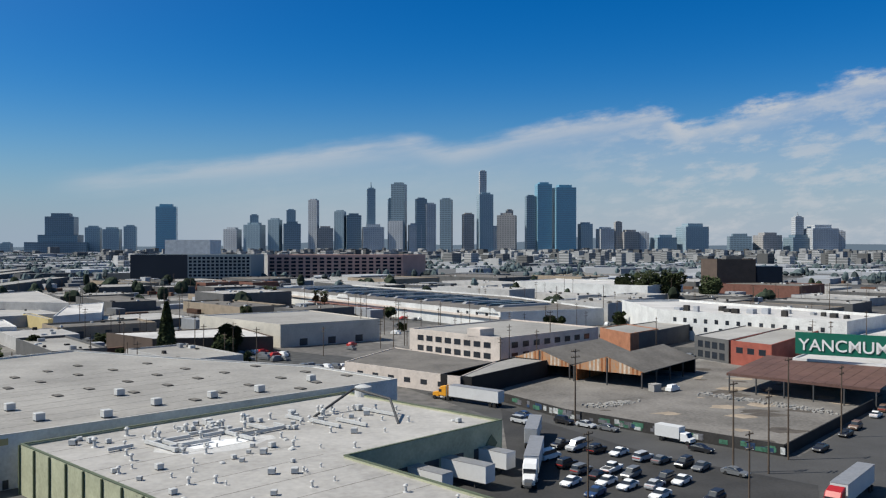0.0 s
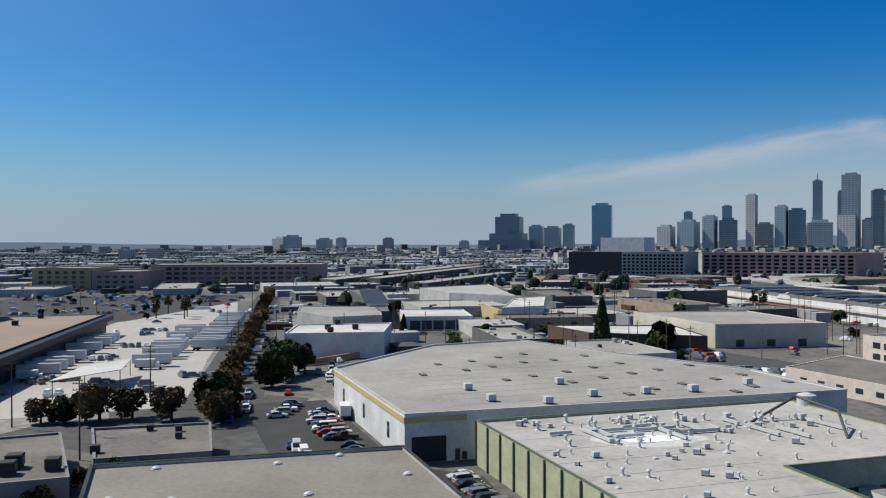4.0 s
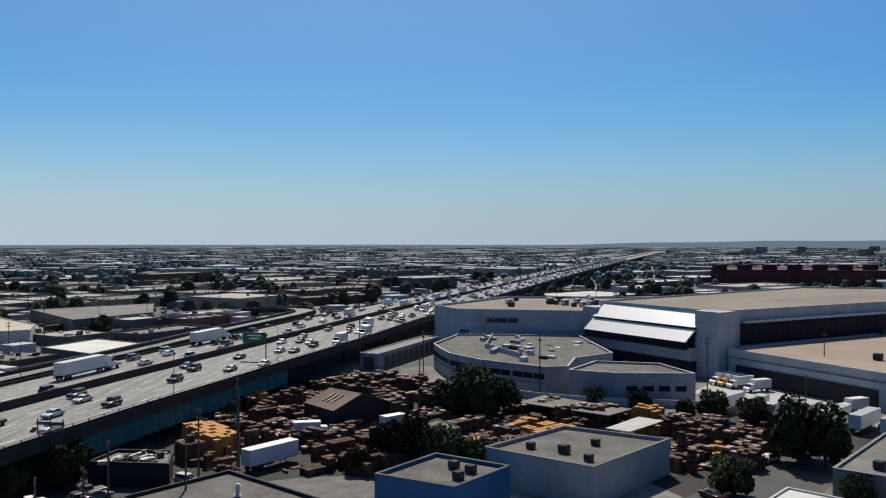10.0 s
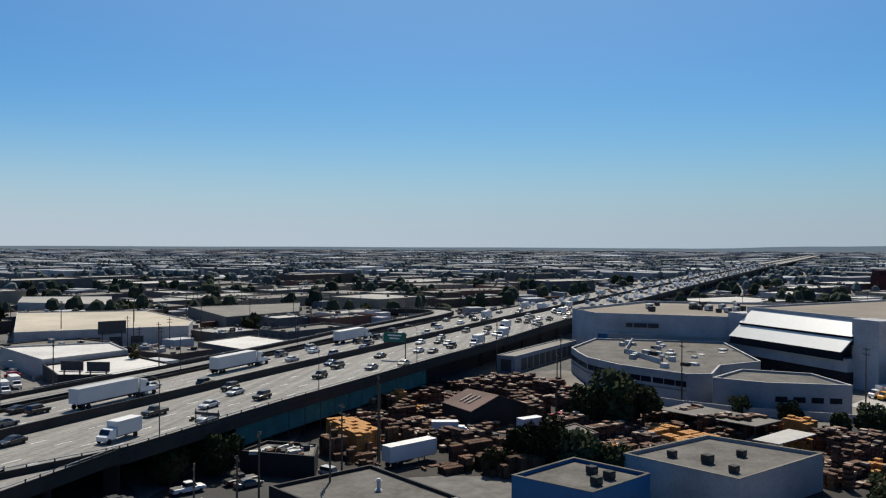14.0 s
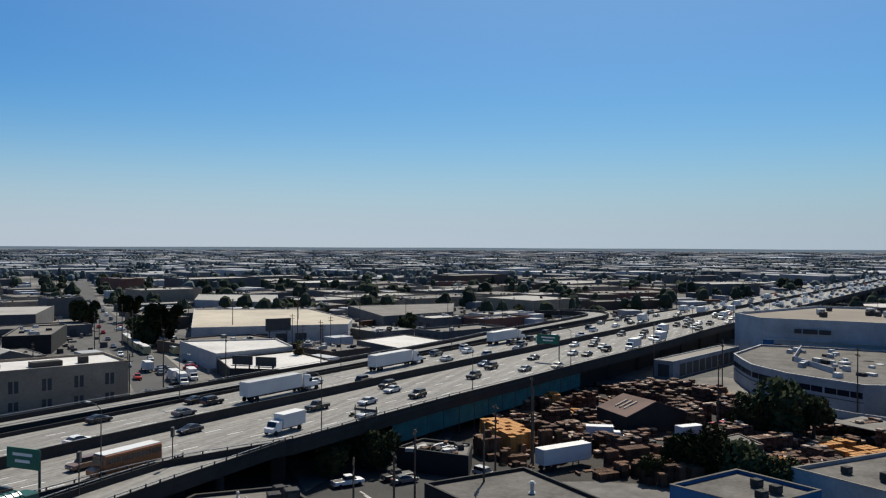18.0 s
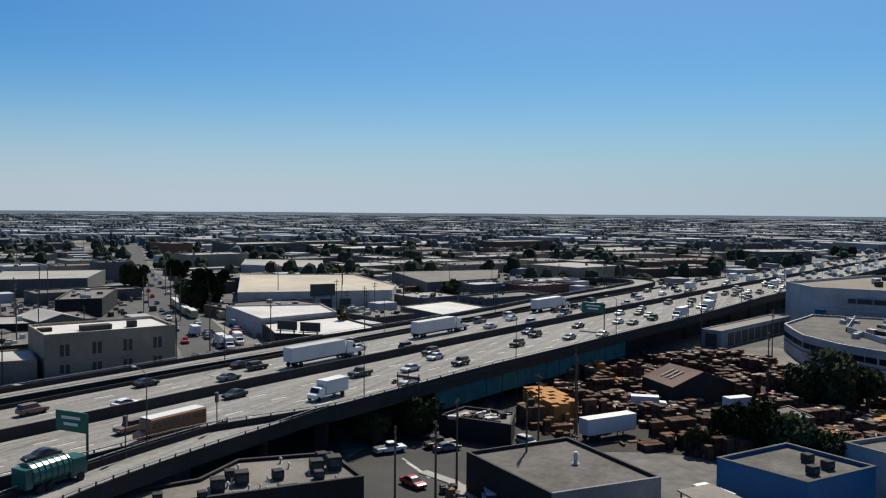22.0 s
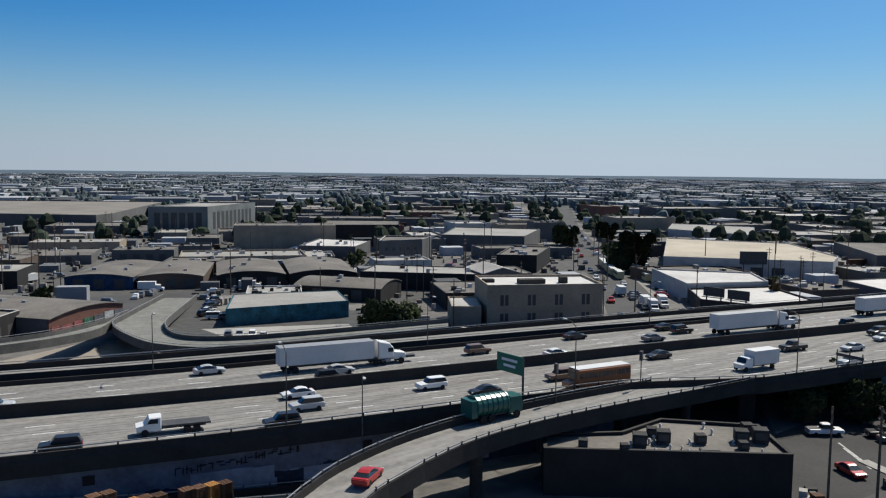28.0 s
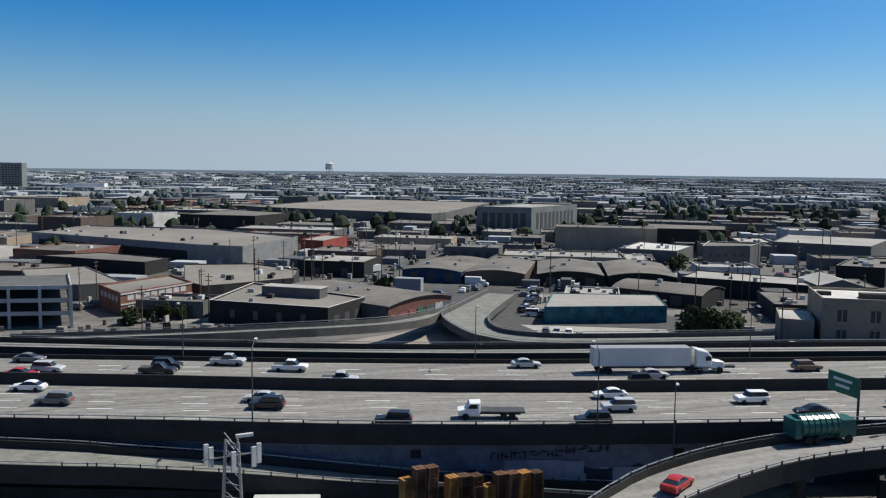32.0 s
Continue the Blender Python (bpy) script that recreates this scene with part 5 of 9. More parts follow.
def arched_hall(name, label, p, q, depth, eave, rise, wall, roofm, across=True, segs=12, category="workshop", doors=0, strips=0, murals=0, side=None):
    """Hall with a bowed roof: front wall from p to q, running back away from the freeway."""
    p, q = Vector(p), Vector(q)
    d = (q - p).normalized()
    n = Vector((-d.y, d.x))
    if n.dot(p) < 0:
        p, q, d, n = q, p, -d, -n
    w = (q - p).length
    c = (p + q) / 2 + n * depth / 2
    root = thing(name, label, category, (c.x, c.y, 0))
    poly = [tuple(p), tuple(q), tuple(q + n * depth), tuple(p + n * depth)]
    BUILT.append(ccw(poly))

    def top(t):
        return eave + (rise * (1 - (2 * t - 1) ** 2) if segs > 2 else rise * (1 - abs(2 * t - 1)))

    def at(u, v):
        """u along the bowed way, v along the straight way, both 0 to 1."""
        return p + d * (w * (u if across else v)) + n * (depth * (v if across else u))
    m = M()
    for i in range(segs + 1):
        u = i / segs
        for v in (-0.01, 1.01):
            x, y = at(u * 1.02 - 0.01, v)
            m.v += [(x, y, top(u) + 0.02), (x, y, top(u) + 0.2)]
    for i in range(segs):
        k = 4 * i
        m.f += [(k, k + 2, k + 6, k + 4), (k + 1, k + 3, k + 7, k + 5), (k, k + 1, k + 5, k + 4), (k + 2, k + 3, k + 7, k + 6)]
    m.f += [(0, 1, 3, 2), (4 * segs, 4 * segs + 1, 4 * segs + 3, 4 * segs + 2)]
    part("roof", m, roofm, root)
    for v, nm in ((0.0, "end_wall"), (1.0, "end_wall")):
        m = M()
        for i in range(segs + 1):
            a, b = at(i / segs, v), at(i / segs, v + (0.006 if v < 0.5 else -0.006))
            m.v += [(a.x, a.y, 0), (a.x, a.y, top(i / segs)), (b.x, b.y, 0), (b.x, b.y, top(i / segs))]
        for i in range(segs):
            k = 4 * i
            m.f += [(k, k + 1, k + 5, k + 4), (k + 2, k + 3, k + 7, k + 6)]
        part(nm, m, wall if across else (side or wall), root)
    for u in (0.0, 1.0):
        a, b = at(u, 0.007), at(u, 0.993)
        e_ = 0.3 * (1 if u < 0.5 else -1)
        o = (d if across else n) * e_
        part("side_wall", M().prism(ccw([tuple(a), tuple(b), tuple(b + o), tuple(a + o)]), 0, eave), (side or wall) if across else wall, root)
    if doors:
        on_wall(root, p, q, 0.2, 3.2, 3.0, doors, METAL_D, "door", start=0.05, end=0.95)
    rs = random.Random(int(abs(p.x) * 7 + abs(p.y)))
    for i in range(murals):
        a = p.lerp(q, (i + 0.5) / murals)
        part("mural_panel", M().box((a.x - n.x * 0.1, a.y - n.y * 0.1, 0.1), (w / murals * rs.uniform(0.55, 0.95), 0.08, eave * rs.uniform(0.5, 0.85)), math.degrees(math.atan2(d.y, d.x))), rs.choice(MURAL), root)
    for i in range(strips):
        u, v = rs.uniform(0.2, 0.8), rs.uniform(0.15, 0.85)
        x, y = at(u, v)
        part("roof_vent", M().box((x, y, top(u) + 0.15), (rs.uniform(0.8, 1.8), rs.uniform(0.8, 1.6), rs.uniform(0.5, 1.1)), math.degrees(math.atan2(d.y, d.x))), METAL, root)
    return root


bc = building("brick_corner", "low dark brick workshop with a raised pale roof block", [(-11.9, -223.1), (-38.8, -203.5), (-51.6, -218.6), (-26.3, -254.7)], 5.4, DARKWALL, ROOF_BROWNISH, "workshop", parapet=0.4, coping=STUCCO)
part("raised_block", M().box((-34.3, -227.4, 5.4), (17, 5, 2.6), 145), GREY, bc)
part("raised_roof", M().box((-34.3, -227.4, 8.0), (17.4, 5.4, 0.15), 145), ROOF_PALE, bc)
on_wall(bc, (-51.6, -218.6), (-38.8, -203.5), 0.6, 2.4, 2.6, 3, BRICK, "bricked_opening")
for k in range(4):
    a = Vector((-38.8, -203.5)).lerp(Vector((-11.9, -223.1)), 0.2 + 0.2 * k)
    part("arched_window", M().box((a.x + 0.05, a.y + 0.1, 1.6), (1.3, 0.3, 2.2), 145.8), GREY, bc)
arched_hall("long_workshop", "long workshop with a bowed grey roof and brick and mural walls", (-55.5, -209.2), (-77.8, -223.7), 44, 4.4, 1.4, BRICK, ROOF_DARK, True, murals=7, strips=3, side=GREY)
arched_hall("bow_roof_shop", "dark blue fronted shop with a bowed grey roof", (-82.3, -290.7), (-100.2, -278.3), 44, 4.0, 1.1, MURAL[1], ROOF_DARK, True, doors=3, strips=4)
arched_hall("bow_roof_shop", "brown fronted shop with a bowed grey roof", (-101.7, -278.2), (-119.9, -267.9), 42, 4.0, 1.1, BROWN, ROOF_DARK, True, doors=3, strips=2)
arched_hall("bow_roof_shed", "dark fronted shed with a bowed grey roof", (-123.8, -265.6), (-144.2, -256.1), 42, 4.2, 1.3, DARKWALL, ROOF_DARK, True, doors=3, strips=4)
arched_hall("bow_roof_shed", "dark fronted shed with a wide bowed roof", (-145.7, -255.5), (-166.3, -245.5), 44, 4.2, 1.3, DARKWALL, ROOF_DARK, True, doors=2, strips=2)
arched_hall("hipped_store", "low store with a curved grey roof behind the mural shed", (-133.2, -231.2), (-149.4, -207.9), 20, 4.0, 1.6, DARKWALL, ROOF_DARK, False, doors=2, strips=2)
arched_hall("gabled_store", "small store with a pale pitched roof", (-188.5, -204.7), (-200.8, -199.2), 20, 6.2, 2.0, GREY, ROOF_PALE, True, segs=2)
building("low_flat_store", "low wide store with a pale flat roof", [(-12.1, -258.5), (-18.2, -260.3), (-40.7, -270.7), (-45.9, -293.4), (-32.8, -315.9), (-8.2, -319.3), (-7.0, -271.2)], 4.4, DIRTY_SHADE, ROOF_BROWNISH, "store", parapet=0.4)
wf = building("wide_vented_store", "wide grey store with a dark recessed front and vented roof", [(57.5, -444.9), (-14.6, -363.0), (-32.0, -350.4), (-61.8, -398.0), (-25.3, -457.2), (35.0, -491.2)], 7.4, WORN_GREY, ROOF_BROWNISH, "store", parapet=0.6)
# proud near-black strip painted in for the shade of the recess
c_, a_ = along(Vector((57.5, -444.9)), Vector((-14.6, -363.0)), 0.5, 0.1)
part("recessed_front", M().box((c_.x, c_.y, 0.2), (98, 0.4, 4.8), a_), DARKWALL, wf)
building("red_shop", "red painted shop with awning beside the white store", [(-63.9, -404.1), (-73.0, -394.3), (-90.4, -421.4), (-81.4, -431.4)], 5.6, SHOPRED, ROOF_GREY, "shop", parapet=0.4)
building("dark_warehouse", "dark warehouse with a flat pale roof", [(-13.0, -562.7), (-56.7, -535.5), (-84.7, -573.4), (-50.1, -620.5)], 9.6, DARKWALL, ROOF_DARK, parapet=0.4)
gw = building("tall_grey_block", "tall grey block with a flat roof", [(-210.8, -294.2), (-231.3, -290.6), (-245.4, -301.6), (-228.9, -315.0)], 9.6, GREY, ROOF_DARK, "building", parapet=0.5, coping=STUCCO)
on_wall(gw, (-231.3, -290.6), (-210.8, -294.2), 5.6, 1.2, 1.2, 5, GLASS)
building("long_grey_hall", "long grey hall with a pale roof", [(-274.5, -329.4), (-302.3, -298.1), (-349.1, -332.0), (-319.7, -370.6)], 7.6, GREY, ROOF_GREY, "hall", parapet=0.4)
building("dark_low_block", "dark low block with a cluttered flat roof", [(-232.5, -244.7), (-243.9, -233.6), (-278.1, -258.2), (-265.6, -270.0)], 6.6, DARKWALL, ROOF_DARK, "building", parapet=0.4, coping=GREY)
building("open_front_store", "low dark-fronted store with a long pale roof", [(-162.3, -237.6), (-189.4, -207.7), (-203.9, -221.0), (-178.8, -251.8)], 5.6, DARKWALL, ROOF_GREY, "store", parapet=0.25)
building("pale_roof_store", "low store with a bright pale roof", [(-194.4, -333.3), (-213.0, -315.4), (-236.8, -337.7), (-224.3, -363.3)], 5.6, GREY, ROOF_WHITE, "store", parapet=0.4)
building("dark_long_block", "dark long block with a grey roof", [(-255.3, -411.8), (-294.1, -390.6), (-318.1, -422.6), (-283.4, -449.7)], 8.6, DARKWALL, ROOF_DARK, "building", parapet=0.4)
rs_ = random.Random(42)
for poly_, h_, n_ in (([(-11.9, -223.1), (-38.8, -203.5), (-51.6, -218.6), (-26.3, -254.7)], 5.4, 3), ([(-40.7, -270.7), (-45.9, -293.4), (-32.8, -315.9), (-8.2, -319.3), (-12.1, -260.6)], 4.4, 7), ([(-232.5, -244.7), (-243.9, -233.6), (-278.1, -258.2), (-265.6, -270.0)], 6.6, 9), ([(-162.3, -237.6), (-189.4, -207.7), (-203.9, -221.0), (-178.8, -251.8)], 5.6, 5), ([(57.5, -444.9), (-14.6, -363.0), (-32.0, -350.4), (-61.8, -398.0), (-25.3, -457.2), (35.0, -491.2)], 7.4, 16), ([(-194.4, -333.3), (-213.0, -315.4), (-236.8, -337.7), (-224.3, -363.3)], 5.6, 6)):
    xs2, ys2 = [p_[0] for p_ in poly_], [p_[1] for p_ in poly_]
    m_ = 0
    while m_ < n_:
        x_, y_ = rs_.uniform(min(xs2), max(xs2)), rs_.uniform(min(ys2), max(ys2))
        if inside_poly(x_, y_, inset(ccw(poly_), 2.0)):
            solid("roof_unit", M().box((x_, y_, h_), (rs_.uniform(1.0, 2.2), rs_.uniform(1.0, 2.0), rs_.uniform(0.7, 1.5)), 60, 0.9), rs_.choice((METAL, DIRTY_SHADE, METAL_W)), "boxy metal unit on a flat roof", "roof unit", "roof units")
            m_ += 1

# ---- low roofs by the pallet yard ----
building("cluttered_shed", "low dark shed with a cluttered roof beside the ramp", [(-139.4, -56.9), (-137.6, -43.0), (-146.6, -45.1), (-147.4, -55.0)], 3.6, DARKWALL, ROOF_DARK, "shed", parapet=0.5)
building("corner_store", "low store with a grey-brown flat roof", [(-105.7, -9.5), (-113.9, -2.9), (-106.7, 6.2), (-97.9, -2.5)], 3.8, WORN_GREY, ROOF_BROWNISH, "store", parapet=0.25)
for nm_, lab_, pl_, z_, mm_ in (("lean_to", "grey sheet-roofed lean-to on posts", [(-114.8, -13.1), (-119.3, -9.2), (-114.5, -4.7), (-109.8, -8.8)], 3.6, ROOF_BROWNISH), ("yard_canopy", "long dark sheet canopy over the lumber yard", [(-192.5, 19.1), (-201.3, 26.0), (-184.4, 43.0), (-177.6, 36.5)], 3.4, ROOF_DARK), ("yard_lean_to", "weathered lean-to roof behind the white block", [(-165.4, 33.4), (-176.3, 42.5), (-172.3, 46.7), (-162.3, 37.5)], 3.4, ROOF_PALE), ("plant_canopy", "open pale canopy in the plant yard", [(-191.0, 141.8), (-205.8, 163.7), (-206.0, 181.2), (-190.9, 164.3)], 4.8, ROOF_WHITE)):
    cn_ = Vector((sum(p_[0] for p_ in pl_) / 4, sum(p_[1] for p_ in pl_) / 4))
    rt_ = thing(nm_, lab_, "canopy", (cn_.x, cn_.y, 0))
    part("roof_sheet", M().prism(ccw(pl_), z_, z_ + 0.2), mm_, rt_)
    for p_ in inset(ccw(pl_), 0.4):
        part("post", M().tube((*p_, 0), (*p_, z_), 0.12), METAL_D, rt_)

# ---- brick store, car deck and roofs south-east of the basin ----
bs = building("brick_store", "two-storey red brick store with pale bands and windows", [(10.1, -237.7), (-8.8, -256.7), (-3.0, -275.0), (16.5, -256.0)], 5.9, BRICK, ROOF_BROWNISH, "store", parapet=0.5)
on_wall(bs, (-8.8, -256.7), (10.1, -237.7), 1.0, 2.0, 1.5, 8, GLASS, "window", frame=STUCCO)
on_wall(bs, (-8.8, -256.7), (10.1, -237.7), 4.0, 2.0, 1.3, 8, GLASS, "window", frame=STUCCO)
on_wall(bs, (10.1, -237.7), (16.5, -256.0), 3.6, 2.0, 1.3, 5, GLASS, "window", frame=STUCCO)
for z_ in (2.9, 5.7):
    c_ = (Vector((10.1, -237.7)) + Vector((-8.8, -256.7))) / 2
    part("pale_band", M().box((c_.x - 0.05, c_.y + 0.07, z_), (26.8, 0.25, 0.35), 45.2), STUCCO, bs)
deck = thing("car_deck", "pale concrete parking structure with open dark levels", "parking structure", (34.2, -239.7, 0))
BUILT.append(ccw([(20.8, -224.1), (49.0, -228.1), (52.4, -253.6), (23.8, -249.7)]))
for k in range(4):
    part("floor_slab", M().prism(ccw([(20.8, -224.1), (49.0, -228.1), (52.4, -253.6), (23.8, -249.7)]), 0.05 + 3.2 * k, 0.35 + 3.2 * k), GREY, deck)
    if k:
        part("spandrel", M().prism(ccw([(20.8, -223.9), (49.0, -227.9), (49.0, -228.2), (20.8, -224.2)]), 3.2 * k, 3.2 * k + 1.0), STUCCO, deck)
        part("spandrel", M().prism(ccw([(20.6, -224.0), (23.6, -249.7), (23.9, -249.7), (20.9, -224.0)]), 3.2 * k, 3.2 * k + 1.0), STUCCO, deck)
for k in range(5):
    a_ = Vector((20.9, -223.9)).lerp(Vector((49.0, -228.2)), k / 4)
    part("column", M().box((a_.x, a_.y, 0), (0.7, 0.7, 10.6), 7), STUCCO, deck)
    a_ = Vector((20.9, -224.2)).lerp(Vector((23.8, -249.3)), k / 4)
    part("column", M().box((a_.x, a_.y, 0), (0.7, 0.7, 10.6), 7), STUCCO, deck)
part("rear_wall", M().prism(ccw([(23.8, -249.3), (52.4, -253.1), (52.4, -253.6), (23.8, -249.7)]), 0, 10), GREY, deck)
building("long_low_store", "low store with a pale ridged roof", [(36.2, -274.1), (22.8, -268.3), (10.5, -272.0), (24.7, -318.4), (44.4, -314.2)], 4.6, GREY, ROOF_BROWNISH, "store", parapet=0.3)
building("dark_walled_store", "low store with dark walls and a weathered roof", [(45.2, -359.2), (5.1, -325.2), (-3.2, -338.5), (21.4, -366.2)], 4.8, DARKWALL, ROOF_DARK, "store", parapet=0.3)
for nm_, lab_, x_, y_, a_, l_, mm_ in (("site_office", "white site office container", -8.6, -91.2, 166, 6.0, METAL_W), ("container", "grey steel container by the ramp", -14.8, -89.6, 166, 4.6, GREY), ("container", "blue steel container by the ramp", -19.6, -88.9, 166, 2.6, BLUE)):
    rt_ = thing(nm_, lab_, "container", (x_, y_, 0.05), yaw=a_)
    part("box", M().box((x_, y_, 0.05), (l_, 2.4, 2.6), a_), mm_, rt_)
    part("roof_sheet", M().box((x_, y_, 2.65), (l_ + 0.15, 2.55, 0.12), a_), mm_, rt_)
# glossy coating with its glare painted white, and tar lines, on the near roofs
COAT = mat("white_coating_glare", (0.80, 0.80, 0.79), 0.6, 0.1, 0.3)
COAT_THIN = mat("white_coating_glare_edge", (0.50, 0.49, 0.47), 0.65, 0.25, 0.5)
rs_ = random.Random(6)
for rx_, ry_, z_, mm_ in ((10.5, 6.0, 7.604, COAT_THIN), (5.6, 2.4, 7.608, COAT)):
    pts_ = [(-37.7 + rx_ * rs_.uniform(0.75, 1.1) * math.cos(k * 0.3142) * 0.75 - ry_ * math.sin(k * 0.3142) * 0.6, 139.4 + rx_ * rs_.uniform(0.75, 1.1) * math.cos(k * 0.3142) * 0.55 + ry_ * math.sin(k * 0.3142) * 0.8) for k in range(20)]
    part("coating_patch", M().prism(ccw(pts_), z_ - 0.02, z_), mm_, hb, "bright white roof coating patch with its glare painted in")
for i in range(9):
    a_ = Vector((-65.7, 135.0)).lerp(Vector((-14.9, 86.5)), (i + 0.5) / 9)
    part("roof_seam", M().box((a_.x + 10.5, a_.y + 10.8, 7.59), (30, 0.12, 0.02), 45.5), ROOF_DARK, hb)
for i in range(10):
    a_ = Vector((-115.2, 175.4)).lerp(Vector((-71.9, 136.0)), (i + 0.5) / 10)
    part("roof_seam", M().box((a_.x + 21, a_.y + 24, 8.59), (58, 0.14, 0.02), 48), ROOF_DARK, ha)

building("yard_hut", "small hut with a weathered flat roof in the yard", [(-171.1, -3.8), (-177.8, 0.7), (-169.2, 5.2), (-163.5, 0.0)], 2.8, BROWN, ROOF_DARK, "hut", parapet=0.2)
solid("brown_wall", M().sweep([(-163.3, 4.2, 0), (-159.2, 10.6, 0), (-156.5, 15.8, 0)], [(-0.12, 0), (0.12, 0), (0.12, 2.2), (-0.12, 2.2)]), BROWN, "brown block wall beside the yard hut", "wall", kind="structure")


def billboard(x, y, z, w, h, yaw, dark=True):
    root = thing("billboard", "wide dark billboard seen from behind on steel posts" if dark else "wide pale billboard on steel posts", "billboard", (x, y, 0), "billboards", yaw=yaw)
    c_, s_ = math.cos(radians(yaw)), math.sin(radians(yaw))
    part("panel", M().box((x, y, z), (w, 0.4, h), yaw), METAL_D if dark else STUCCO, root)
    part("catwalk", M().box((x + s_ * 0.7, y - c_ * 0.7, z - 0.25), (w, 0.9, 0.12), yaw), METAL_D, root)
    for k in (-0.35, 0.35):
        part("post", M().tube((x + c_ * w * k, y + s_ * w * k, 0), (x + c_ * w * k, y + s_ * w * k, z + h * 0.8), 0.22), METAL_D, root)
    return root


billboard(-287.1, -165.6, 7.0, 10, 4.6, 139)
billboard(-211.5, -133.8, 5.4, 6.2, 2.6, 95)
billboard(-211.1, -125.9, 5.4, 6.2, 2.6, 95)

# stains, patches and rubble on the old yard
STAIN_D = mat("dark_yard_stain", (0.09, 0.078, 0.066), 0.95, 0.5, 0.3, 2.0, 0.3)
STAIN_L = mat("sandy_yard_patch", (0.30, 0.245, 0.185), 0.95, 0.4, 0.3, 2.0, 0.3)
yard_st = thing("yard_patches", "dark stains and sandy patches on the old yard", "ground", (69.0, 217.4, 0.03), kind="structure")
rs_ = random.Random(17)
YD = [(17.1, 219.4), (29.1, 197.4), (63.1, 165.4), (106.0, 215.7), (123.0, 239.8), (88.9, 288.4), (39.0, 262.3)]
m_ = 0
while m_ < 34:
    x_, y_ = rs_.uniform(18, 124), rs_.uniform(163, 280)
    right_ = x_ > 62
    if not inside_poly(x_, y_, inset(ccw(YD), 4)) or (m_ > 12 and not right_):
        continue
    r_ = rs_.uniform(0.8, 3.6)
    pts_ = [(x_ + r_ * rs_.uniform(0.5, 1.3) * math.cos(k * 0.628) * 1.5, y_ + r_ * rs_.uniform(0.5, 1.3) * math.sin(k * 0.628)) for k in range(10)]
    part("stain", M().prism(ccw(pts_), 0.03, 0.034 + 0.0005 * m_), STAIN_D if m_ % 2 else STAIN_L, yard_st)
    m_ += 1
rub = M()
for i in range(420):
    t_ = rs_.random()
    b_ = Vector((68.0, 228.4)).lerp(Vector((91.0, 202.6)), t_) if i % 3 else Vector((35.1, 210.4)).lerp(Vector((47.0, 216.4)), t_)
    rub.box((b_.x + rs_.gauss(0, 1.2), b_.y + rs_.gauss(0, 1.2), 0.04), (rs_.uniform(0.2, 1.1), rs_.uniform(0.2, 0.7), rs_.uniform(0.1, 0.45)), rs_.uniform(0, 180))
solid("rubble", rub, CONCRETE, "low ridge of broken concrete rubble on the yard", "rubble", kind="stuff")
# rooftop clutter and windows on the white block
for z_ in (7.4,):
    on_wall(r6, (90.6, 365.9), (145.1, 309.3), z_, 1.4, 1.6, 14, GLASS)
for i in range(14):
    t_ = (i + 0.5) / 14
    c_ = Vector((96.6, 373.8)).lerp(Vector((149.1, 321.4)), t_) + Vector((0.7, 0.7)) * rs_.uniform(2, 22)
    solid("roof_unit", M().box((c_.x, c_.y, 11.0), (rs_.uniform(1.5, 4), rs_.uniform(1.5, 3), rs_.uniform(1, 2.6)), 45, 0.95), rs_.choice((METAL, WHITE, DIRTY_SHADE)), "boxy metal unit on a flat roof", "roof unit", "roof units")

# street edge by the dark workshops: crossing lines, kerb, stacked junk
PAINT_LINE = mat("worn_white_road_paint", (0.42, 0.41, 0.39), 0.9, 0.4, 0.8)
cw = thing("crossing_lines", "worn white crossing lines on the asphalt", "road marking", (-122.4, -54.7, 0.03), kind="structure")
for dx_, dy_ in ((0, 0), (-1.9, -1.6)):
    part("line", M().box((-122.2 + dx_ * -1.0, -54.3 + dy_ * -1.0, 0.031), (8.8, 0.3, 0.012), 47.5), PAINT_LINE, cw)
part("kerb", M().sweep([(-119.7, -51.6, 0.03), (-116.9, -45.6, 0.03), (-103.2, -31.1, 0.03)], [(-0.9, 0), (0.9, 0), (0.9, 0.14), (-0.9, 0.14)]), CONCRETE, cw)
rs_ = random.Random(23)
for a_, b_, n_ in (((-112.5, -45.3), (-104.1, -36.2), 26), ((-101.0, -50.5), (-95.1, -45.1), 16)):
    for i in range(n_):
        c_ = Vector(a_).lerp(Vector(b_), rs_.random()) + Vector((rs_.uniform(-0.6, 0.6), rs_.uniform(-0.6, 0.6)))
        solid("crate", M().box((c_.x, c_.y, 0.16), (rs_.uniform(0.6, 1.6), rs_.uniform(0.6, 1.3), rs_.uniform(0.4, 1.5)), rs_.uniform(20, 70), 0.97), rs_.choice((PALLET, PALLET, DIRTY_SHADE, BROWN, METAL_D, CONCRETE)), "weathered crate or bin standing on the pavement", "crate", "street crates")
for i in range(26):
    c_ = Vector((-142.5 + rs_.uniform(-3.4, 3.4), -49.8 + rs_.uniform(-4.2, 4.2)))
    solid("roof_junk", M().box((c_.x, c_.y, 3.6), (rs_.uniform(0.5, 2.6), rs_.uniform(0.4, 1.2), rs_.uniform(0.2, 0.9)), rs_.uniform(0, 180)), rs_.choice((METAL, PALLET, STUCCO, DIRTY_SHADE)), "junk piled on a low shed roof", "junk", "roof junk")


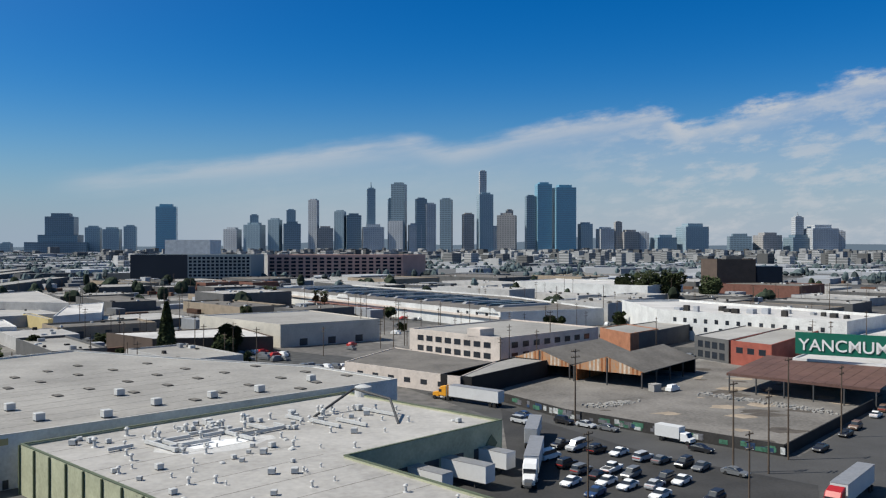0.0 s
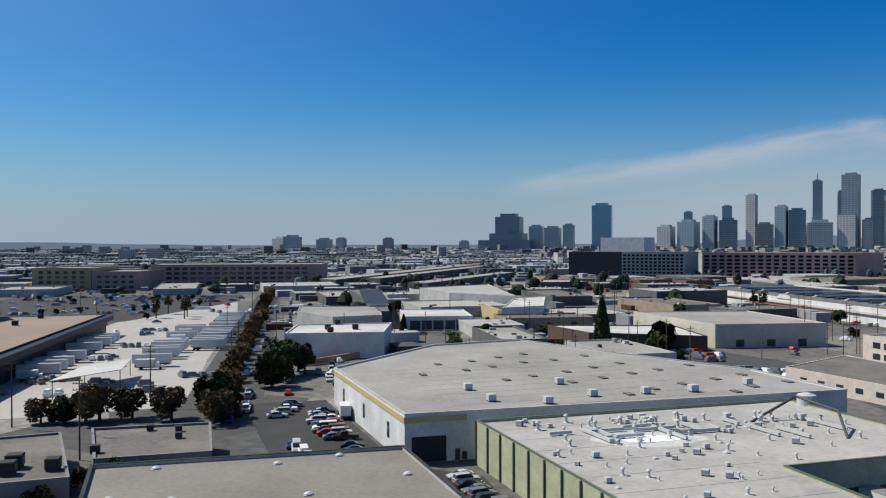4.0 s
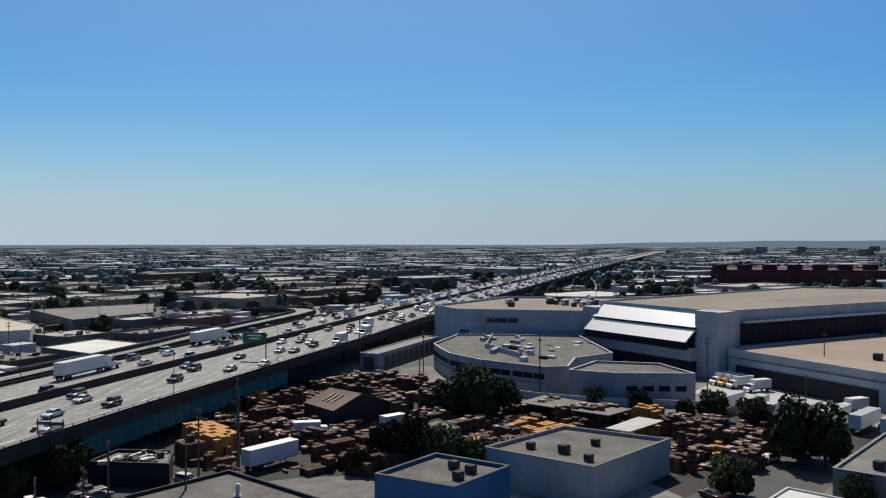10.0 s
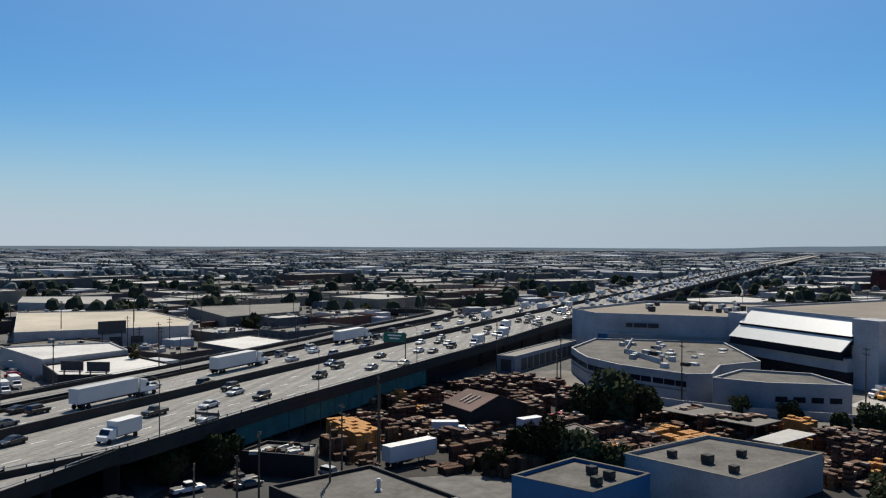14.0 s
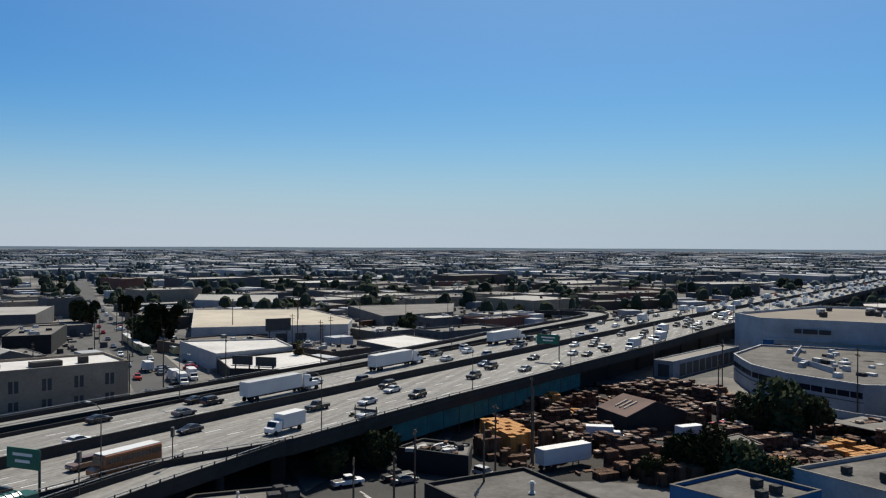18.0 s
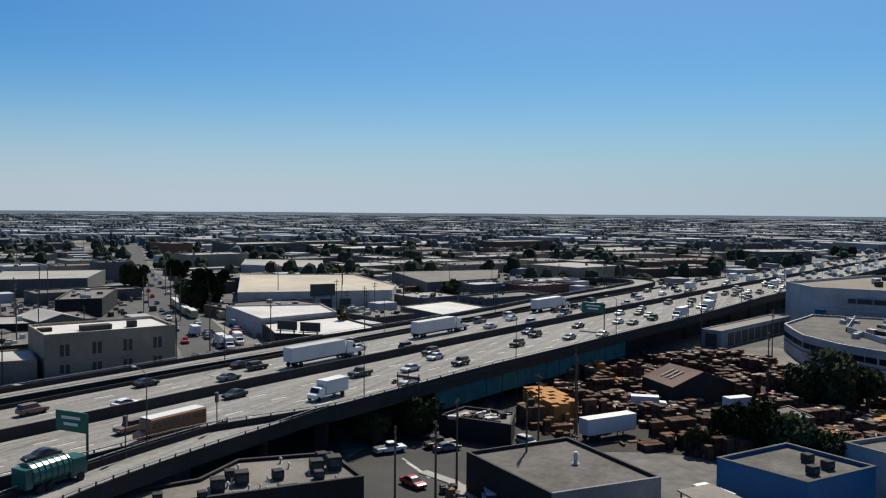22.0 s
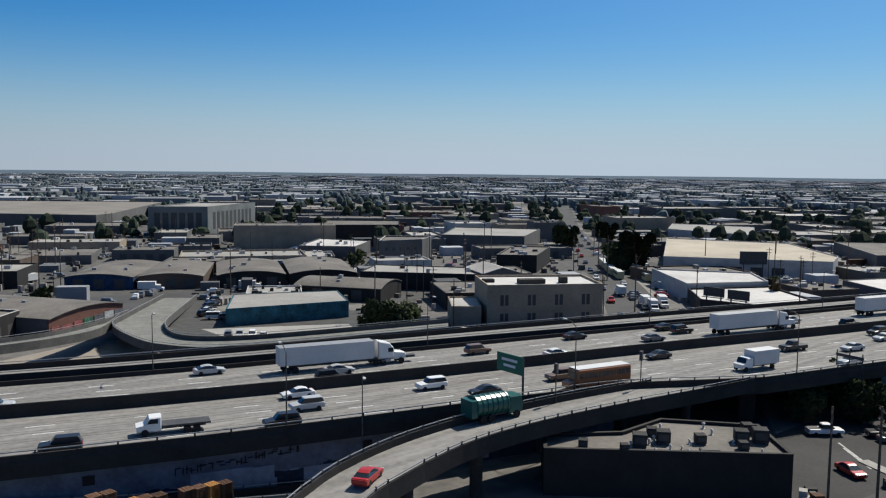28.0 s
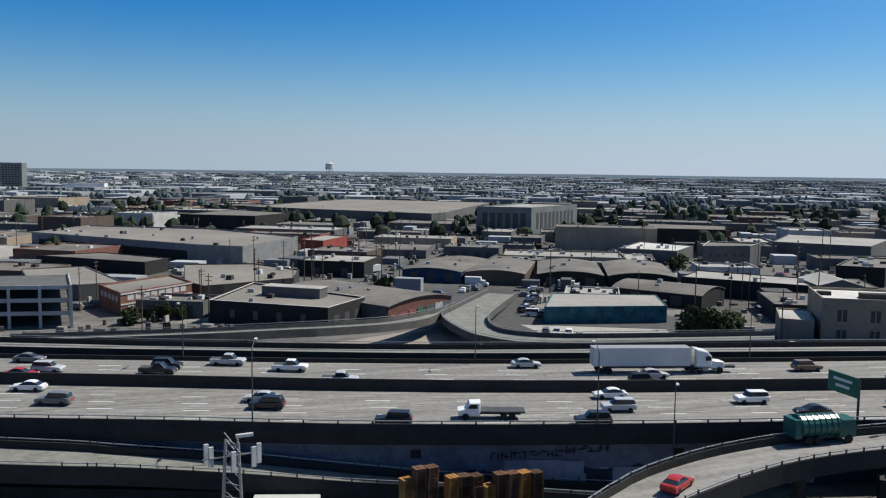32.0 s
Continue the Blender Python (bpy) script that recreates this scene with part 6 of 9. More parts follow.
# ---- open sheds of the yard ----
def gable_shed(name, label, p, q, depth, eave, ridge, posts=True, front=RUST, roofm=ROOF_DARK):
    """An open shed: gable front from p to q, roof running back to the left of it."""
    p, q = Vector(p), Vector(q)
    d = (q - p)
    n = Vector((-d.y, d.x)).normalized() * depth
    mid = p.lerp(q, 0.5)
    root = thing(name, label, "shed", (mid.x + n.x / 2, mid.y + n.y / 2, 0))
    BUILT.append(ccw([tuple(p), tuple(q), tuple(q + n), tuple(p + n)]))
    for a in (p, q):
        o = (a - mid).normalized() * 0.5
        m = M()
        ez = eave - (ridge - eave) * 0.5 / (d.length / 2)
        m.v = [(*(a + o), ez), (*mid, ridge), (*(mid + n), ridge), (*(a + o + n), ez)]
        m.v += [(x, y, z + 0.16) for x, y, z in m.v]
        m.f = [(0, 1, 2, 3), (4, 5, 6, 7), (0, 1, 5, 4), (1, 2, 6, 5), (2, 3, 7, 6), (3, 0, 4, 7)]
        part("roof_slope", m, roofm, root)
    u = d.normalized()
    k = 34
    for i in range(k):
        t0, t1 = i / k, (i + 1) / k
        za = eave + (ridge - eave) * (1 - abs(2 * t0 - 1))
        zb = eave + (ridge - eave) * (1 - abs(2 * t1 - 1))
        a, b = p + d * t0, p + d * t1
        w = n.normalized() * 0.05 * (1 + i % 2)
        m = M()
        m.v = [(a.x, a.y, eave - 0.9), (b.x, b.y, eave - 0.9), (b.x, b.y, zb), (a.x, a.y, za)]
        m.v += [(x + w.x, y + w.y, z) for x, y, z in m.v]
        m.f = [(0, 1, 2, 3), (4, 5, 6, 7), (0, 1, 5, 4), (1, 2, 6, 5), (2, 3, 7, 6), (3, 0, 4, 7)]
        part("gable_sheet", m, front if front is not RUST else (RUST, RUST, RUST_B, RUST_W, RUST)[(i * 7 + i // 3) % 5], root)
    for t in (0, 0.5, 1):
        for s in (0.0, 0.25, 0.5, 0.75, 1.0):
            c = p + d * t * 0.98 + d * 0.01 + n * s * 0.98
            part("post", M().box((c.x, c.y, 0), (0.35, 0.35, eave - 0.1 if t != 0.5 else ridge - 0.2), 45), METAL_D, root)
    # near-black rear wall added to make the inside dark
    c = mid + n * 0.995
    part("rear_wall", M().box((c.x, c.y, 0), (d.length * 0.98, 0.2, eave), math.degrees(math.atan2(d.y, d.x))), DARKWALL, root)
    # side wall added to keep sunlight out of the shed
    c = p + n * 0.52
    part("side_wall", M().box((c.x, c.y, 0), (depth * 0.94, 0.2, eave - 0.2), math.degrees(math.atan2(n.y, n.x))), RUST_B, root)
    return root


gable_shed("yard_shed", "open timber shed with rusty orange gable and grey roof", (37.0, 249.3), (54.0, 235.8), 38, 4.6, 8.0)
gable_shed("yard_shed", "open timber shed with rusty orange gable and grey roof", (20.0, 265.2), (36.5, 251.8), 38, 4.6, 8.0)
can = thing("yard_canopy", "long open canopy with a brown sheet roof on steel posts", "canopy", (97.0, 232.6, 0))
cp = [(76.0, 232.5), (104.0, 206.1), (125.0, 230.8), (97.0, 258.6)]
BUILT.append(ccw(cp))
m = M()
for i in range(12):
    a, b = Vector(cp[0]).lerp(Vector(cp[1]), i / 12), Vector(cp[0]).lerp(Vector(cp[1]), (i + 1) / 12 - 0.002)
    e, f = Vector(cp[3]).lerp(Vector(cp[2]), i / 12), Vector(cp[3]).lerp(Vector(cp[2]), (i + 1) / 12 - 0.002)
    m = M()
    m.v = [(a.x, a.y, 4.9), (b.x, b.y, 4.9), (f.x, f.y, 6.3), (e.x, e.y, 6.3)]
    m.v += [(x, y, z + 0.12) for x, y, z in m.v]
    m.f = [(0, 1, 2, 3), (4, 5, 6, 7), (0, 1, 5, 4), (1, 2, 6, 5), (2, 3, 7, 6), (3, 0, 4, 7)]
    part("roof_sheet", m, ROOF_BROWN, can)
for i in range(6):
    for a, b, h in ((cp[0], cp[1], 4.9), (cp[3], cp[2], 6.3)):
        c = Vector(a).lerp(Vector(b), 0.02 + 0.96 * i / 5)
        part("post", M().box((c.x, c.y, 0), (0.3, 0.3, h), 45), METAL_D, can)
part("fascia", M().prism([(75.9, 232.4), (103.9, 205.9), (104.0, 206.0), (76.0, 232.5)], 4.3, 4.9), ROOF_BROWN, can)
yw = thing("yard_wall", "low block wall with painted marks round the yard", "wall", (39.1, 184.4, 0), kind="structure")
part("wall_run", M().sweep([(13.1, 218.4, 0), (27.1, 195.4, 0), (63.1, 161.4, 0)], [(-0.15, 0), (0.15, 0), (0.15, 2.3), (-0.15, 2.3)]), DIRTY_SHADE, yw)
part("wall_run", M().sweep([(63.4, 161.6, 0), (109.0, 214.7, 0)], [(-0.15, 0), (0.15, 0), (0.15, 2.3), (-0.15, 2.3)]), DARKWALL, yw)
rng = random.Random(5)
for i in range(64):
    t = rng.random()
    p = Vector((13.1, 218.4)).lerp(Vector((27.1, 195.4)), t) if i % 4 == 0 else Vector((27.1, 195.4)).lerp(Vector((63.1, 161.4)), t)
    part("painted_mark", M().box((p.x - 0.12, p.y - 0.12, rng.uniform(0.3, 0.9)), (rng.uniform(0.8, 2.6), 0.03 + 0.0008 * i, rng.uniform(0.6, 1.3)), -44 if i % 4 else -59), MURAL[rng.choice((0, 0, 4, 4, 2, 1))], yw)
solid("concrete_block", M().box((56.5, 232.4, 0), (2.6, 2.2, 1.9), 30).box((56.5, 232.4, 1.9), (2.8, 2.4, 0.15), 30), CONCRETE, "pale concrete block standing in the yard", "block")

# ---- pallet yard shed ----
ys = thing("pallet_yard_shed", "dark shed with a rusty brown pitched roof", "shed", (-197.4, -21.3, 0))
e = [(-190.0, -29.2), (-197.4, -18.6), (-192.0, -10.3), (-180.2, -21.5)]
part("body", M().prism(ccw(e), 0, 4.0), DARKWALL, ys)
ra0, ra1 = Vector(e[0]).lerp(Vector(e[1]), 0.5), Vector(e[3]).lerp(Vector(e[2]), 0.5)
for a, b in ((e[0], e[3]), (e[1], e[2])):
    m = M()
    m.v = [(*a, 3.9), (ra0.x, ra0.y, 6.6), (ra1.x, ra1.y, 6.6), (*b, 3.9)]
    m.v += [(x, y, z + 0.2) for x, y, z in m.v]
    m.f = [(0, 1, 2, 3), (4, 5, 6, 7), (0, 1, 5, 4), (1, 2, 6, 5), (2, 3, 7, 6), (3, 0, 4, 7)]
    part("roof_slope", m, ROOF_BROWN, ys)
for a, b in ((e[0], e[1]), (e[3], e[2])):
    c = Vector(a).lerp(Vector(b), 0.5)
    m = M()
    m.v = [(*a, 4.0), (*b, 4.0), (c.x, c.y, 6.6)]
    m.f = [(0, 1, 2)]
    part("gable", m, DARKWALL, ys)
for t_ in (0.36, 0.5, 0.64):
    lo_, hi_ = Vector((*Vector(e[0]).lerp(Vector(e[3]), t_), 4.1)), Vector((*ra0.lerp(ra1, t_), 6.8))
    part("painted_mark", M().tube(tuple(lo_.lerp(hi_, 0.3)), tuple(lo_.lerp(hi_, 0.75)), 0.22, n=6), RUST_W, ys)
BUILT.append(ccw(e))

# ---- rooftop plant ----
def air_unit(at, yaw, s=1.0, material=METAL_W):
    root = thing("rooftop_cooler", "boxy pale metal rooftop cooler on a curb", "cooler", at, "rooftop coolers", yaw=yaw)
    x, y, z = at
    part("curb", M().box((x, y, z), (1.5 * s, 1.5 * s, 0.25), yaw), METAL_D, root)
    part("cabinet", M().box((x, y, z + 0.25), (1.7 * s, 1.6 * s, 1.15 * s), yaw), material, root)
    part("top_cover", M().box((x, y, z + 0.25 + 1.15 * s), (1.8 * s, 1.7 * s, 0.12), yaw, 0.9), material, root)
    c, sn = math.cos(radians(yaw)), math.sin(radians(yaw))
    part("louvre", M().box((x + c * 0.86 * s, y + sn * 0.86 * s, z + 0.45), (0.06, 1.2 * s, 0.75 * s), yaw), METAL_D, root)
    return root


def skylight(at, yaw):
    root = thing("skylight", "flat low rooftop skylight", "skylight", at, "roof skylights", yaw=yaw)
    x, y, z = at
    part("frame", M().box((x, y, z), (1.5, 2.7, 0.22), yaw), METAL_D, root)
    part("pane", M().box((x, y, z + 0.22), (1.3, 2.5, 0.08), yaw, 0.9), ROOF_DARK, root)
    return root


def vent_pipe(at):
    root = thing("roof_vent", "short white roof vent pipe with a cap", "vent", at, "roof vents")
    x, y, z = at
    part("flashing", M().tube((x, y, z), (x, y, z + 0.15), 0.45, 0.28), METAL_W, root)
    part("pipe", M().tube((x, y, z), (x, y, z + 1.0), 0.22), METAL_W, root)
    part("cap", M().tube((x, y, z + 1.0), (x, y, z + 1.25), 0.42, 0.2), METAL_W, root)
    return root


def turbine(at):
    root = thing("roof_turbine", "squat white domed vent on a square base", "vent", at, "roof turbines")
    x, y, z = at
    part("base_plate", M().box((x, y, z), (1.5, 1.5, 0.12), 40), METAL_W, root)
    part("head", M().tube((x, y, z + 0.1), (x, y, z + 0.3), 0.8, 0.75, 12).tube((x, y, z + 0.3), (x, y, z + 0.55), 0.75, 0.3, 12), METAL_W, root)
    return root


def dup(t, x, y, z, yaw=0.0, s=1.0):
    return copy_thing(t, pose(x, y, z, 0, 0, yaw) @ Matrix.Scale(s, 4))


AU = air_unit((-39.6, 181.3, 8.6), 45)
AUD = air_unit((-120.0, 97.8, 4.7), 45, 0.9, DIRTY_SHADE)
SK = skylight((-100.6, 174.4, 8.6), 45)
VP = vent_pipe((-41.1, 142.8, 7.6))
TU = turbine((-81.5, 77.8, 7.5))
rng = random.Random(11)
# big roof: rows of skylights and a few coolers
for i in range(6):
    for j in range(5):
        x, y = -109.6 + 14.6 * i + 4 * j, 181.2 + 9.5 * j - 2.4 * i + (6 if i % 2 else 0)
        if i + j and inside_poly(x, y, [(-76.0, 137.0), (-17.0, 200.5), (-35.1, 216.6), (-76.6, 232.1), (-106.2, 245.5), (-122.0, 221.7), (-120.4, 175.4)]):
            dup(SK, x + rng.uniform(-1, 1), y + rng.uniform(-1, 1), 8.6, 45)
for x, y in ((-61.5, 155.0), (-56.4, 166.5), (-47.7, 174.4), (-31.0, 195.7), (-72.3, 152.1), (-82.1, 161.2), (-67.6, 177.1)):
    dup(AU, x, y, 8.6, 45, 0.95)
# factory roof, crowded with vents and ducts along the shared wall
P = [(-66.7, 137.0), (-10.9, 85.5), (7.2, 104.3), (-18.9, 130.5), (7.2, 158.0), (-12.9, 177.5)]
n = 0
while n < 105:
    x, y = rng.uniform(-66, 10), rng.uniform(82, 176)
    if not inside_poly(x, y, P):
        continue
    k = rng.random()
    (dup(VP, x, y, 7.6, 0, rng.uniform(0.5, 0.95)) if k < 0.5 else dup(AU, x, y, 7.6, 45 * rng.randint(0, 1) + rng.uniform(-5, 5), rng.uniform(0.35, 0.65)) if k < 0.93 else dup(TU, x, y, 7.6, 0, rng.uniform(0.5, 0.8)))
    n += 1
for i in range(34):
    t = rng.random()
    p = Vector((-61.6, 142.0)).lerp(Vector((-18.9, 172.6)), t) + Vector((0.7, -0.7)) * rng.uniform(1.5, 9)
    (dup(VP, p.x, p.y, 7.6, 0, rng.uniform(0.8, 1.4)) if i % 3 else dup(AU, p.x, p.y, 7.6, 47, rng.uniform(0.5, 0.85)))
ducts = thing("roof_ducts", "runs of pale metal ducting on the factory roof", "ducting", (-36.1, 147.7, 7.6))
for i in range(16):
    t = rng.random()
    p = Vector((-59.5, 141.0)).lerp(Vector((-14.9, 170.6)), t) + Vector((0.7, -0.7)) * rng.uniform(2, 14)
    a = rng.choice((46.1, 139.3))
    l = rng.uniform(3, 11)
    part("duct", M().box((p.x, p.y, 7.8), (l, 0.5, 0.5), a).box((p.x, p.y, 7.6), (0.3, 0.3, 0.3), a), METAL_W, ducts)
part("gantry", M().tube((-25.0, 160.6, 7.6), (-18.4, 168.6, 11.5), 0.25).tube((-18.4, 168.6, 11.5), (-10.9, 162.5, 10.6), 0.25).tube((-10.9, 162.5, 10.6), (-8.9, 154.5, 7.6), 0.25), METAL_D, ducts)
tk = thing("roof_tank", "white cylindrical tank beside the factory roof", "tank", (-17.9, 182.6, 7.6))
part("shell", M().tube((-17.9, 182.6, 7.6), (-17.9, 182.6, 9.6), 1.8, n=20), METAL_W, tk)
part("lid", M().tube((-17.9, 182.6, 9.6), (-17.9, 182.6, 10.0), 1.8, 0.6, 20), METAL_W, tk)
# other roofs
for x, y, z in ((-95.0, 87.9, 7.5), (-81.4, 98.3, 7.5), (-68.0, 88.2, 7.5), (-76.2, 106.5, 7.5), (-61.7, 102.5, 7.5), (-88.9, 74.5, 7.5)):
    dup(TU, x, y, z, 0, 0.8)
for x, y, s in ((-130.6, 69.0, 1), (-128.4, 71.6, 1), (-125.8, 75.2, 0.9), (-123.2, 78.7, 1), (-120.6, 82.4, 1.5), (-116.9, 87.5, 1.4), (-131.5, 75.1, 1), (-123.2, 85.4, 1.6)):
    dup(AUD, x, y, 4.7, 42, s)
for x, y in ((-125.0, 114.2), (-119.8, 116.3), (-115.7, 112.3)):
    dup(AUD, x, y, 4.7, 45, 0.8)
for x, y, s in ((-140.8, 16.0, 0.8), (-137.8, 21.1, 1.0), (-132.7, 24.2, 0.8), (-142.9, 27.2, 0.8)):
    dup(AUD, x, y, 5.6, 45, s)
for x, y in ((-131.4, 3.0), (-128.9, 5.5), (-125.4, 3.5)):
    dup(AUD, x, y, 4.8, 45, 0.9)
dup(VP, -115.8, -26.9, 5.4, 0, 1.3)
for x, y, s in ((-86.3, -64.7, 1.2), (-89.7, -63.6, 1.2), (-90.7, -66.1, 0.9), (-97.8, -57.5, 1.2), (-99.8, -56.0, 1.3), (-80.2, -68.7, 0.8)):
    dup(AUD, x, y, 5.6, 40, s)
m_ = 0
while m_ < 20:
    x, y = rng.uniform(-101, -72), rng.uniform(-70, -51)
    if inside_poly(x, y, [(-76.3, -69.3), (-96.3, -51.9), (-103.7, -60.5), (-95.2, -68.1), (-87.3, -66.2), (-79.2, -69.7)]):
        dup(VP, x, y, 5.6, 0, rng.uniform(0.4, 0.7))
        m_ += 1
for x, y, s in ((-93.2, -60.5, 0.9), (-83.2, -64.6, 0.7), (-101.8, -59.0, 1.0), (-95.3, -55.7, 0.8)):
    dup(AUD, x, y, 5.6, 50, s)
dup(SK, -91.8, -58.1, 5.6, 45, 0.9)
for bx, by, bz, w, hh_, yw_, k in ((-291.1, 165.6, 8.8, 25, 60, 0, 9), (-344.3, 48.2, 15, 36, 50, 0, 20), (-268.6, 38.9, 5.6, 24, 26, 0, 12), (-171.7, 480.5, 8, 1, 1, 0, 0)):
    for i in range(k):
        dup(AU if i % 2 else AUD, bx + rng.uniform(-w / 2, w / 2), by + rng.uniform(-hh_ / 2, hh_ / 2), bz, 30, rng.uniform(0.9, 1.5))
for x, y in ((-216.7, 121.0), (-235.1, 141.1), (-252.4, 161.1), (-269.6, 183.1), (-289.8, 209.1), (-308.0, 233.2)):
    dup(AUD, x - 6, y - 4, 8.8, 40, 1.3)
for x, y in ((-176.6, 241.7), (-182.8, 248.7), (-174.4, 253.8), (-190.8, 265.7)):
    dup(AUD, x, y, 8.6, 45, 1.3)

# ---- utility poles ----
def utility_pole(x, y, h, yaw, arms=2):
    root = thing("utility_pole", "dark wooden utility pole with crossarms", "utility pole", (x, y, 0), "utility poles", yaw=yaw)
    part("pole", M().tube((x, y, 0), (x, y, h), 0.2, 0.12), WOOD_POLE, root)
    for i in range(arms):
        c, s = math.cos(radians(yaw)), math.sin(radians(yaw))
        arm = M().box((x, y, h - 0.6 - 1.3 * i), (2.6, 0.14, 0.16), yaw)
        for k in (-1.1, -0.5, 0.5, 1.1):
            arm.tube((x + c * k, y + s * k, h - 0.44 - 1.3 * i), (x + c * k, y + s * k, h - 0.2 - 1.3 * i), 0.06, n=6)
        part("crossarm", arm, WOOD_POLE, root)
    return root


UP = utility_pole(49.7, 150.1, 16, 40)
UP3 = utility_pole(-118.7, -34.8, 14, 20, 3)
UPT = utility_pole(62.9, 159.0, 19, 40, 1)
for x, y, a in ((55.6, 149.4, 40), (81.3, 177.3, 40), (28.7, 192.3, 40), (-16.0, 335.2, 30), (59.9, 557.9, 30), (-35.4, 358.8, 30), (-170.6, 117.5, 60), (-162.4, 148.5, 60), (-230.0, 106.1, 20), (-134.0, 105.8, 40), (-168.0, 183.1, 40),
                (-219.9, 27.3, 10), (-221.3, 71.4, 20), (-192.9, -3.4, 20), (-150.6, -34.7, 20), (-233.8, -3.1, 20), (-266.8, -23.5, 20), (-199.2, -131.3, 40), (-229.4, -117.9, 40), (-152.8, -35.5, 20), (36.9, 302.1, 40), (-61.1, 420.3, 40), (-121.6, 391.8, 40),
                (119.0, 264.9, 40), (149.1, 303.3, 40), (179.2, 343.7, 40), (-249.2, -202.5, 40), (-300.0, -164.3, 40), (-273.0, -226.6, 40), (-315.6, -264.7, 40), (-167.3, -189.6, 30), (-201.1, -228.2, 30), (-239.8, -296.0, 30)):
    dup(UP, x, y, 0, a + rng.uniform(-8, 8), rng.uniform(0.85, 1.05))
for x, y in ((-32.2, -309.6), (-26.9, -256.8), (-43.8, -269.7), (-50.6, -295.3), (-76.6, -335.7), (-102.3, -397.5), (-95.9, -349.0), (-118.5, -422.4), (-159.8, -404.3), (-120.7, -249.3), (-196.7, -420.0), (-130.6, -184.4), (-180.7, -253.8), (-242.0, -258.1), (-213.6, -175.4), (-198.3, -150.9), (-230.8, -262.6), (-187.5, -203.7), (-251.5, -272.5), (-301.6, -195.1), (-335.0, -183.1), (-369.5, -176.1), (-328.7, -150.3), (-248.0, -218.0)):
    dup(UP, x, y, 0, 60 + rng.uniform(-8, 8), rng.uniform(0.9, 1.15))
for x, y in ((20.8, 129.1), (44.9, 129.0)):
    dup(UP3, x, y, 0, 40, 0.85)
for x, y in ((-114.2, -43.9), (-96.2, -45.3), (-100.8, -41.7), (-136.7, -38.0)):
    dup(UP3, x, y, 0, rng.uniform(0, 40), 0.95)
for i in range(60):
    a, r = radians(rng.uniform(-25, 190)), rng.uniform(240, 700)
    x, y = -math.sin(a) * r, math.cos(a) * r
    if at_x(FAR, x) - 12 < y < at_x(EDGE, x) + 8 or any(inside_poly(x, y, b) for b in BUILT):
        continue
    dup(UP if i % 3 else UPT, x, y, 0, rng.uniform(0, 90), rng.uniform(0.8, 1.1))


# ---- freeway lamps, signs ----
def lamp_post(x, y, z, yaw):
    root = thing("freeway_lamp", "slim grey metal lamp post with a curved arm", "street lamp", (x, y, z), "freeway lamps", yaw=yaw)
    c, s = math.cos(radians(yaw)), math.sin(radians(yaw))
    part("post", M().tube((x, y, z), (x, y, z + 9), 0.1, 0.06), METAL_D, root)
    part("arm", M().tube((x, y, z + 9), (x + c * 1.2, y + s * 1.2, z + 9.6), 0.06).tube((x + c * 1.2, y + s * 1.2, z + 9.6), (x + c * 2.6, y + s * 2.6, z + 9.7), 0.06), METAL_D, root)
    part("lamp_head", M().box((x + c * 2.9, y + s * 2.9, z + 9.6), (0.9, 0.35, 0.18), yaw), METAL_W, root)
    return root


LP = lamp_post(29, at_x(EDGE, 29) + 0.3, FZ + 0.9, -105)
for x in (-10.2, -50.4, -91.6, -126.8, -173.4, -218.6, -263.8, -314, -364.5, -425):
    dup(LP, x, at_x(EDGE, x) + 0.3, FZ + 0.9, -105)
for x in (-3.2, -48.6, -93.6, -142.9, -192.5, -242.8):
    dup(LP, x, at_x(FAR, x) - 0.3, FZ + 0.9, 75, 0.95)
dup(LP, -55.5, -81.2, 7.6, 60, 0.9)


def road_sign(x, y, z, w, h, yaw, lift, reach=(0, 0)):
    root = thing("road_sign", "green road sign board on a dark post", "road sign", (x, y, z), "road signs", yaw=yaw)
    part("post", M().tube((x, y, z), (x, y, z + lift + h * 0.9), 0.16), METAL_D, root)
    bx, by = x + reach[0], y + reach[1]
    part("board", M().box((bx, by, z + lift), (w, 0.15, h), yaw), GREEN_SIGN, root)
    part("lettering", M().box((bx + 0.12, by - 0.02, z + lift + h * 0.62), (w * 0.6, 0.06, h * 0.14), yaw).box((bx + 0.12, by - 0.02, z + lift + h * 0.3), (w * 0.45, 0.06, h * 0.14), yaw), LETTER, root, "white bars of lettering")
    return root


road_sign(-83.5, -82.6, FZ, 5.4, 2.6, 88, 3.6, (0.2, -2.4))
road_sign(-230.0, -45.6, FZ, 7.0, 2.6, 74, 4.8, (-1.0, -3.3))
for x, y in ((-86.2, -78.9), (-102.4, -76.8)):
    s = thing("arrow_sign", "small dark sign box on a thin post", "road sign", (x, y, FZ), yaw=20)
    part("post", M().tube((x, y, FZ), (x, y, FZ + 5.5), 0.08), METAL_D, s)
    part("box", M().box((x, y, FZ + 4.2), (0.7, 0.4, 1.4), 20), METAL_D, s)
t = thing("sign_gantry", "low dark steel sign frame on the freeway barrier", "sign frame", (-138.6, -62.6, FZ))
for k in (-1.6, 0, 1.6):
    part("post", M().tube((-138.6 + k * 0.25, -62.6 + k * 1.4, FZ + 0.6), (-138.6 + k * 0.25, -62.6 + k * 1.4, FZ + 3.2), 0.1), METAL_D, t)
part("beam", M().box((-138.6, -62.6, FZ + 2.2), (4.8, 0.3, 0.5), 80), METAL_D, t)
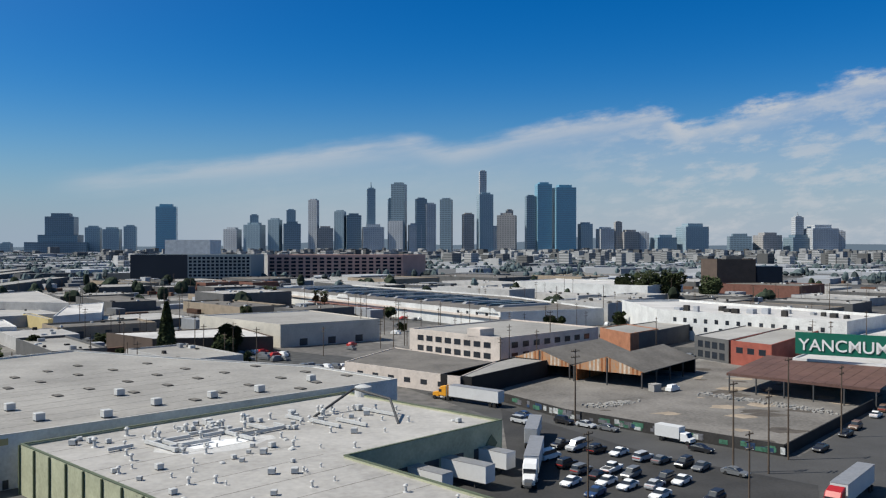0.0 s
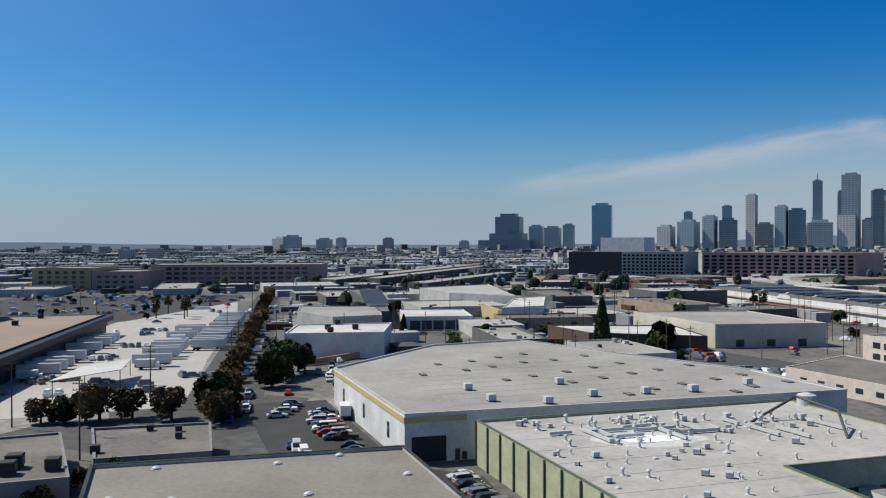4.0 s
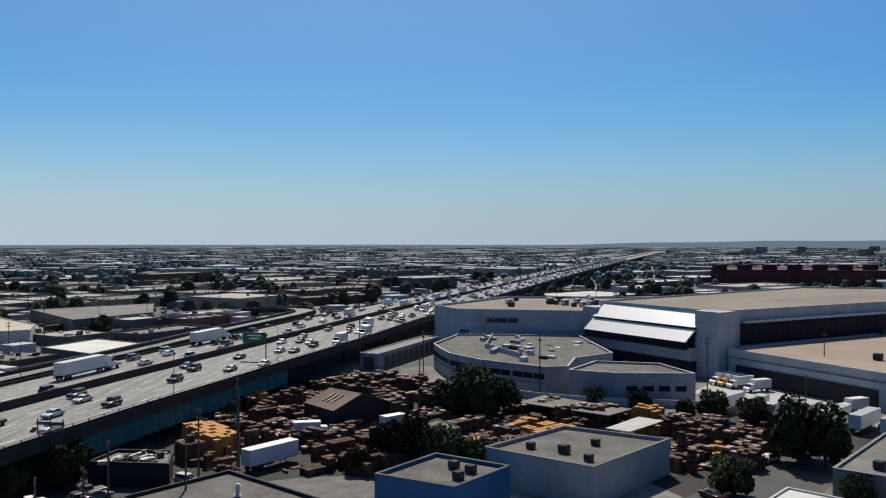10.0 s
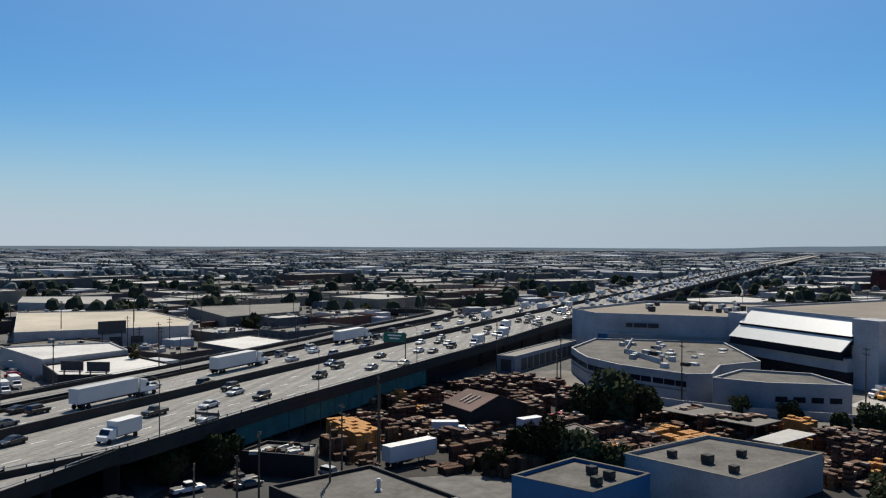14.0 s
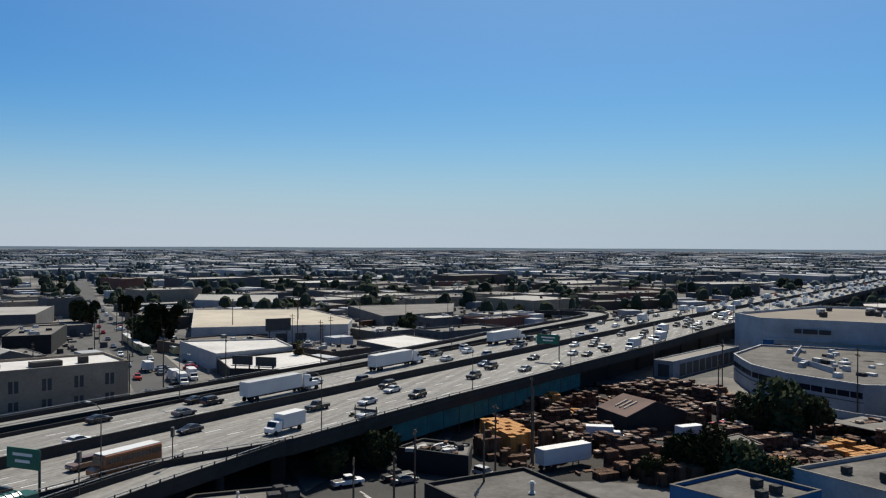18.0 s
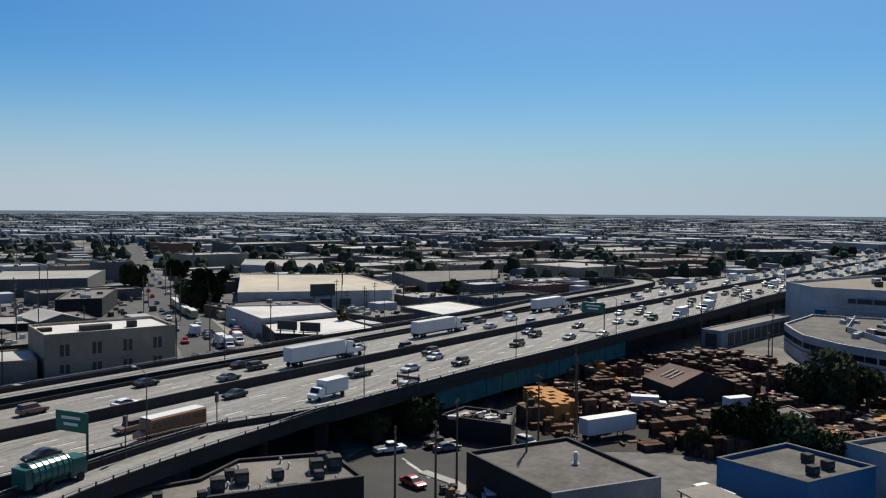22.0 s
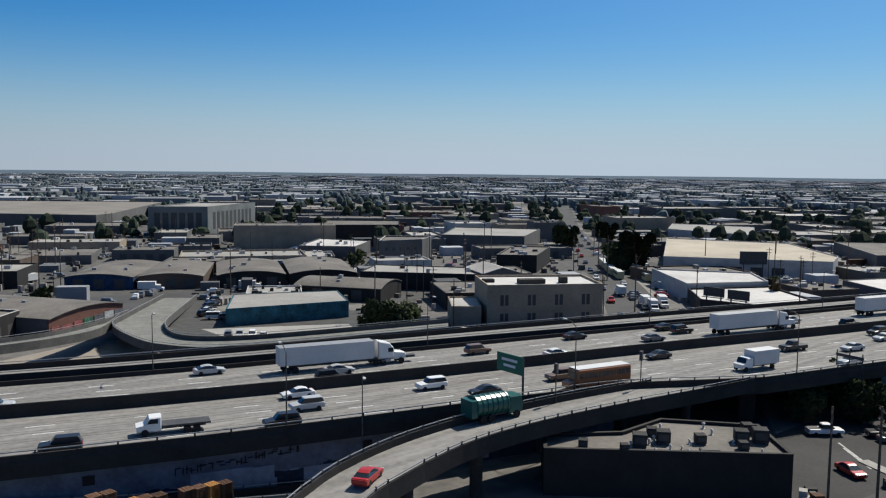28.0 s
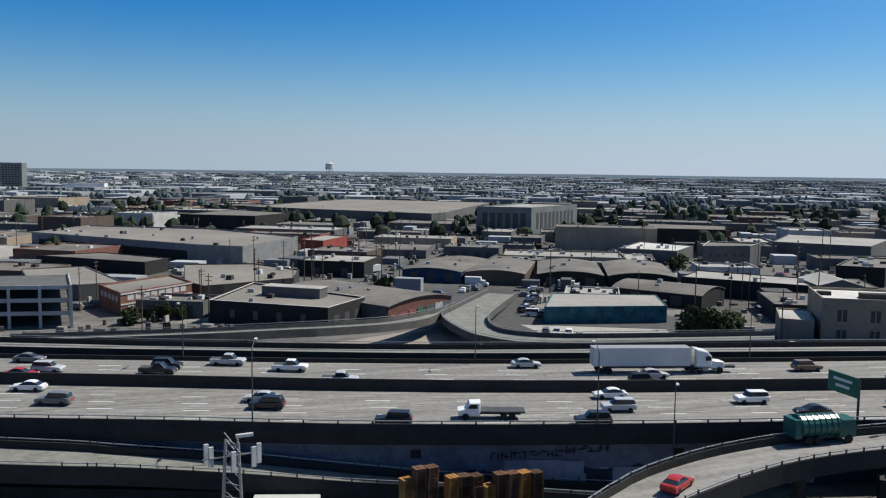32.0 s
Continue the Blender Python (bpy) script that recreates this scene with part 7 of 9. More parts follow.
# teal screen along the foot of the viaduct
TEAL_MESH = mat("teal_mesh_screen", (0.02, 0.12, 0.125), 0.8, 0.4, 0.3)
sc = thing("screen_fence", "teal mesh screen fence below the freeway edge", "fence", (-193.8, -46.6, 0))
for i in range(14):
    x = -150 - 5.6 * i
    part("screen_panel", M().box((x, at_x(EDGE, x) - 0.4, 2.4), (5.5, 0.1, 4.2), -16), TEAL_MESH, sc)
    part("fence_post", M().tube((x + 2.8, at_x(EDGE, x + 2.8) - 0.4, 0), (x + 2.8, at_x(EDGE, x + 2.8) - 0.4, 6.6), 0.1), METAL_D, sc)


# ---- vehicles ----
def paint(name, col):
    m = mat(name, col, 0.35, 0.06, 0.8, 4.0, 0.0, spec=0.5)
    return m


PAINTS = {"white": paint("white_car_paint", (0.72, 0.72, 0.71)), "silver": paint("silver_car_paint", (0.42, 0.43, 0.44)), "grey": paint("grey_car_paint", (0.14, 0.145, 0.15)),
          "black": paint("black_car_paint", (0.018, 0.018, 0.02)), "red": paint("red_car_paint", (0.38, 0.022, 0.02)), "dark blue": paint("dark_blue_car_paint", (0.03, 0.06, 0.14)), "teal": paint("teal_car_paint", (0.01, 0.085, 0.075)),
          "orange": paint("orange_truck_paint", (0.68, 0.30, 0.02)), "brown": paint("brown_car_paint", (0.16, 0.10, 0.07)), "tan": paint("tan_car_paint", (0.40, 0.34, 0.26))}
LAMP = mat("lamp_lens", (0.7, 0.7, 0.66), 0.2, 0.05, bump=0, spec=0.6)
TAIL = mat("tail_lens", (0.35, 0.02, 0.02), 0.3, 0.05, bump=0, spec=0.6)
TRAILER_W = mat("trailer_white_panel", (0.58, 0.58, 0.57), 0.5, 0.07, 0.3, 2.0, 0.05)

wheel_me = M().tube((0, -0.11, 0), (0, 0.11, 0), 0.34, n=14).mesh("wheel")
wheel_me.materials.append(RUBBER)
rim_me = M().tube((0, -0.12, 0), (0, 0.12, 0), 0.2, n=10).mesh("rim")
rim_me.materials.append(METAL)


def side_shape(prof, width, top_in=0.0, round_=0.14):
    """A side outline of (x, z) points given a width; the flanks draw in, and points above 0.98 m lean in."""
    m = M()
    n = len(prof)
    cx, cz = sum(p[0] for p in prof) / n, sum(p[1] for p in prof) / n
    kx = 1 - round_ / max(abs(p[0] - cx) for p in prof)
    for y, rim_ in ((-width / 2, True), (-width / 2 + round_, False), (width / 2 - round_, False), (width / 2, True)):
        for x, z in prof:
            lean = top_in if z > 0.98 else 0.0
            m.v.append((cx + (x - cx) * kx, y - math.copysign(lean, y), cz + (z - cz) * 0.86) if rim_ else (x, y - math.copysign(lean, y), z))
    m.f = [tuple(range(n - 1, -1, -1)), tuple(range(3 * n, 4 * n))]
    m.f += [(r * n + i, r * n + (i + 1) % n, (r + 1) * n + (i + 1) % n, (r + 1) * n + i) for r in range(3) for i in range(n)]
    return m


def wheels(root, xs_, w, s=1.0, rims=True):
    for x in xs_:
        for sy in (-1, 1):
            o = part("wheel", wheel_me, RUBBER, root)
            o.matrix_basis = root.matrix_basis @ pose(x, sy * (w / 2 - 0.1), 0.34 * s) @ Matrix.Scale(s, 4)
            if rims:
                r = part("rim", rim_me, METAL, o)
                r.matrix_basis = o.matrix_basis.copy()


BODY = {
    "sedan": ([(-2.3, 0.26), (2.2, 0.24), (2.38, 0.5), (2.28, 0.72), (1.9, 0.84), (1.05, 0.94), (-1.5, 0.98), (-2.2, 0.97), (-2.4, 0.8), (-2.4, 0.5)], [(1.15, 0.92), (0.35, 1.36), (0.0, 1.42), (-0.75, 1.42), (-1.25, 1.3), (-1.85, 0.97)], [(0.45, 1.34), (0.02, 1.46), (-0.72, 1.47), (-1.3, 1.31), (-1.2, 1.28), (-0.7, 1.4), (0.0, 1.4)], 1.8, (-1.4, 1.42)),
    "suv": ([(-2.3, 0.35), (2.25, 0.35), (2.35, 0.75), (2.2, 0.95), (1.1, 1.08), (-2.25, 1.1), (-2.36, 0.7)], [(1.1, 1.08), (0.55, 1.68), (-2.0, 1.66), (-2.25, 1.1)], [(0.6, 1.66), (0.5, 1.76), (-1.95, 1.74), (-2.05, 1.64)], 1.9, (-1.4, 1.42)),
    "pickup": ([(-2.8, 0.4), (2.6, 0.4), (2.7, 0.85), (2.5, 1.05), (1.3, 1.12), (-0.75, 1.14), (-0.8, 1.1), (-2.75, 1.1), (-2.82, 0.7)], [(1.35, 1.1), (0.75, 1.74), (-0.6, 1.74), (-0.75, 1.12)], [(0.8, 1.72), (0.7, 1.82), (-0.55, 1.82), (-0.65, 1.72)], 1.95, (-1.75, 1.7)),
    "van": ([(-2.7, 0.4), (2.5, 0.4), (2.6, 0.9), (2.3, 1.15), (1.6, 1.25), (-2.68, 1.25)], [(1.65, 1.24), (1.05, 2.0), (-2.5, 2.02), (-2.66, 1.24)], [(1.1, 1.95), (0.95, 2.15), (-2.5, 2.15), (-2.62, 1.7), (-0.2, 1.5), (0.2, 1.9)], 1.95, (-1.7, 1.6)),
}


def car(kind, colour, full=True):
    low, glass, top, w, ax = BODY[kind]
    root = thing("pickup_truck" if kind == "pickup" else "van" if kind == "van" else "suv" if kind == "suv" else "car", {"sedan": f"{colour} saloon car with dark windows", "suv": f"{colour} sport utility car with dark windows", "pickup": f"{colour} pickup truck with an open bed", "van": f"{colour} panel van with dark windows"}[kind],
                 {"pickup": "pickup truck", "van": "van"}.get(kind, "car"), group="vehicles")
    p = PAINTS[colour]
    part("body", side_shape(low, w), p, root)
    part("glasshouse", side_shape(glass, w - 0.1, 0.18), GLASS, root)
    part("roof_panel", side_shape(top, w - 0.12, 0.19), p, root)
    if full:
        wheels(root, ax, w, rims=False)
        for sy in (-1, 1):
            part("headlight", M().box((low[2][0] - 0.05, sy * w * 0.36, 0.62), (0.12, 0.32, 0.14)), LAMP, root)
        part("tail_light_bar", M().box((-2.32 if kind != "pickup" else -2.8, 0, 0.72), (0.1, w * 0.86, 0.16)), TAIL, root)
    else:
        g = M()
        for x in ax:
            for sy in (-1, 1):
                g.tube((x, sy * (w / 2 - 0.2), 0.34), (x, sy * (w / 2), 0.34), 0.34, n=8)
        part("running_gear", g, RUBBER, root)
    if kind == "pickup":
        part("bed_floor", M().box((-1.8, 0, 1.1), (1.8, 1.5, 0.02)), METAL_D, root)
    return root


def trailer(length=15.5, colour=TRAILER_W, label="long white box trailer standing on its wheels"):
    root = thing("box_trailer", label, "trailer", group="trailers")
    part("box", M().box((0, 0, 1.25), (length, 2.55, 2.75)), colour, root)
    part("roof_edge", M().box((0, 0, 4.0), (length + 0.06, 2.6, 0.06)), METAL, root)
    part("rear_door", M().box((-length / 2 - 0.03, 0, 1.4), (0.06, 2.3, 2.5)), METAL_W, root)
    part("underframe", M().box((0, 0, 0.95), (length * 0.9, 1.2, 0.3)), METAL_D, root)
    g = M()
    for x in (-length / 2 + 1.2, -length / 2 + 2.5):
        for sy in (-1, 1):
            g.tube((x, sy * 0.8, 0.5), (x, sy * 1.25, 0.5), 0.5, n=10)
    part("axle_group", g, RUBBER, root)
    part("landing_gear", M().box((length / 2 - 2.6, 0.8, 0), (0.15, 0.15, 1.0)).box((length / 2 - 2.6, -0.8, 0), (0.15, 0.15, 1.0)).box((length / 2 - 2.6, 0, 0.6), (0.1, 1.6, 0.1)), METAL_D, root)
    return root


def semi(colour="white", tl=15.5, box=None):
    root = thing("semi_truck", f"{colour} articulated truck with a long white box trailer", "truck", group="vehicles")
    p = PAINTS[colour]
    part("trailer_box", M().box((-3.5, 0, 1.25), (tl, 2.55, 2.8)), box or TRAILER_W, root)
    part("trailer_roof", M().box((-3.5, 0, 4.05), (tl + 0.05, 2.6, 0.06)), METAL, root)
    part("frame", M().box((1.2, 0, 0.75), (tl + 5.6, 1.1, 0.35)), METAL_D, root)
    fx = -3.5 + tl / 2 + 0.9
    part("sleeper", side_shape([(fx, 1.0), (fx + 2.6, 1.0), (fx + 2.6, 2.6), (fx + 1.9, 3.5), (fx, 3.9)], 2.4), p, root)
    part("hood", side_shape([(fx + 2.6, 0.7), (fx + 4.7, 0.7), (fx + 4.8, 1.5), (fx + 4.5, 1.8), (fx + 2.6, 2.05)], 2.0), p, root)
    part("windscreen", M().box((fx + 2.62, 0, 2.05), (0.1, 2.1, 0.75), 0), GLASS, root)
    part("grille", M().box((fx + 4.8, 0, 0.9), (0.08, 1.3, 0.8)), METAL, root)
    for sy in (-1, 1):
        part("side_window", M().box((fx + 2.0, sy * 1.21, 2.05), (0.9, 0.06, 0.7)), GLASS, root)
        part("fuel_tank", M().tube((fx + 0.4, sy * 1.0, 0.7), (fx + 2.0, sy * 1.0, 0.7), 0.33), METAL, root)
        part("exhaust_pipe", M().tube((fx - 0.15, sy * 1.1, 1.0), (fx - 0.15, sy * 1.1, 3.9), 0.09), METAL, root)
    wheels(root, (-3.5 - tl / 2 + 1.2, -3.5 - tl / 2 + 2.5, fx - 0.6, fx + 0.7, fx + 3.9), 2.5, 1.45, False)
    return root


def box_truck(colour="white", bl=5.5, box=None):
    root = thing("box_truck", f"{colour} box truck with a tall cargo body", "truck", group="vehicles")
    part("cargo_box", M().box((-1.0, 0, 0.95), (bl, 2.35, 2.3)), box or TRAILER_W, root)
    part("cab", side_shape([(bl / 2 - 0.9, 0.5), (bl / 2 + 1.5, 0.5), (bl / 2 + 1.55, 1.2), (bl / 2 + 0.9, 1.4), (bl / 2 + 0.4, 2.2), (bl / 2 - 0.9, 2.25)], 2.1), PAINTS[colour], root)
    part("windscreen", side_shape([(bl / 2 + 0.93, 1.42), (bl / 2 + 0.98, 1.42), (bl / 2 + 0.5, 2.12), (bl / 2 + 0.44, 2.12)], 1.9), GLASS, root)
    part("frame", M().box((0, 0, 0.6), (bl + 2, 0.9, 0.35)), METAL_D, root)
    wheels(root, (-bl / 2 + 0.4, bl / 2 + 0.8), 2.2, 1.25, False)
    return root


BUS_PAINT = paint("bus_orange_brown", (0.30, 0.11, 0.045))


def bus():
    root = thing("school_bus", "dull orange-brown bus with a row of dark windows", "bus", group="vehicles")
    part("body", side_shape([(-5.5, 0.5), (4.4, 0.5), (4.5, 1.4), (4.5, 2.9), (4.2, 3.1), (-5.3, 3.1), (-5.5, 2.9)], 2.5), BUS_PAINT, root)
    part("hood", side_shape([(4.4, 0.5), (5.7, 0.5), (5.75, 1.2), (4.4, 1.6)], 2.1), BUS_PAINT, root)
    part("roof_panel", M().box((-0.5, 0, 3.1), (9.6, 2.2, 0.08)), TRAILER_W, root)
    for i in range(11):
        for sy in (-1, 1):
            part("window", M().box((-4.8 + 0.85 * i, sy * 1.25, 1.85), (0.7, 0.05, 0.7)), GLASS, root)
    part("windscreen", M().box((4.52, 0, 1.8), (0.06, 2.1, 0.9)), GLASS, root)
    wheels(root, (-3.2, 4.6), 2.4, 1.4, False)
    return root


def refuse_truck():
    root = thing("refuse_truck", "teal green refuse truck with a ribbed round body", "truck", group="vehicles")
    part("hopper", M().tube((-3.6, 0, 2.1), (1.6, 0, 2.1), 1.35, n=16), PAINTS["teal"], root)
    for i in range(7):
        part("rib", M().tube((-3.5 + 0.8 * i, 0, 2.1), (-3.35 + 0.8 * i, 0, 2.1), 1.44, n=16), PAINTS["teal"], root)
    part("tailgate", M().box((-4.0, 0, 0.9), (0.9, 2.4, 2.2)), PAINTS["teal"], root)
    part("cab", side_shape([(1.7, 0.6), (3.9, 0.6), (4.0, 1.6), (3.7, 2.9), (1.7, 2.95)], 2.3), PAINTS["teal"], root)
    part("windscreen", M().box((3.93, 0, 1.75), (0.1, 2.0, 0.9)), GLASS, root)
    part("frame", M().box((0, 0, 0.55), (7.6, 1.0, 0.4)), METAL_D, root)
    wheels(root, (-2.6, -1.3, 2.9), 2.4, 1.45, False)
    return root


def flatbed():
    root = thing("tow_truck", "white flatbed tow truck with an empty bed", "truck", group="vehicles")
    part("bed", M().box((-1.4, 0, 1.0), (5.6, 2.3, 0.2)), METAL_D, root)
    part("cab", side_shape([(1.5, 0.5), (4.3, 0.5), (4.4, 1.2), (3.4, 1.4), (2.9, 2.2), (1.5, 2.25)], 2.1), PAINTS["white"], root)
    part("cab_glass", side_shape([(1.8, 1.45), (3.3, 1.45), (2.85, 2.1), (1.8, 2.1)], 2.14), GLASS, root)
    part("frame", M().box((0, 0, 0.6), (7.4, 0.9, 0.35)), METAL_D, root)
    wheels(root, (-2.6, -1.5, 3.4), 2.2, 1.3, False)
    return root


rng = random.Random(21)
FLEET = [("sedan", c) for c in ("white", "silver", "grey", "black", "red", "dark blue", "tan")] + [("suv", c) for c in ("white", "silver", "grey", "black", "red", "brown")] + [("pickup", c) for c in ("white", "silver", "grey", "black", "red")] + [("van", "white"), ("van", "silver"), ("sedan", "teal")]
WEIGHT = [4.5, 5, 6, 10, 1.2, 1.6, 1.2, 2.6, 2.6, 5, 8, 0.4, 0.8, 1.4, 1.2, 1, 2, 0.3, 0.9, 0.6, 0.15]
MADE, USED = {}, set()


def put_vehicle(key, x, y, z, yaw):
    if key not in MADE:
        made = {"trailer": trailer, "semi": semi, "box": box_truck, "bus": bus, "refuse": refuse_truck, "flatbed": flatbed}.get(key[0])
        MADE[key] = made(*key[1:]) if made else car(*key)
        MADE[key].matrix_basis = pose(x, y, z, 0, 0, yaw)
        return MADE[key]
    return dup(MADE[key], x, y, z, yaw)


def any_car(x, y, z, yaw, full=True, weights=None):
    k = rng.choices(FLEET, weights or WEIGHT)[0]
    put_vehicle((*k, full), x, y, z, yaw)


DIST = {"pale": M(), "dark": M(), "red": M()}


def far_car(x, y, z, yaw):
    m = DIST[rng.choices(("pale", "dark", "red"), (3, 7, 0.7))[0]]
    k = rng.choice((1.0, 1.0, 1.25))
    m.box((x, y, z + 0.25), (4.6, 1.8, 0.7 * k), yaw, 0.97)
    m.box((x - 0.2 * math.cos(radians(yaw)), y - 0.2 * math.sin(radians(yaw)), z + 0.25 + 0.7 * k), (2.6 * k, 1.6, 0.55 * k), yaw, 0.78)


def row(p, q, n, yaw, skip=0.1, z=0.035, full=True):
    p, q = Vector(p), Vector(q)
    for i in range(n):
        if rng.random() < skip:
            continue
        c = p.lerp(q, (i + 0.5) / n)
        any_car(c.x + rng.uniform(-0.2, 0.2), c.y + rng.uniform(-0.2, 0.2), z, yaw + rng.uniform(-3, 3) + (180 if rng.random() < 0.4 else 0), full)


row((-96.6, -215.6), (-111.7, -241.6), 9, 20, 0.1)
for x_, y_, a_ in ((-77.0, -313.8, 30), (-103.1, -270.9, 150), (-130.5, -254.9, 150), (-192.2, -261.1, 60), (-207.5, -266.1, 60), (-67.5, -335.1, 60)):
    put_vehicle(("box", "white"), x_, y_, 0.05, a_)
# parking lot in front of the factory
for x, y in ((22.2, 168.4), (24.8, 166.2), (28.5, 164.4), (32.3, 162.4), (36.0, 158.6), (38.9, 156.8), (42.3, 154.2), (44.7, 152.0), (21.2, 153.8), (23.2, 149.8), (25.6, 146.7), (28.6, 150.4), (31.2, 147.0), (33.8, 140.9), (36.2, 143.9), (38.8, 143.3), (26.2, 142.8), (29.2, 140.4), (18.7, 159.0), (20.2, 142.4), (33.2, 135.3), (41.1, 133.3), (23.2, 136.4)):
    any_car(x, y, 0.035, 48 + rng.uniform(-4, 4) + rng.choice((-0.9, 182.5)))
for x, y in ((17.9, 197.4), (16.3, 190.9), (25.9, 190.4), (30.3, 187.0), (34.4, 183.4), (49.5, 148.4), (48.7, 165.1)):
    any_car(x, y, 0.035, -46 + rng.uniform(-3, 3))
put_vehicle(("box", "white"), 45.7, 173.4, 0.035, -45)
row((69.1, 162.4), (107.0, 207.6), 7, 49, 0.4)
for x, y, a in ((1.4, 144.0, -40), (-5.4, 139.5, -42)):
    put_vehicle(("trailer", 14.0), x, y, 0.035, a)
put_vehicle(("trailer", 8.0), 7.8, 150.7, 0.035, -42)
put_vehicle(("semi", "white"), 14.7, 149.5, 0.035, -100)
put_vehicle(("trailer", 14.0), 17.3, 173.5, 0.035, 80)
put_vehicle(("semi", "orange"), 4.6, 215.9, 0.03, 140)
put_vehicle(("semi", "red"), 61.0, 132.2, 0.035, -130)
# parked buses in the depot lot
BUS_PALE = paint("pale_yellow_bus_paint", (0.45, 0.38, 0.20))
pbus = thing("parked_bus", "pale yellow bus parked in a depot lot", "bus", (-257.0, -203.4, 0.04), "parked buses", yaw=48)
part("body", M().box((-257.0, -203.4, 0.5), (10.5, 2.5, 2.5), 48), BUS_PALE, pbus)
part("roof_panel", M().box((-257.0, -203.4, 3.0), (10.2, 2.2, 0.12), 48), TRAILER_W, pbus)
part("window_band", M().box((-257.0, -203.4, 1.8), (9.6, 2.54, 0.7), 48), GLASS, pbus)
for i in range(11):
    k = divmod(i + 1, 6)
    copy_thing(pbus, Matrix.Translation((-258 - 5.4 * k[1] - 2 * k[0], -206 - 5.6 * k[1] + 13 * k[0], 0.04)) @ Matrix.Rotation(radians(48), 4, "Z"))
for x_, y_ in ((-221.4, -174.4), (-209.5, -155.8)):
    put_vehicle(("box", "white"), x_, y_, 0.05, 230)
# alley beside the white warehouse
row((-67.8, 128.9), (-49.3, 110.7), 9, 50, 0.05)
row((-107.1, 144.0), (-121.5, 161.2), 7, 40, 0.1)
row((-97.8, 137.0), (-116.4, 153.1), 6, 40, 0.3)
row((-125.8, 151.0), (-131.9, 166.2), 5, 40, 0.2)
row((-85.4, 127.9), (-120.5, 161.7), 13, 42, 0.1, full=False)
row((-94.8, 123.8), (-107.2, 132.8), 4, 130, 0.1, full=False)
row((-132.1, 142.8), (-138.2, 154.9), 4, 128, 0.1, full=False)
put_vehicle(("box", "teal"), -113.2, 160.2, 0.035, 130)
row((-136.1, 152.9), (-154.6, 175.1), 8, 128, 0.3)
row((-131.7, 185.5), (-154.2, 215.6), 9, 35, 0.2)
row((-142.0, 193.5), (-164.4, 225.7), 8, 128, 0.4)
for i in range(46):
    t = i / 45
    (far_car if t > 0.45 else any_car)(-154 - 265 * t + (0 if i % 2 else 11), 169 + 332 * t + (0 if i % 2 else 8), 0.035, 128 + rng.uniform(-2, 2), *(() if t > 0.45 else (False,)))
# trailers and trucks of the plant
for a_, b_, n_, skip_ in (((-222.2, 159.0), (-279.6, 231.9), 13, 0.15), ((-210.2, 191.6), (-279.1, 279.6), 20, 0.2), ((-228.3, 236.0), (-303.9, 332.6), 22, 0.12)):
    for i in range(n_):
        if rng.random() < skip_:
            continue
        p = Vector(a_).lerp(Vector(b_), i / (n_ - 1))
        put_vehicle(("trailer", 12.0) if rng.random() < 0.75 else ("box", "white"), p.x, p.y, 0.03, 39 + rng.uniform(-1.5, 1.5))
for i in range(8):
    put_vehicle(("trailer", 12.0), -171 - 4.1 * i, 100.2 - 4.4 * i, 0.04, 135 + rng.uniform(-2, 2))
for d_, k in ((5.0, ("box", "white")), (8.2, ("box", "orange")), (11.6, ("box", "white")), (18.0, ("box", "white")), (48.0, ("box", "white"))):
    put_vehicle(k, -245.2 + 0.914 * d_ + 0.406 * 6.6, 85.2 + 0.406 * d_ - 0.914 * 6.6, 0.04, -66)
for x, y, a, k in ((-203.4, 123.2, 142, ("box", "orange")),):
    put_vehicle(k, x, y, 0.04, a)
for i in range(160):
    x, y = rng.uniform(-545, -350), rng.uniform(270, 490)
    if inside_poly(x, y, [(-352.6, 306.4), (-401.3, 436.6), (-443.7, 488.2), (-554.3, 418.8), (-544.0, 368.7), (-428.1, 295.1)]):
        far_car(round(x / 14) * 14 + rng.uniform(-1, 1), y, 0.03, 40 + rng.uniform(-2, 2))
# pallet yard and lanes
for x, y, a, k in ((-151.0, -29.2, 141, ("trailer", 11.0)), (-181.2, -8.1, 132, ("box", "white")), (-174.1, -25.2, 100, ("box", "white")), (-107.6, -13.3, 150, ("box", "white"))):
    put_vehicle(k, x, y, 0.03, a)
row((-194.8, -4.7), (-210.3, 7.2), 4, 60, 0.1)
put_vehicle(("pickup", "black", True), -172.8, -17.4, 0.03, 130)
row((-102.6, -33.6), (-119.6, -42.4), 4, 28, 0.0)
row((-116.4, 28.5), (-132.8, 44.6), 6, 20, 0.1)
row((-146.2, 52.6), (-155.4, 62.7), 3, 130, 0.1)
put_vehicle(("sedan", "red", True), -113.0, -50.2, 0.04, 60)
put_vehicle(("suv", "silver", True), -140.0, -40.8, 0.04, 60)
put_vehicle(("pickup", "white", True), -127.3, -60.7, 0.04, 140)
row((-104.7, -29.7), (-98.9, -21.6), 3, 50, 0.0)
row((-129.5, -48.8), (-134.4, -55.8), 3, 140, 0.1)
put_vehicle(("box", "white"), -118.1, -8.0, 0.03, 50)
# on the ramp and lanes of the freeway
put_vehicle(("refuse",), -74.4, -78.8, 8.03, 175)
put_vehicle(("sedan", "red", True), -50.0, -72.2, 7.32, -148)


def lane_yaw(x):
    """Heading of the outbound lanes at x."""
    return math.degrees(math.atan2(at_x(MED, x - 6) - at_x(MED, x + 6), -12))


def lane(k, first):
    a, b, dz = (EDGE, MED, 0.0) if first else (MED, FAR, 0.25)
    return lambda x: (at_x(a, x) * (1 - k) + at_x(b, x) * k, FZ + dz + 0.02)


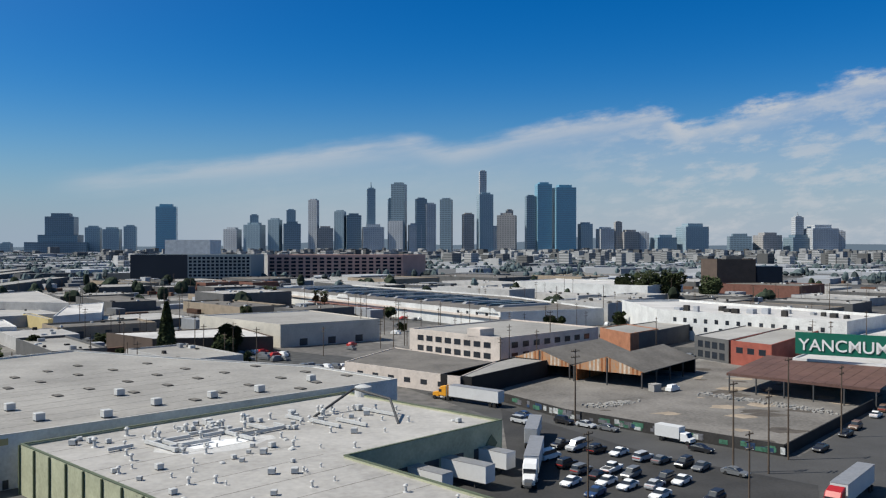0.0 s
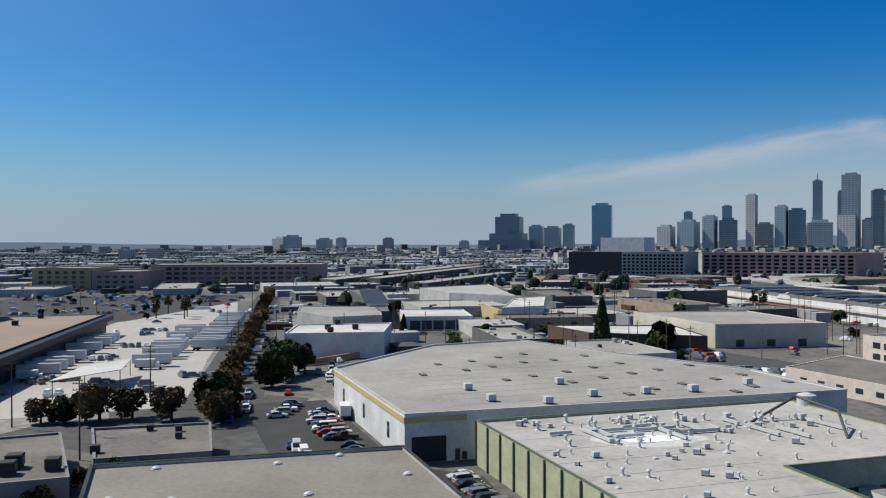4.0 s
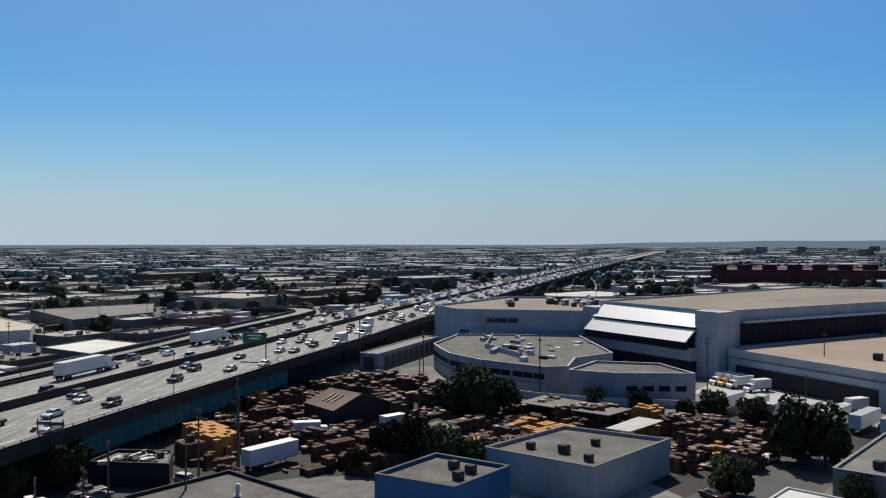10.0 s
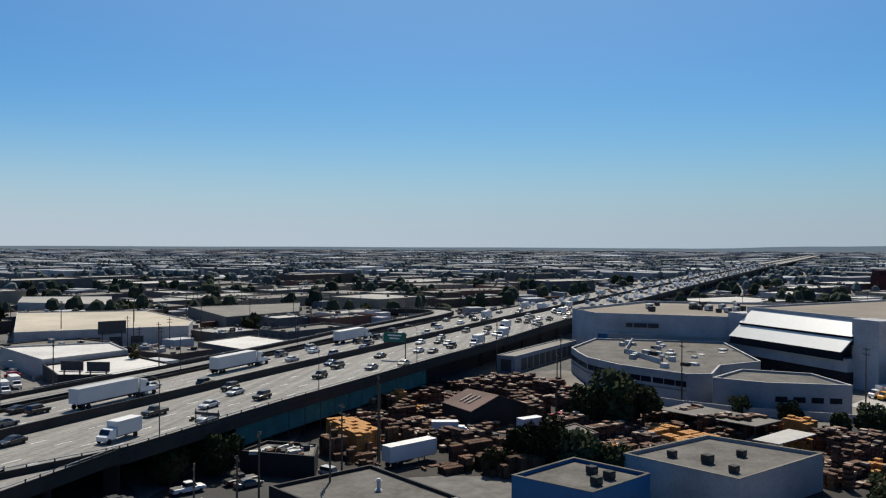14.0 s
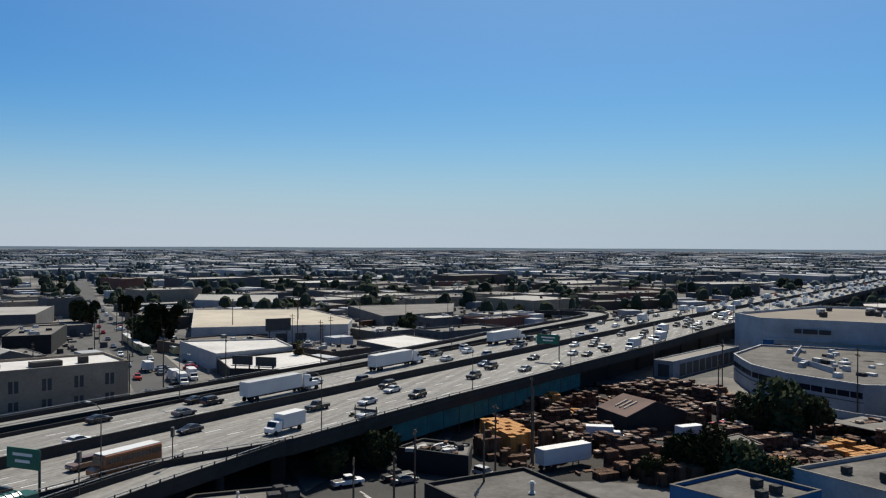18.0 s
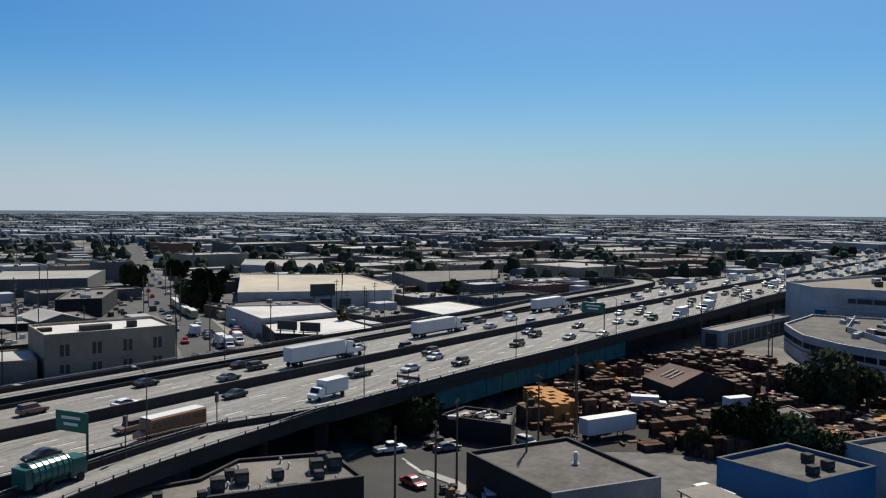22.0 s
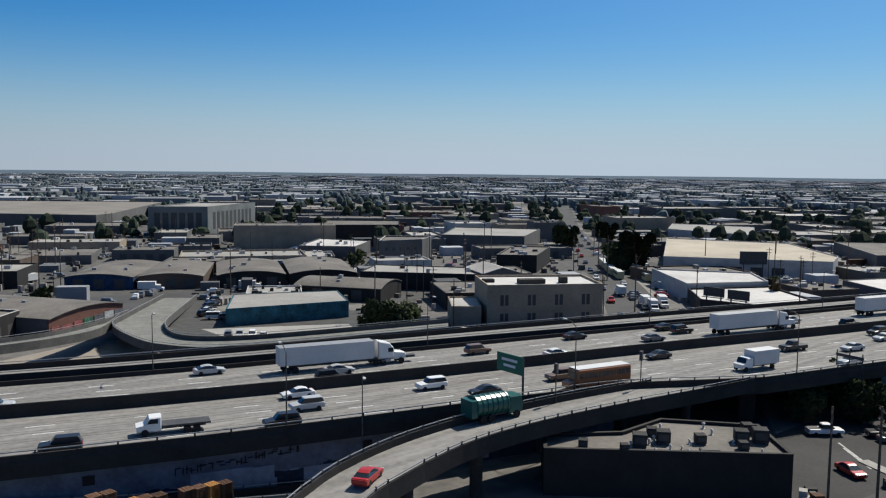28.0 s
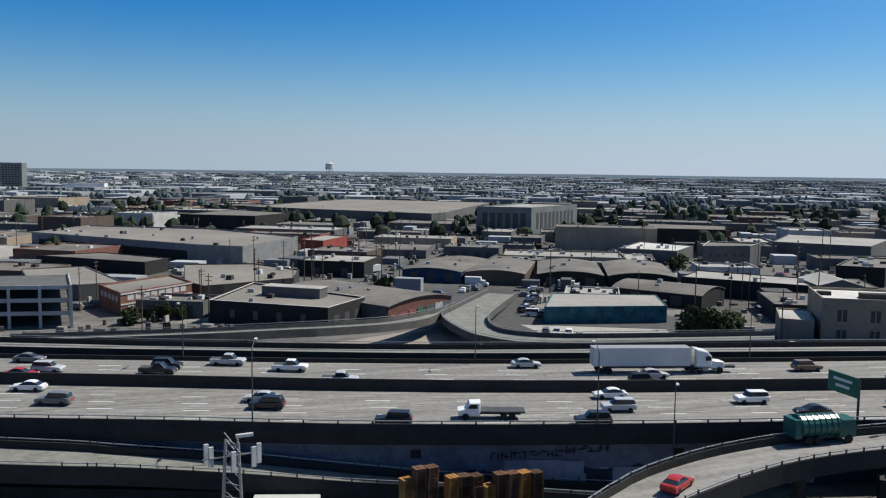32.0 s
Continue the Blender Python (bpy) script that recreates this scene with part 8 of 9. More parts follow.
LANES = [(lane(k, True), True) for k in (0.14, 0.3, 0.47, 0.65, 0.83)] + [(lane(k, False), False) for k in (0.2, 0.42, 0.64, 0.85)]
fixed = [(-75, 7, ("semi", "white")), (-158, 6, ("semi", "white")), (-205, 7, ("semi", "white")), (-98, 0, ("bus",)), (-40, 1, ("flatbed",)), (-128, 1, ("box", "white")), (-320, 2, ("box", "white")), (-270, 8, ("semi", "white")), (-10, 8, ("pickup", "silver", True)), (20, 5, ("sedan", "red", True))]
taken = []
for x, li, k in fixed:
    f, first = LANES[li]
    y, z = f(x)
    put_vehicle(k, x, y, z, lane_yaw(x) + (180 if first else 0))
    taken.append((x, li))
for li, (f, first) in enumerate(LANES):
    x = 90 - rng.uniform(0, 20)
    while x > -1500:
        gap = rng.uniform(14, 80) if x > -150 else rng.uniform(12, 55) if x > -300 else rng.uniform(13, 44)
        x -= gap
        if any(l == li and abs(x - tx) < 17 for tx, l in taken):
            continue
        y, z = f(x)
        if rng.random() < 0.05 and x < -200:
            put_vehicle(("box", "white"), x, y, z, lane_yaw(x) + (180 if first else 0))
        elif x < -420:
            far_car(x, y, z, lane_yaw(x))
        else:
            any_car(x, y, z, lane_yaw(x) + (180 if first else 0), x > -150)
# streets south of the freeway
row((-96.6, -211.5), (-104.4, -203.0), 4, -30, 0.0)
row((-88.4, -187.3), (-96.3, -178.8), 4, 60, 0.0)
for i in range(26):
    t = i / 25
    (far_car if t > 0.4 else any_car)(-180 - 250 * t + (3 if i % 2 else -3), -134 - 246 * t - (3 if i % 2 else -3), 0.03, 45, *(() if t > 0.4 else (False,)))
put_vehicle(("box", "white"), -204.2, -148.9, 0.03, 45)
put_vehicle(("box", "white"), -213.0, -151.9, 0.03, 45)
for i in range(110):
    a, r = radians(rng.uniform(-22, 190)), rng.uniform(235, 520)
    x, y = -math.sin(a) * r, math.cos(a) * r
    if at_x(FAR, x) - 22 < y < at_x(EDGE, x) + 8 or any(inside_poly(x + dx, y + dy, b) for b in BUILT for dx, dy in ((0, 0), (4, 0), (-4, 0), (0, 4), (0, -4))):
        continue
    if r > 330:
        for k in range(rng.randint(1, 7)):
            far_car(x + 2.1 * k, y + 2.1 * k, 0.05, 135)
    else:
        far_car(x, y, 0.05, 45 + rng.choice((-0.8, 92.5)))
for i in range(900):
    a, r = radians(rng.uniform(-28, 194)), rng.uniform(225, 760)
    x, y = -math.sin(a) * r, math.cos(a) * r
    if at_x(FAR, x) - 30 < y < at_x(EDGE, x) + 12 or any(inside_poly(x, y, b) for b in BUILT + [[(-0.9, 207.5), (28.1, 187.4), (79.0, 152.3), (124.0, 207.7), (127.0, 247.9), (88.9, 292.3), (-1.0, 272.2)], [(-133.3, -59.8), (-155.3, 70.8), (-257.5, 100.1), (-315.9, 8.1), (-253.9, -51.2)]]):
        continue
    for k in range(rng.choice((1, 1, 2, 4))):
        far_car(x + 2.3 * k, y + 1.6 * k, 0.05, rng.choice((60.1, 153.4, 45, 135)))
for i in range(260):
    far_car(rng.uniform(-1060, -800), rng.uniform(-380, -270), 0.05, rng.choice((39.2, 132.3)))
for k_, m_ in (("pale", PAINTS["white"]), ("dark", PAINTS["grey"]), ("red", PAINTS["red"])):
    solid("distant_cars", DIST[k_], m_, f"distant {k_} cars parked and driving far off", "cars", kind="stuff")

# ---- trees ----
def leaf_crown(radius, height, base, count, rs, size, droop=0.0, cone=False):
    m = M()
    lobes = [(Vector((rs.gauss(0, radius * 0.55), rs.gauss(0, radius * 0.55), base + height * rs.uniform(0.05, 0.8))), radius * rs.uniform(0.22, 0.5)) for _ in range(16)]
    for c, r in lobes:
        k = math.hypot(c.x, c.y) / (radius * 0.72)
        if k > 1:
            c.x, c.y = c.x / k, c.y / k
    for i in range(count):
        if cone:
            t = rs.random() ** 1.2
            rr = radius * (1 - t) ** 0.75 * (0.55 + 0.45 * math.sqrt(rs.random())) + 0.15
            a = rs.uniform(0, 6.283)
            p = Vector((rr * math.cos(a), rr * math.sin(a), base + height * t))
        else:
            c, r = rs.choice(lobes)
            v = Vector((rs.gauss(0, 1), rs.gauss(0, 1), rs.gauss(0, 1))).normalized()
            p = c + v * r * rs.uniform(0.65, 1.05)
            p.z = max(p.z, base - 0.4)
        u = Vector((rs.gauss(0, 1), rs.gauss(0, 1), rs.gauss(0, 0.7))).normalized()
        w = u.orthogonal().normalized() * size * rs.uniform(0.3, 0.6)
        u = u * size * rs.uniform(0.5, 0.9)
        m.quad(tuple(p - u), tuple(p + w), tuple(p + u * 0.9), tuple(p - w))
    me = bpy.data.meshes.new("crown")
    me.from_pydata(m.v, [], m.f)
    return me


def tree(name, label, radius, height, trunk, count, seed, leafm, size=0.55, cone=False):
    rs = random.Random(seed)
    root = thing(name, label, "tree", group="trees")
    t = M().tube((0, 0, 0), (0.1, 0.05, trunk + height * 0.35), 0.32, 0.14)
    for i in range(5):
        a = i * 1.26 + rs.uniform(-0.3, 0.3)
        t.tube((0.05, 0.03, trunk + 0.4 * i * 0.5), (math.cos(a) * radius * 0.6, math.sin(a) * radius * 0.6, trunk + height * rs.uniform(0.35, 0.7)), 0.14, 0.04, 6)
    part("trunk", t, BARK, root)
    me = leaf_crown(radius, height, trunk, count, rs, size, cone=cone)
    part("crown", me, leafm, root)
    return root


T1 = tree("tree", "broad dark green street tree", 3.6, 5.0, 1.2, 3000, 1, LEAF)
T2 = tree("tree", "rounded dark green tree", 3.0, 5.8, 1.3, 2800, 2, LEAF)
T3 = tree("street_tree", "brownish green street tree in dry leaf", 3.0, 4.6, 1.2, 2200, 3, LEAF_BROWN)
TF = tree("tree", "dark green tree among the far roofs", 3.2, 5.6, 1.2, 700, 9, LEAF, 1.0)
TF.matrix_basis = pose(-260, 420, 0)
T4 = tree("cypress", "tall narrow dark conifer", 3.6, 19.0, 0.8, 3600, 4, LEAF, 0.9, True)
pm = thing("palm_tree", "slim palm with a shaggy dark head", "palm tree", group="trees")
part("trunk", M().tube((0, 0, 0), (0.1, 0, 7.5), 0.28, 0.2), BARK, pm)
part("skirt", leaf_crown(1.5, 4.2, 4.0, 420, random.Random(8), 0.7), LEAF_BROWN, pm)
fr = M()
for i in range(26):
    a, up_ = i * 0.62, random.Random(i).uniform(-0.3, 1.0)
    d0 = Vector((math.cos(a), math.sin(a), 0))
    w = Vector((-d0.y, d0.x, 0)) * 0.22
    p0, p1, p2 = Vector((0.1, 0, 7.6)), Vector((0.1, 0, 7.8 + up_)) + d0 * 1.3, Vector((0.1, 0, 7.2 + up_ * 0.6)) + d0 * 2.4
    fr.quad(tuple(p0 - w), tuple(p0 + w), tuple(p1 + w), tuple(p1 - w))
    fr.quad(tuple(p1 - w), tuple(p1 + w), tuple(p2 + w * 0.2), tuple(p2 - w * 0.2))
part("fronds", fr, LEAF, pm)
T4.matrix_basis = pose(-96, 294.5, 0)
T1.matrix_basis = pose(-78.3, 303.4, 0) @ Matrix.Scale(1.15, 4)
T2.matrix_basis = pose(-149, 311, 0)
T3.matrix_basis = pose(-140, 150, 0)
pm.matrix_basis = pose(-246.6, -135, 0) @ Matrix.Scale(1.0, 4)
for x, y, t, s in ((-77.9, 306.9, T2, 1.6), (-133.3, 331.0, T1, 0.7), (-114.1, 299.1, T2, 0.5), (-159.9, 131.5, T3, 1.35), (-154.9, 136.3, T3, 1.2), (-164.3, 125.8, T1, 0.8), (-178.0, 111.3, T1, 0.95), (-169.1, 123.4, T3, 0.95), (-164.4, 199.4, T1, 1.5), (-160.5, 206.5, T2, 1.3), (-158.5, 193.4, T1, 0.9), (-152.1, 66.2, T1, 1.55), (-148.1, 68.8, T2, 1.2),
                   (-184.4, 303.8, T4, 0.5), (-181.1, 296.8, T4, 0.42), (-134.5, 140.7, T3, 1.3), (-191.2, 9.2, T1, 1.6), (-191.3, 15.5, T2, 1.35), (-188.0, 3.4, T1, 1.2), (-152.9, 66.1, T2, 1.2), (-149.1, -4.3, T1, 1.25), (-145.5, 1.3, T1, 1.1), (-152.4, -9.3, T2, 1.0), (-142.6, 6.9, T1, 0.9),
                   (-133.3, 47.3, T1, 0.85), (-147.1, -13.5, T1, 0.6), (-188.7, 62.2, T1, 0.9), (-186.1, 70.5, T1, 0.8), (-184.9, 55.2, T2, 0.8), (-182.0, 78.6, T1, 0.7), (-198.0, 47.9, T1, 0.7), (-209.1, 39.6, T1, 0.6), (-310.1, -277.1, T2, 2.1), (-316.9, -283.7, T2, 1.7), (-357.6, -291.0, T2, 2.0), (-279.2, -212.2, T2, 2.4), (-275.2, -217.9, T1, 1.7), (-144.8, -65.3, T1, 1.1), (-138.3, -59.8, T1, 0.9), (-131.2, -65.7, T1, 0.8),
                   (-117.7, -164.6, T1, 1.2), (-122.6, -161.3, T1, 1.15), (155.2, 648.1, T1, 2.6), (170.2, 642.1, T1, 2.6), (138.2, 652.0, T1, 2.2), (192.2, 615.2, T1, 2.2), (-108.6, 92.8, T1, 0.8), (-105.4, 93.9, T2, 0.7), (-110.8, 80.4, T1, 0.6), (-121.2, 72.1, T1, 0.8), (-125.5, 63.0, T1, 0.7), (-115.9, 84.5, T2, 0.6), (-117.9, 93.7, T3, 0.6), (7.4, -225.0, T1, 0.6), (3.5, -226.9, T2, 0.5), (-0.6, -228.9, T1, 0.6), (-4.7, -229.7, T1, 0.5), (-3.5, -184.0, T1, 0.7), (-11.7, -181.6, T1, 0.8), (2.6, -186.4, T2, 0.6), (-17.9, -189.7, T1, 0.6)):
    dup(t, x, y, 0, rng.uniform(0, 360), s)
for x, y, t, s in ((-153.5, 183.1, T1, 1.25), (-159.4, 127.5, T3, 1.25), (-146.0, 139.5, T3, 1.3), (-166.0, 210.5, T2, 1.3), (-139.0, 146.0, T1, 1.3)):
    dup(t, x, y, 0, rng.uniform(0, 360), s)
for i in range(40):
    t = i / 39
    p = Vector((-140.3, 148.8)).lerp(Vector((-427.7, 508.6)), t)
    dup(T3, p.x + rng.uniform(-1, 1), p.y + rng.uniform(-1, 1), 0, rng.uniform(0, 360), rng.uniform(0.85, 1.25))
for x, y in ((-332.5, 326.9), (-340.6, 336.8), (-348.6, 322.6), (-362.8, 344.5)):
    dup(pm, x, y, 0, rng.uniform(0, 360), 1.25)
for x, y in ((-71.4, 506.3), (-77.5, 513.3), (-111.6, 561.1), (-119.6, 571.1)):
    dup(pm, x, y, 0, rng.uniform(0, 360), 1.4)
for i in range(46):
    x, y = rng.uniform(-545, -350), rng.uniform(280, 490)
    if inside_poly(x, y, [(-352.6, 306.4), (-401.3, 436.6), (-443.7, 488.2), (-554.3, 418.8), (-544.0, 368.7), (-428.1, 295.1)]):
        dup(T2, round(x / 22) * 22 + 6, y, 0, rng.uniform(0, 360), rng.uniform(0.4, 0.6))

# ---- pallets ----
tier = M()
for k in range(8):
    for i in range(4):
        tier.box((0, -0.46 + 0.31 * i, 0.14 * k + 0.1), (1.2, 0.2, 0.025))
    for i in range(2):
        tier.box((-0.5 + 1.0 * i, 0, 0.14 * k), (0.16, 1.1, 0.1))
tier_me = tier.mesh("pallet_tier")


def stack(x, y, yaw, tiers, new_wood=False, s=1.0):
    root = thing("pallet_stack", "stack of new orange-brown wooden pallets" if new_wood else "stack of weathered wooden pallets in the yard", "pallet stack", (x, y, 0.02), "pallet stacks", yaw=yaw)
    me = tier_me if not new_wood else tier_new
    for k in range(tiers):
        o = tagged(part("pallet_tier", me, PALLET, root), kind="stuff")
        o.matrix_basis = pose(x + rng.uniform(-0.05, 0.05), y + rng.uniform(-0.05, 0.05), 0.02 + 1.12 * s * k, 0, 0, yaw + rng.uniform(-3, 3)) @ Matrix.Scale(s, 4)
    return root


tier_new = tier_me.copy()
tier_me.materials.append(PALLET)
tier_new.materials.append(PALLET_NEW)
yard = [(-144.1, -18.2), (-144.5, -0.2), (-157.1, 21.9), (-146.1, 44.4), (-155.4, 60.6), (-177.9, 66.5), (-192.0, 50.0), (-201.6, 19.4), (-227.2, 1.0), (-242.7, -23.2), (-240.3, -37.1), (-189.6, -52.5), (-155.6, -48.1), (-145.8, -36.1)]


def near_line(x, y, a, b, r):
    a, b, p = Vector(a), Vector(b), Vector((x, y))
    d = b - a
    t = 0 if d.length < 0.1 else max(0, min(1, (p - a).dot(d) / d.length_squared))
    return (a + d * t - p).length < r


YARD2 = [(-176.7, 49.2), (-188.1, 72.5), (-165.6, 66.6), (-147.2, 58.7), (-147.1, 42.4)]
LUMBER = [(-180.2, 15.2), (-188.4, 17.7), (-177.5, 29.8), (-166.7, 23.3)]
BLOCKQ = [(-167.2, -49.8), (-170.6, -45.6), (-162.4, -37.4), (-154.0, -39.6)]
keep_out = BUILT + [[(-176.1, -28.5), (-170.1, -28.5), (-168.5, -12.5), (-176.5, -12.6)], [(-157.8, -36.3), (-141.8, -34.1), (-144.0, -24.2), (-160.2, -22.4)], [(-188.6, -14.7), (-174.4, -16.5), (-172.6, -8.5), (-186.9, -0.6)], [(-200.8, -6.8), (-188.8, -4.7), (-189.0, 5.4), (-203.2, 5.3)], BLOCKQ]
heap, heap_new, heap_pale = M(), M(), M()
PALLET_PALE = mat("bleached_pallet_wood", (0.27, 0.205, 0.16), 0.9, 0.25, 0.6, 3.0, island=0.5)
n, ca, sa = 0, math.cos(radians(42)), math.sin(radians(42))
u = -90.0
while u < 90:
    bw, v = rng.choice((2, 3, 3, 4)), -110.0
    while v < 110:
        bl, tall = rng.randint(3, 9), rng.choice((1, 2, 3, 4, 5, 5, 6, 7, 8, 9, 10))
        fresh = rng.random()
        if rng.random() < 0.12:
            v += bl * 0.8
            continue
        for i in range(bw):
            for j in range(bl):
                cu, cv = u + 1.45 * i, v + 1.34 * j
                x, y = -175 + cu * ca - cv * sa, 5 + cu * sa + cv * ca
                in2, in3 = inside_poly(x, y, YARD2), inside_poly(x, y, LUMBER)
                if not (in2 or in3 or inside_poly(x, y, yard)) or any(inside_poly(x + dx, y + dy, b) for b in keep_out for dx, dy in ((0.9, 0), (-0.9, 0), (0, 0.9), (0, -0.9))):
                    continue
                k = 4 if in3 else max(1, tall + rng.choice((-2, -1, 0, 0, 0, 1)))
                if rng.random() < 0.05:
                    continue
                if x > -160 and n < 170 and not in3 and k >= 3:
                    n += 1
                    stack(x + rng.uniform(-0.05, 0.05), y + rng.uniform(-0.05, 0.05), 42 + rng.uniform(-3, 3), max(1, round(k * 0.42 / 1.12)), fresh < 0.16, 1.05)
                    continue
                tgt = heap_new if in3 or fresh < 0.07 else heap
                z = 0.03
                for q in range(k):
                    (heap_pale if q == k - 1 and tgt is heap and rng.random() < 0.22 else tgt).box((x + rng.uniform(-0.04, 0.04), y + rng.uniform(-0.04, 0.04), z), (1.3, 1.16, 0.34), 42 + rng.uniform(-2.5, 2.5))
                    z += 0.42
        v += bl * 1.34 + rng.choice((0.3, 0.3, 0.8, 2.2))
    u += bw * 1.45 + rng.choice((0.5, 1.0, 2.4, 3.4))
# loose boards and broken pallets
for i in range(700):
    x, y = rng.uniform(-238, -128), rng.uniform(-54, 72)
    if (inside_poly(x, y, yard) or inside_poly(x, y, YARD2)) and not any(inside_poly(x, y, b) for b in BUILT):
        (heap_pale if i % 4 == 0 else heap_new if i % 9 == 0 else heap).box((x, y, 0.03), (rng.uniform(0.8, 2.4), rng.uniform(0.3, 1.2), rng.uniform(0.1, 0.5)), rng.uniform(0, 180))
# tall stacks by the ramp fence
for i in range(11):
    stack(-25.8 - 1.42 * i - (0.9 if i > 2 else 0), -88.9 + 0.2 * i + rng.uniform(-0.15, 0.15), 10 + rng.uniform(-3, 3), (4, 5, 5, 4, 4, 4, 3, 4, 4, 4, 4)[i], i % 3 == 0, 1.12)
solid("white_container", M().box((-12.9, -93.2, 0), (7.6, 2.4, 2.5), -16, 0.99).box((-12.9, -93.2, 2.5), (7.4, 2.2, 0.08), -16), METAL_W, "white flat-topped container beside the ramp", "container")

for i in range(-9, 10):
    for j in range(-9, 10):
        x, y = -163.5 + 1.36 * (i * 0.74 - j * 0.67), -43.4 + 1.36 * (i * 0.67 + j * 0.74)
        if inside_poly(x, y, BLOCKQ):
            for k in range(11 - rng.choice((0, 0, 0, 1))):
                heap_new.box((x, y, 0.03 + 0.39 * k), (1.28, 1.28, 0.3), 42 + rng.uniform(-1, 1))
for nm_, h_, mm_, lb_ in (("pallet_heap", heap, PALLET_MIX, "heaps of weathered pallets and boards across the yard"), ("new_pallet_heap", heap_new, PALLET_NEW, "heaps of fresh orange pallets and lumber"), ("bleached_pallets", heap_pale, PALLET_PALE, "bleached pale pallets lying on top of the stacks")):
    solid(nm_, h_, mm_, lb_, "pallets", kind="stuff")

# ---- cell mast by the ramp ----
mast = thing("cell_mast", "grey lattice cell mast with antenna panels and a lamp bar", "mast", (-6.0, -83.1, 0))
for dx, dy in ((-0.6, -0.6), (0.6, -0.6), (0.6, 0.6), (-0.6, 0.6)):
    part("leg", M().tube((-6.2 + dx * 2, -82.9 + dy * 2, 0), (-6.2 + dx, -82.9 + dy, 13), 0.1), METAL, mast)
for k in range(9):
    z = 1.0 + 1.4 * k
    part("brace", M().tube((-7.4 + k * 0.07, -84.0, z), (-5.0 - k * 0.07, -81.8, z + 1.4), 0.05).tube((-7.4 + k * 0.07, -81.8, z), (-5.0 - k * 0.07, -84.0, z + 1.4), 0.05), METAL, mast)
for dx, dy in ((-2.6, 0), (-2.0, 1), (2.0, 0), (2.4, -1), (0, 2)):
    part("antenna_panel", M().box((-6.2 + dx, -82.9 + dy, 10.6), (0.45, 0.25, 2.0), 20), METAL_W, mast)
part("arm", M().box((-6.0, -83.1, 11.4), (5.4, 0.12, 0.12), 10).box((-6.0, -83.1, 12.6), (0.12, 3.4, 0.12), 10), METAL, mast)
part("lamp_bar", M().box((-7.4, -82.8, 13.4), (1.7, 0.4, 0.3), 10), METAL_W, mast)


# ---- buildings between the near blocks and the plain ----
rng = random.Random(77)
ROADS = [((-142.4, 150.8), (-428.6, 501.6), 16), ((-115.1, -69.5), (-461.7, -405.4), 15), ((-461.7, -405.4), (-1500.1, -1422.0), 14), ((-92.7, -224.1), (-97.1, -267.1), 26), ((65.1, 160.4), (209.2, 321.7), 14), ((-11.0, 237.4), (65.1, 152.4), 16)]
YARDS = [[(-95.0, 125.0), (-130.0, 140.0), (-160.0, 150.0), (-218.0, 222.0), (-190.0, 232.0), (-150.0, 245.0), (-105.0, 175.0)], [(-154.8, 152.7), (-198.4, 100.9), (-212.4, 59.9), (-247.2, 83.9), (-318.0, 251.2), (-347.5, 296.4), (-395.3, 436.7), (-304.9, 336.3), (-211.0, 218.0)], [(-347.5, 301.4), (-398.3, 441.6), (-443.8, 496.3), (-564.4, 423.6), (-554.0, 363.6), (-423.0, 285.1), (-368.5, 250.0)],
         [(14.1, 220.4), (28.1, 195.4), (63.1, 162.4), (109.0, 215.7), (127.0, 240.8), (88.9, 292.3), (37.0, 264.3), (17.0, 242.3)], [(-89.2, -162.6), (-88.5, -199.6), (-121.9, -183.8), (-111.8, -159.7)], [(27.0, -156.2), (-132.7, -119.7), (-84.8, -229.6), (-44.4, -205.4), (27.2, -182.3)], [(-144.1, -22.2), (-155.4, 60.6), (-247.3, 90.1), (-305.9, 8.2), (-244.1, -43.2), (-133.5, -49.9)]]


def free(x, y, r):
    if at_x(FAR, x) - 34 - r < y < at_x(EDGE, x) + 10 + r:
        return False
    if any(near_line(x, y, a, b, w / 2 + r) for a, b, w in ROADS):
        return False
    pts = [(x, y)] + [(x + r * math.cos(k * 0.785), y + r * math.sin(k * 0.785)) for k in range(8)]
    return not any(inside_poly(px, py, b) for px, py in pts for b in BUILT + YARDS)


LOOKS = [("white painted flat-roofed warehouse", STUCCO, ROOF_PALE), ("grey warehouse with a flat roof", GREY, ROOF_GREY), ("pale stucco warehouse with a grey roof", STUCCO, ROOF_GREY), ("beige low workshop with a flat roof", BEIGE, ROOF_DARK), ("dark-walled workshop with a grey roof", DARKWALL, ROOF_GREY), ("dark-walled workshop with a weathered roof", DARKWALL, ROOF_DARK), ("grey workshop with a pale roof", GREY, ROOF_PALE), ("brown store with a weathered roof", BROWN, ROOF_DARK), ("grey workshop with a weathered roof", GREY, ROOF_DARK), ("brick workshop with a weathered roof", BRICK, ROOF_DARK)]
LOOKW = (0.5, 2, 0.8, 2, 2.5, 6, 1.2, 3.5, 7, 2)
LOOKN = (5, 2.5, 4, 2, 1, 0.6, 3, 1, 1.5, 0.8)
bits_pale, bits_dark = M(), M()
count = 0
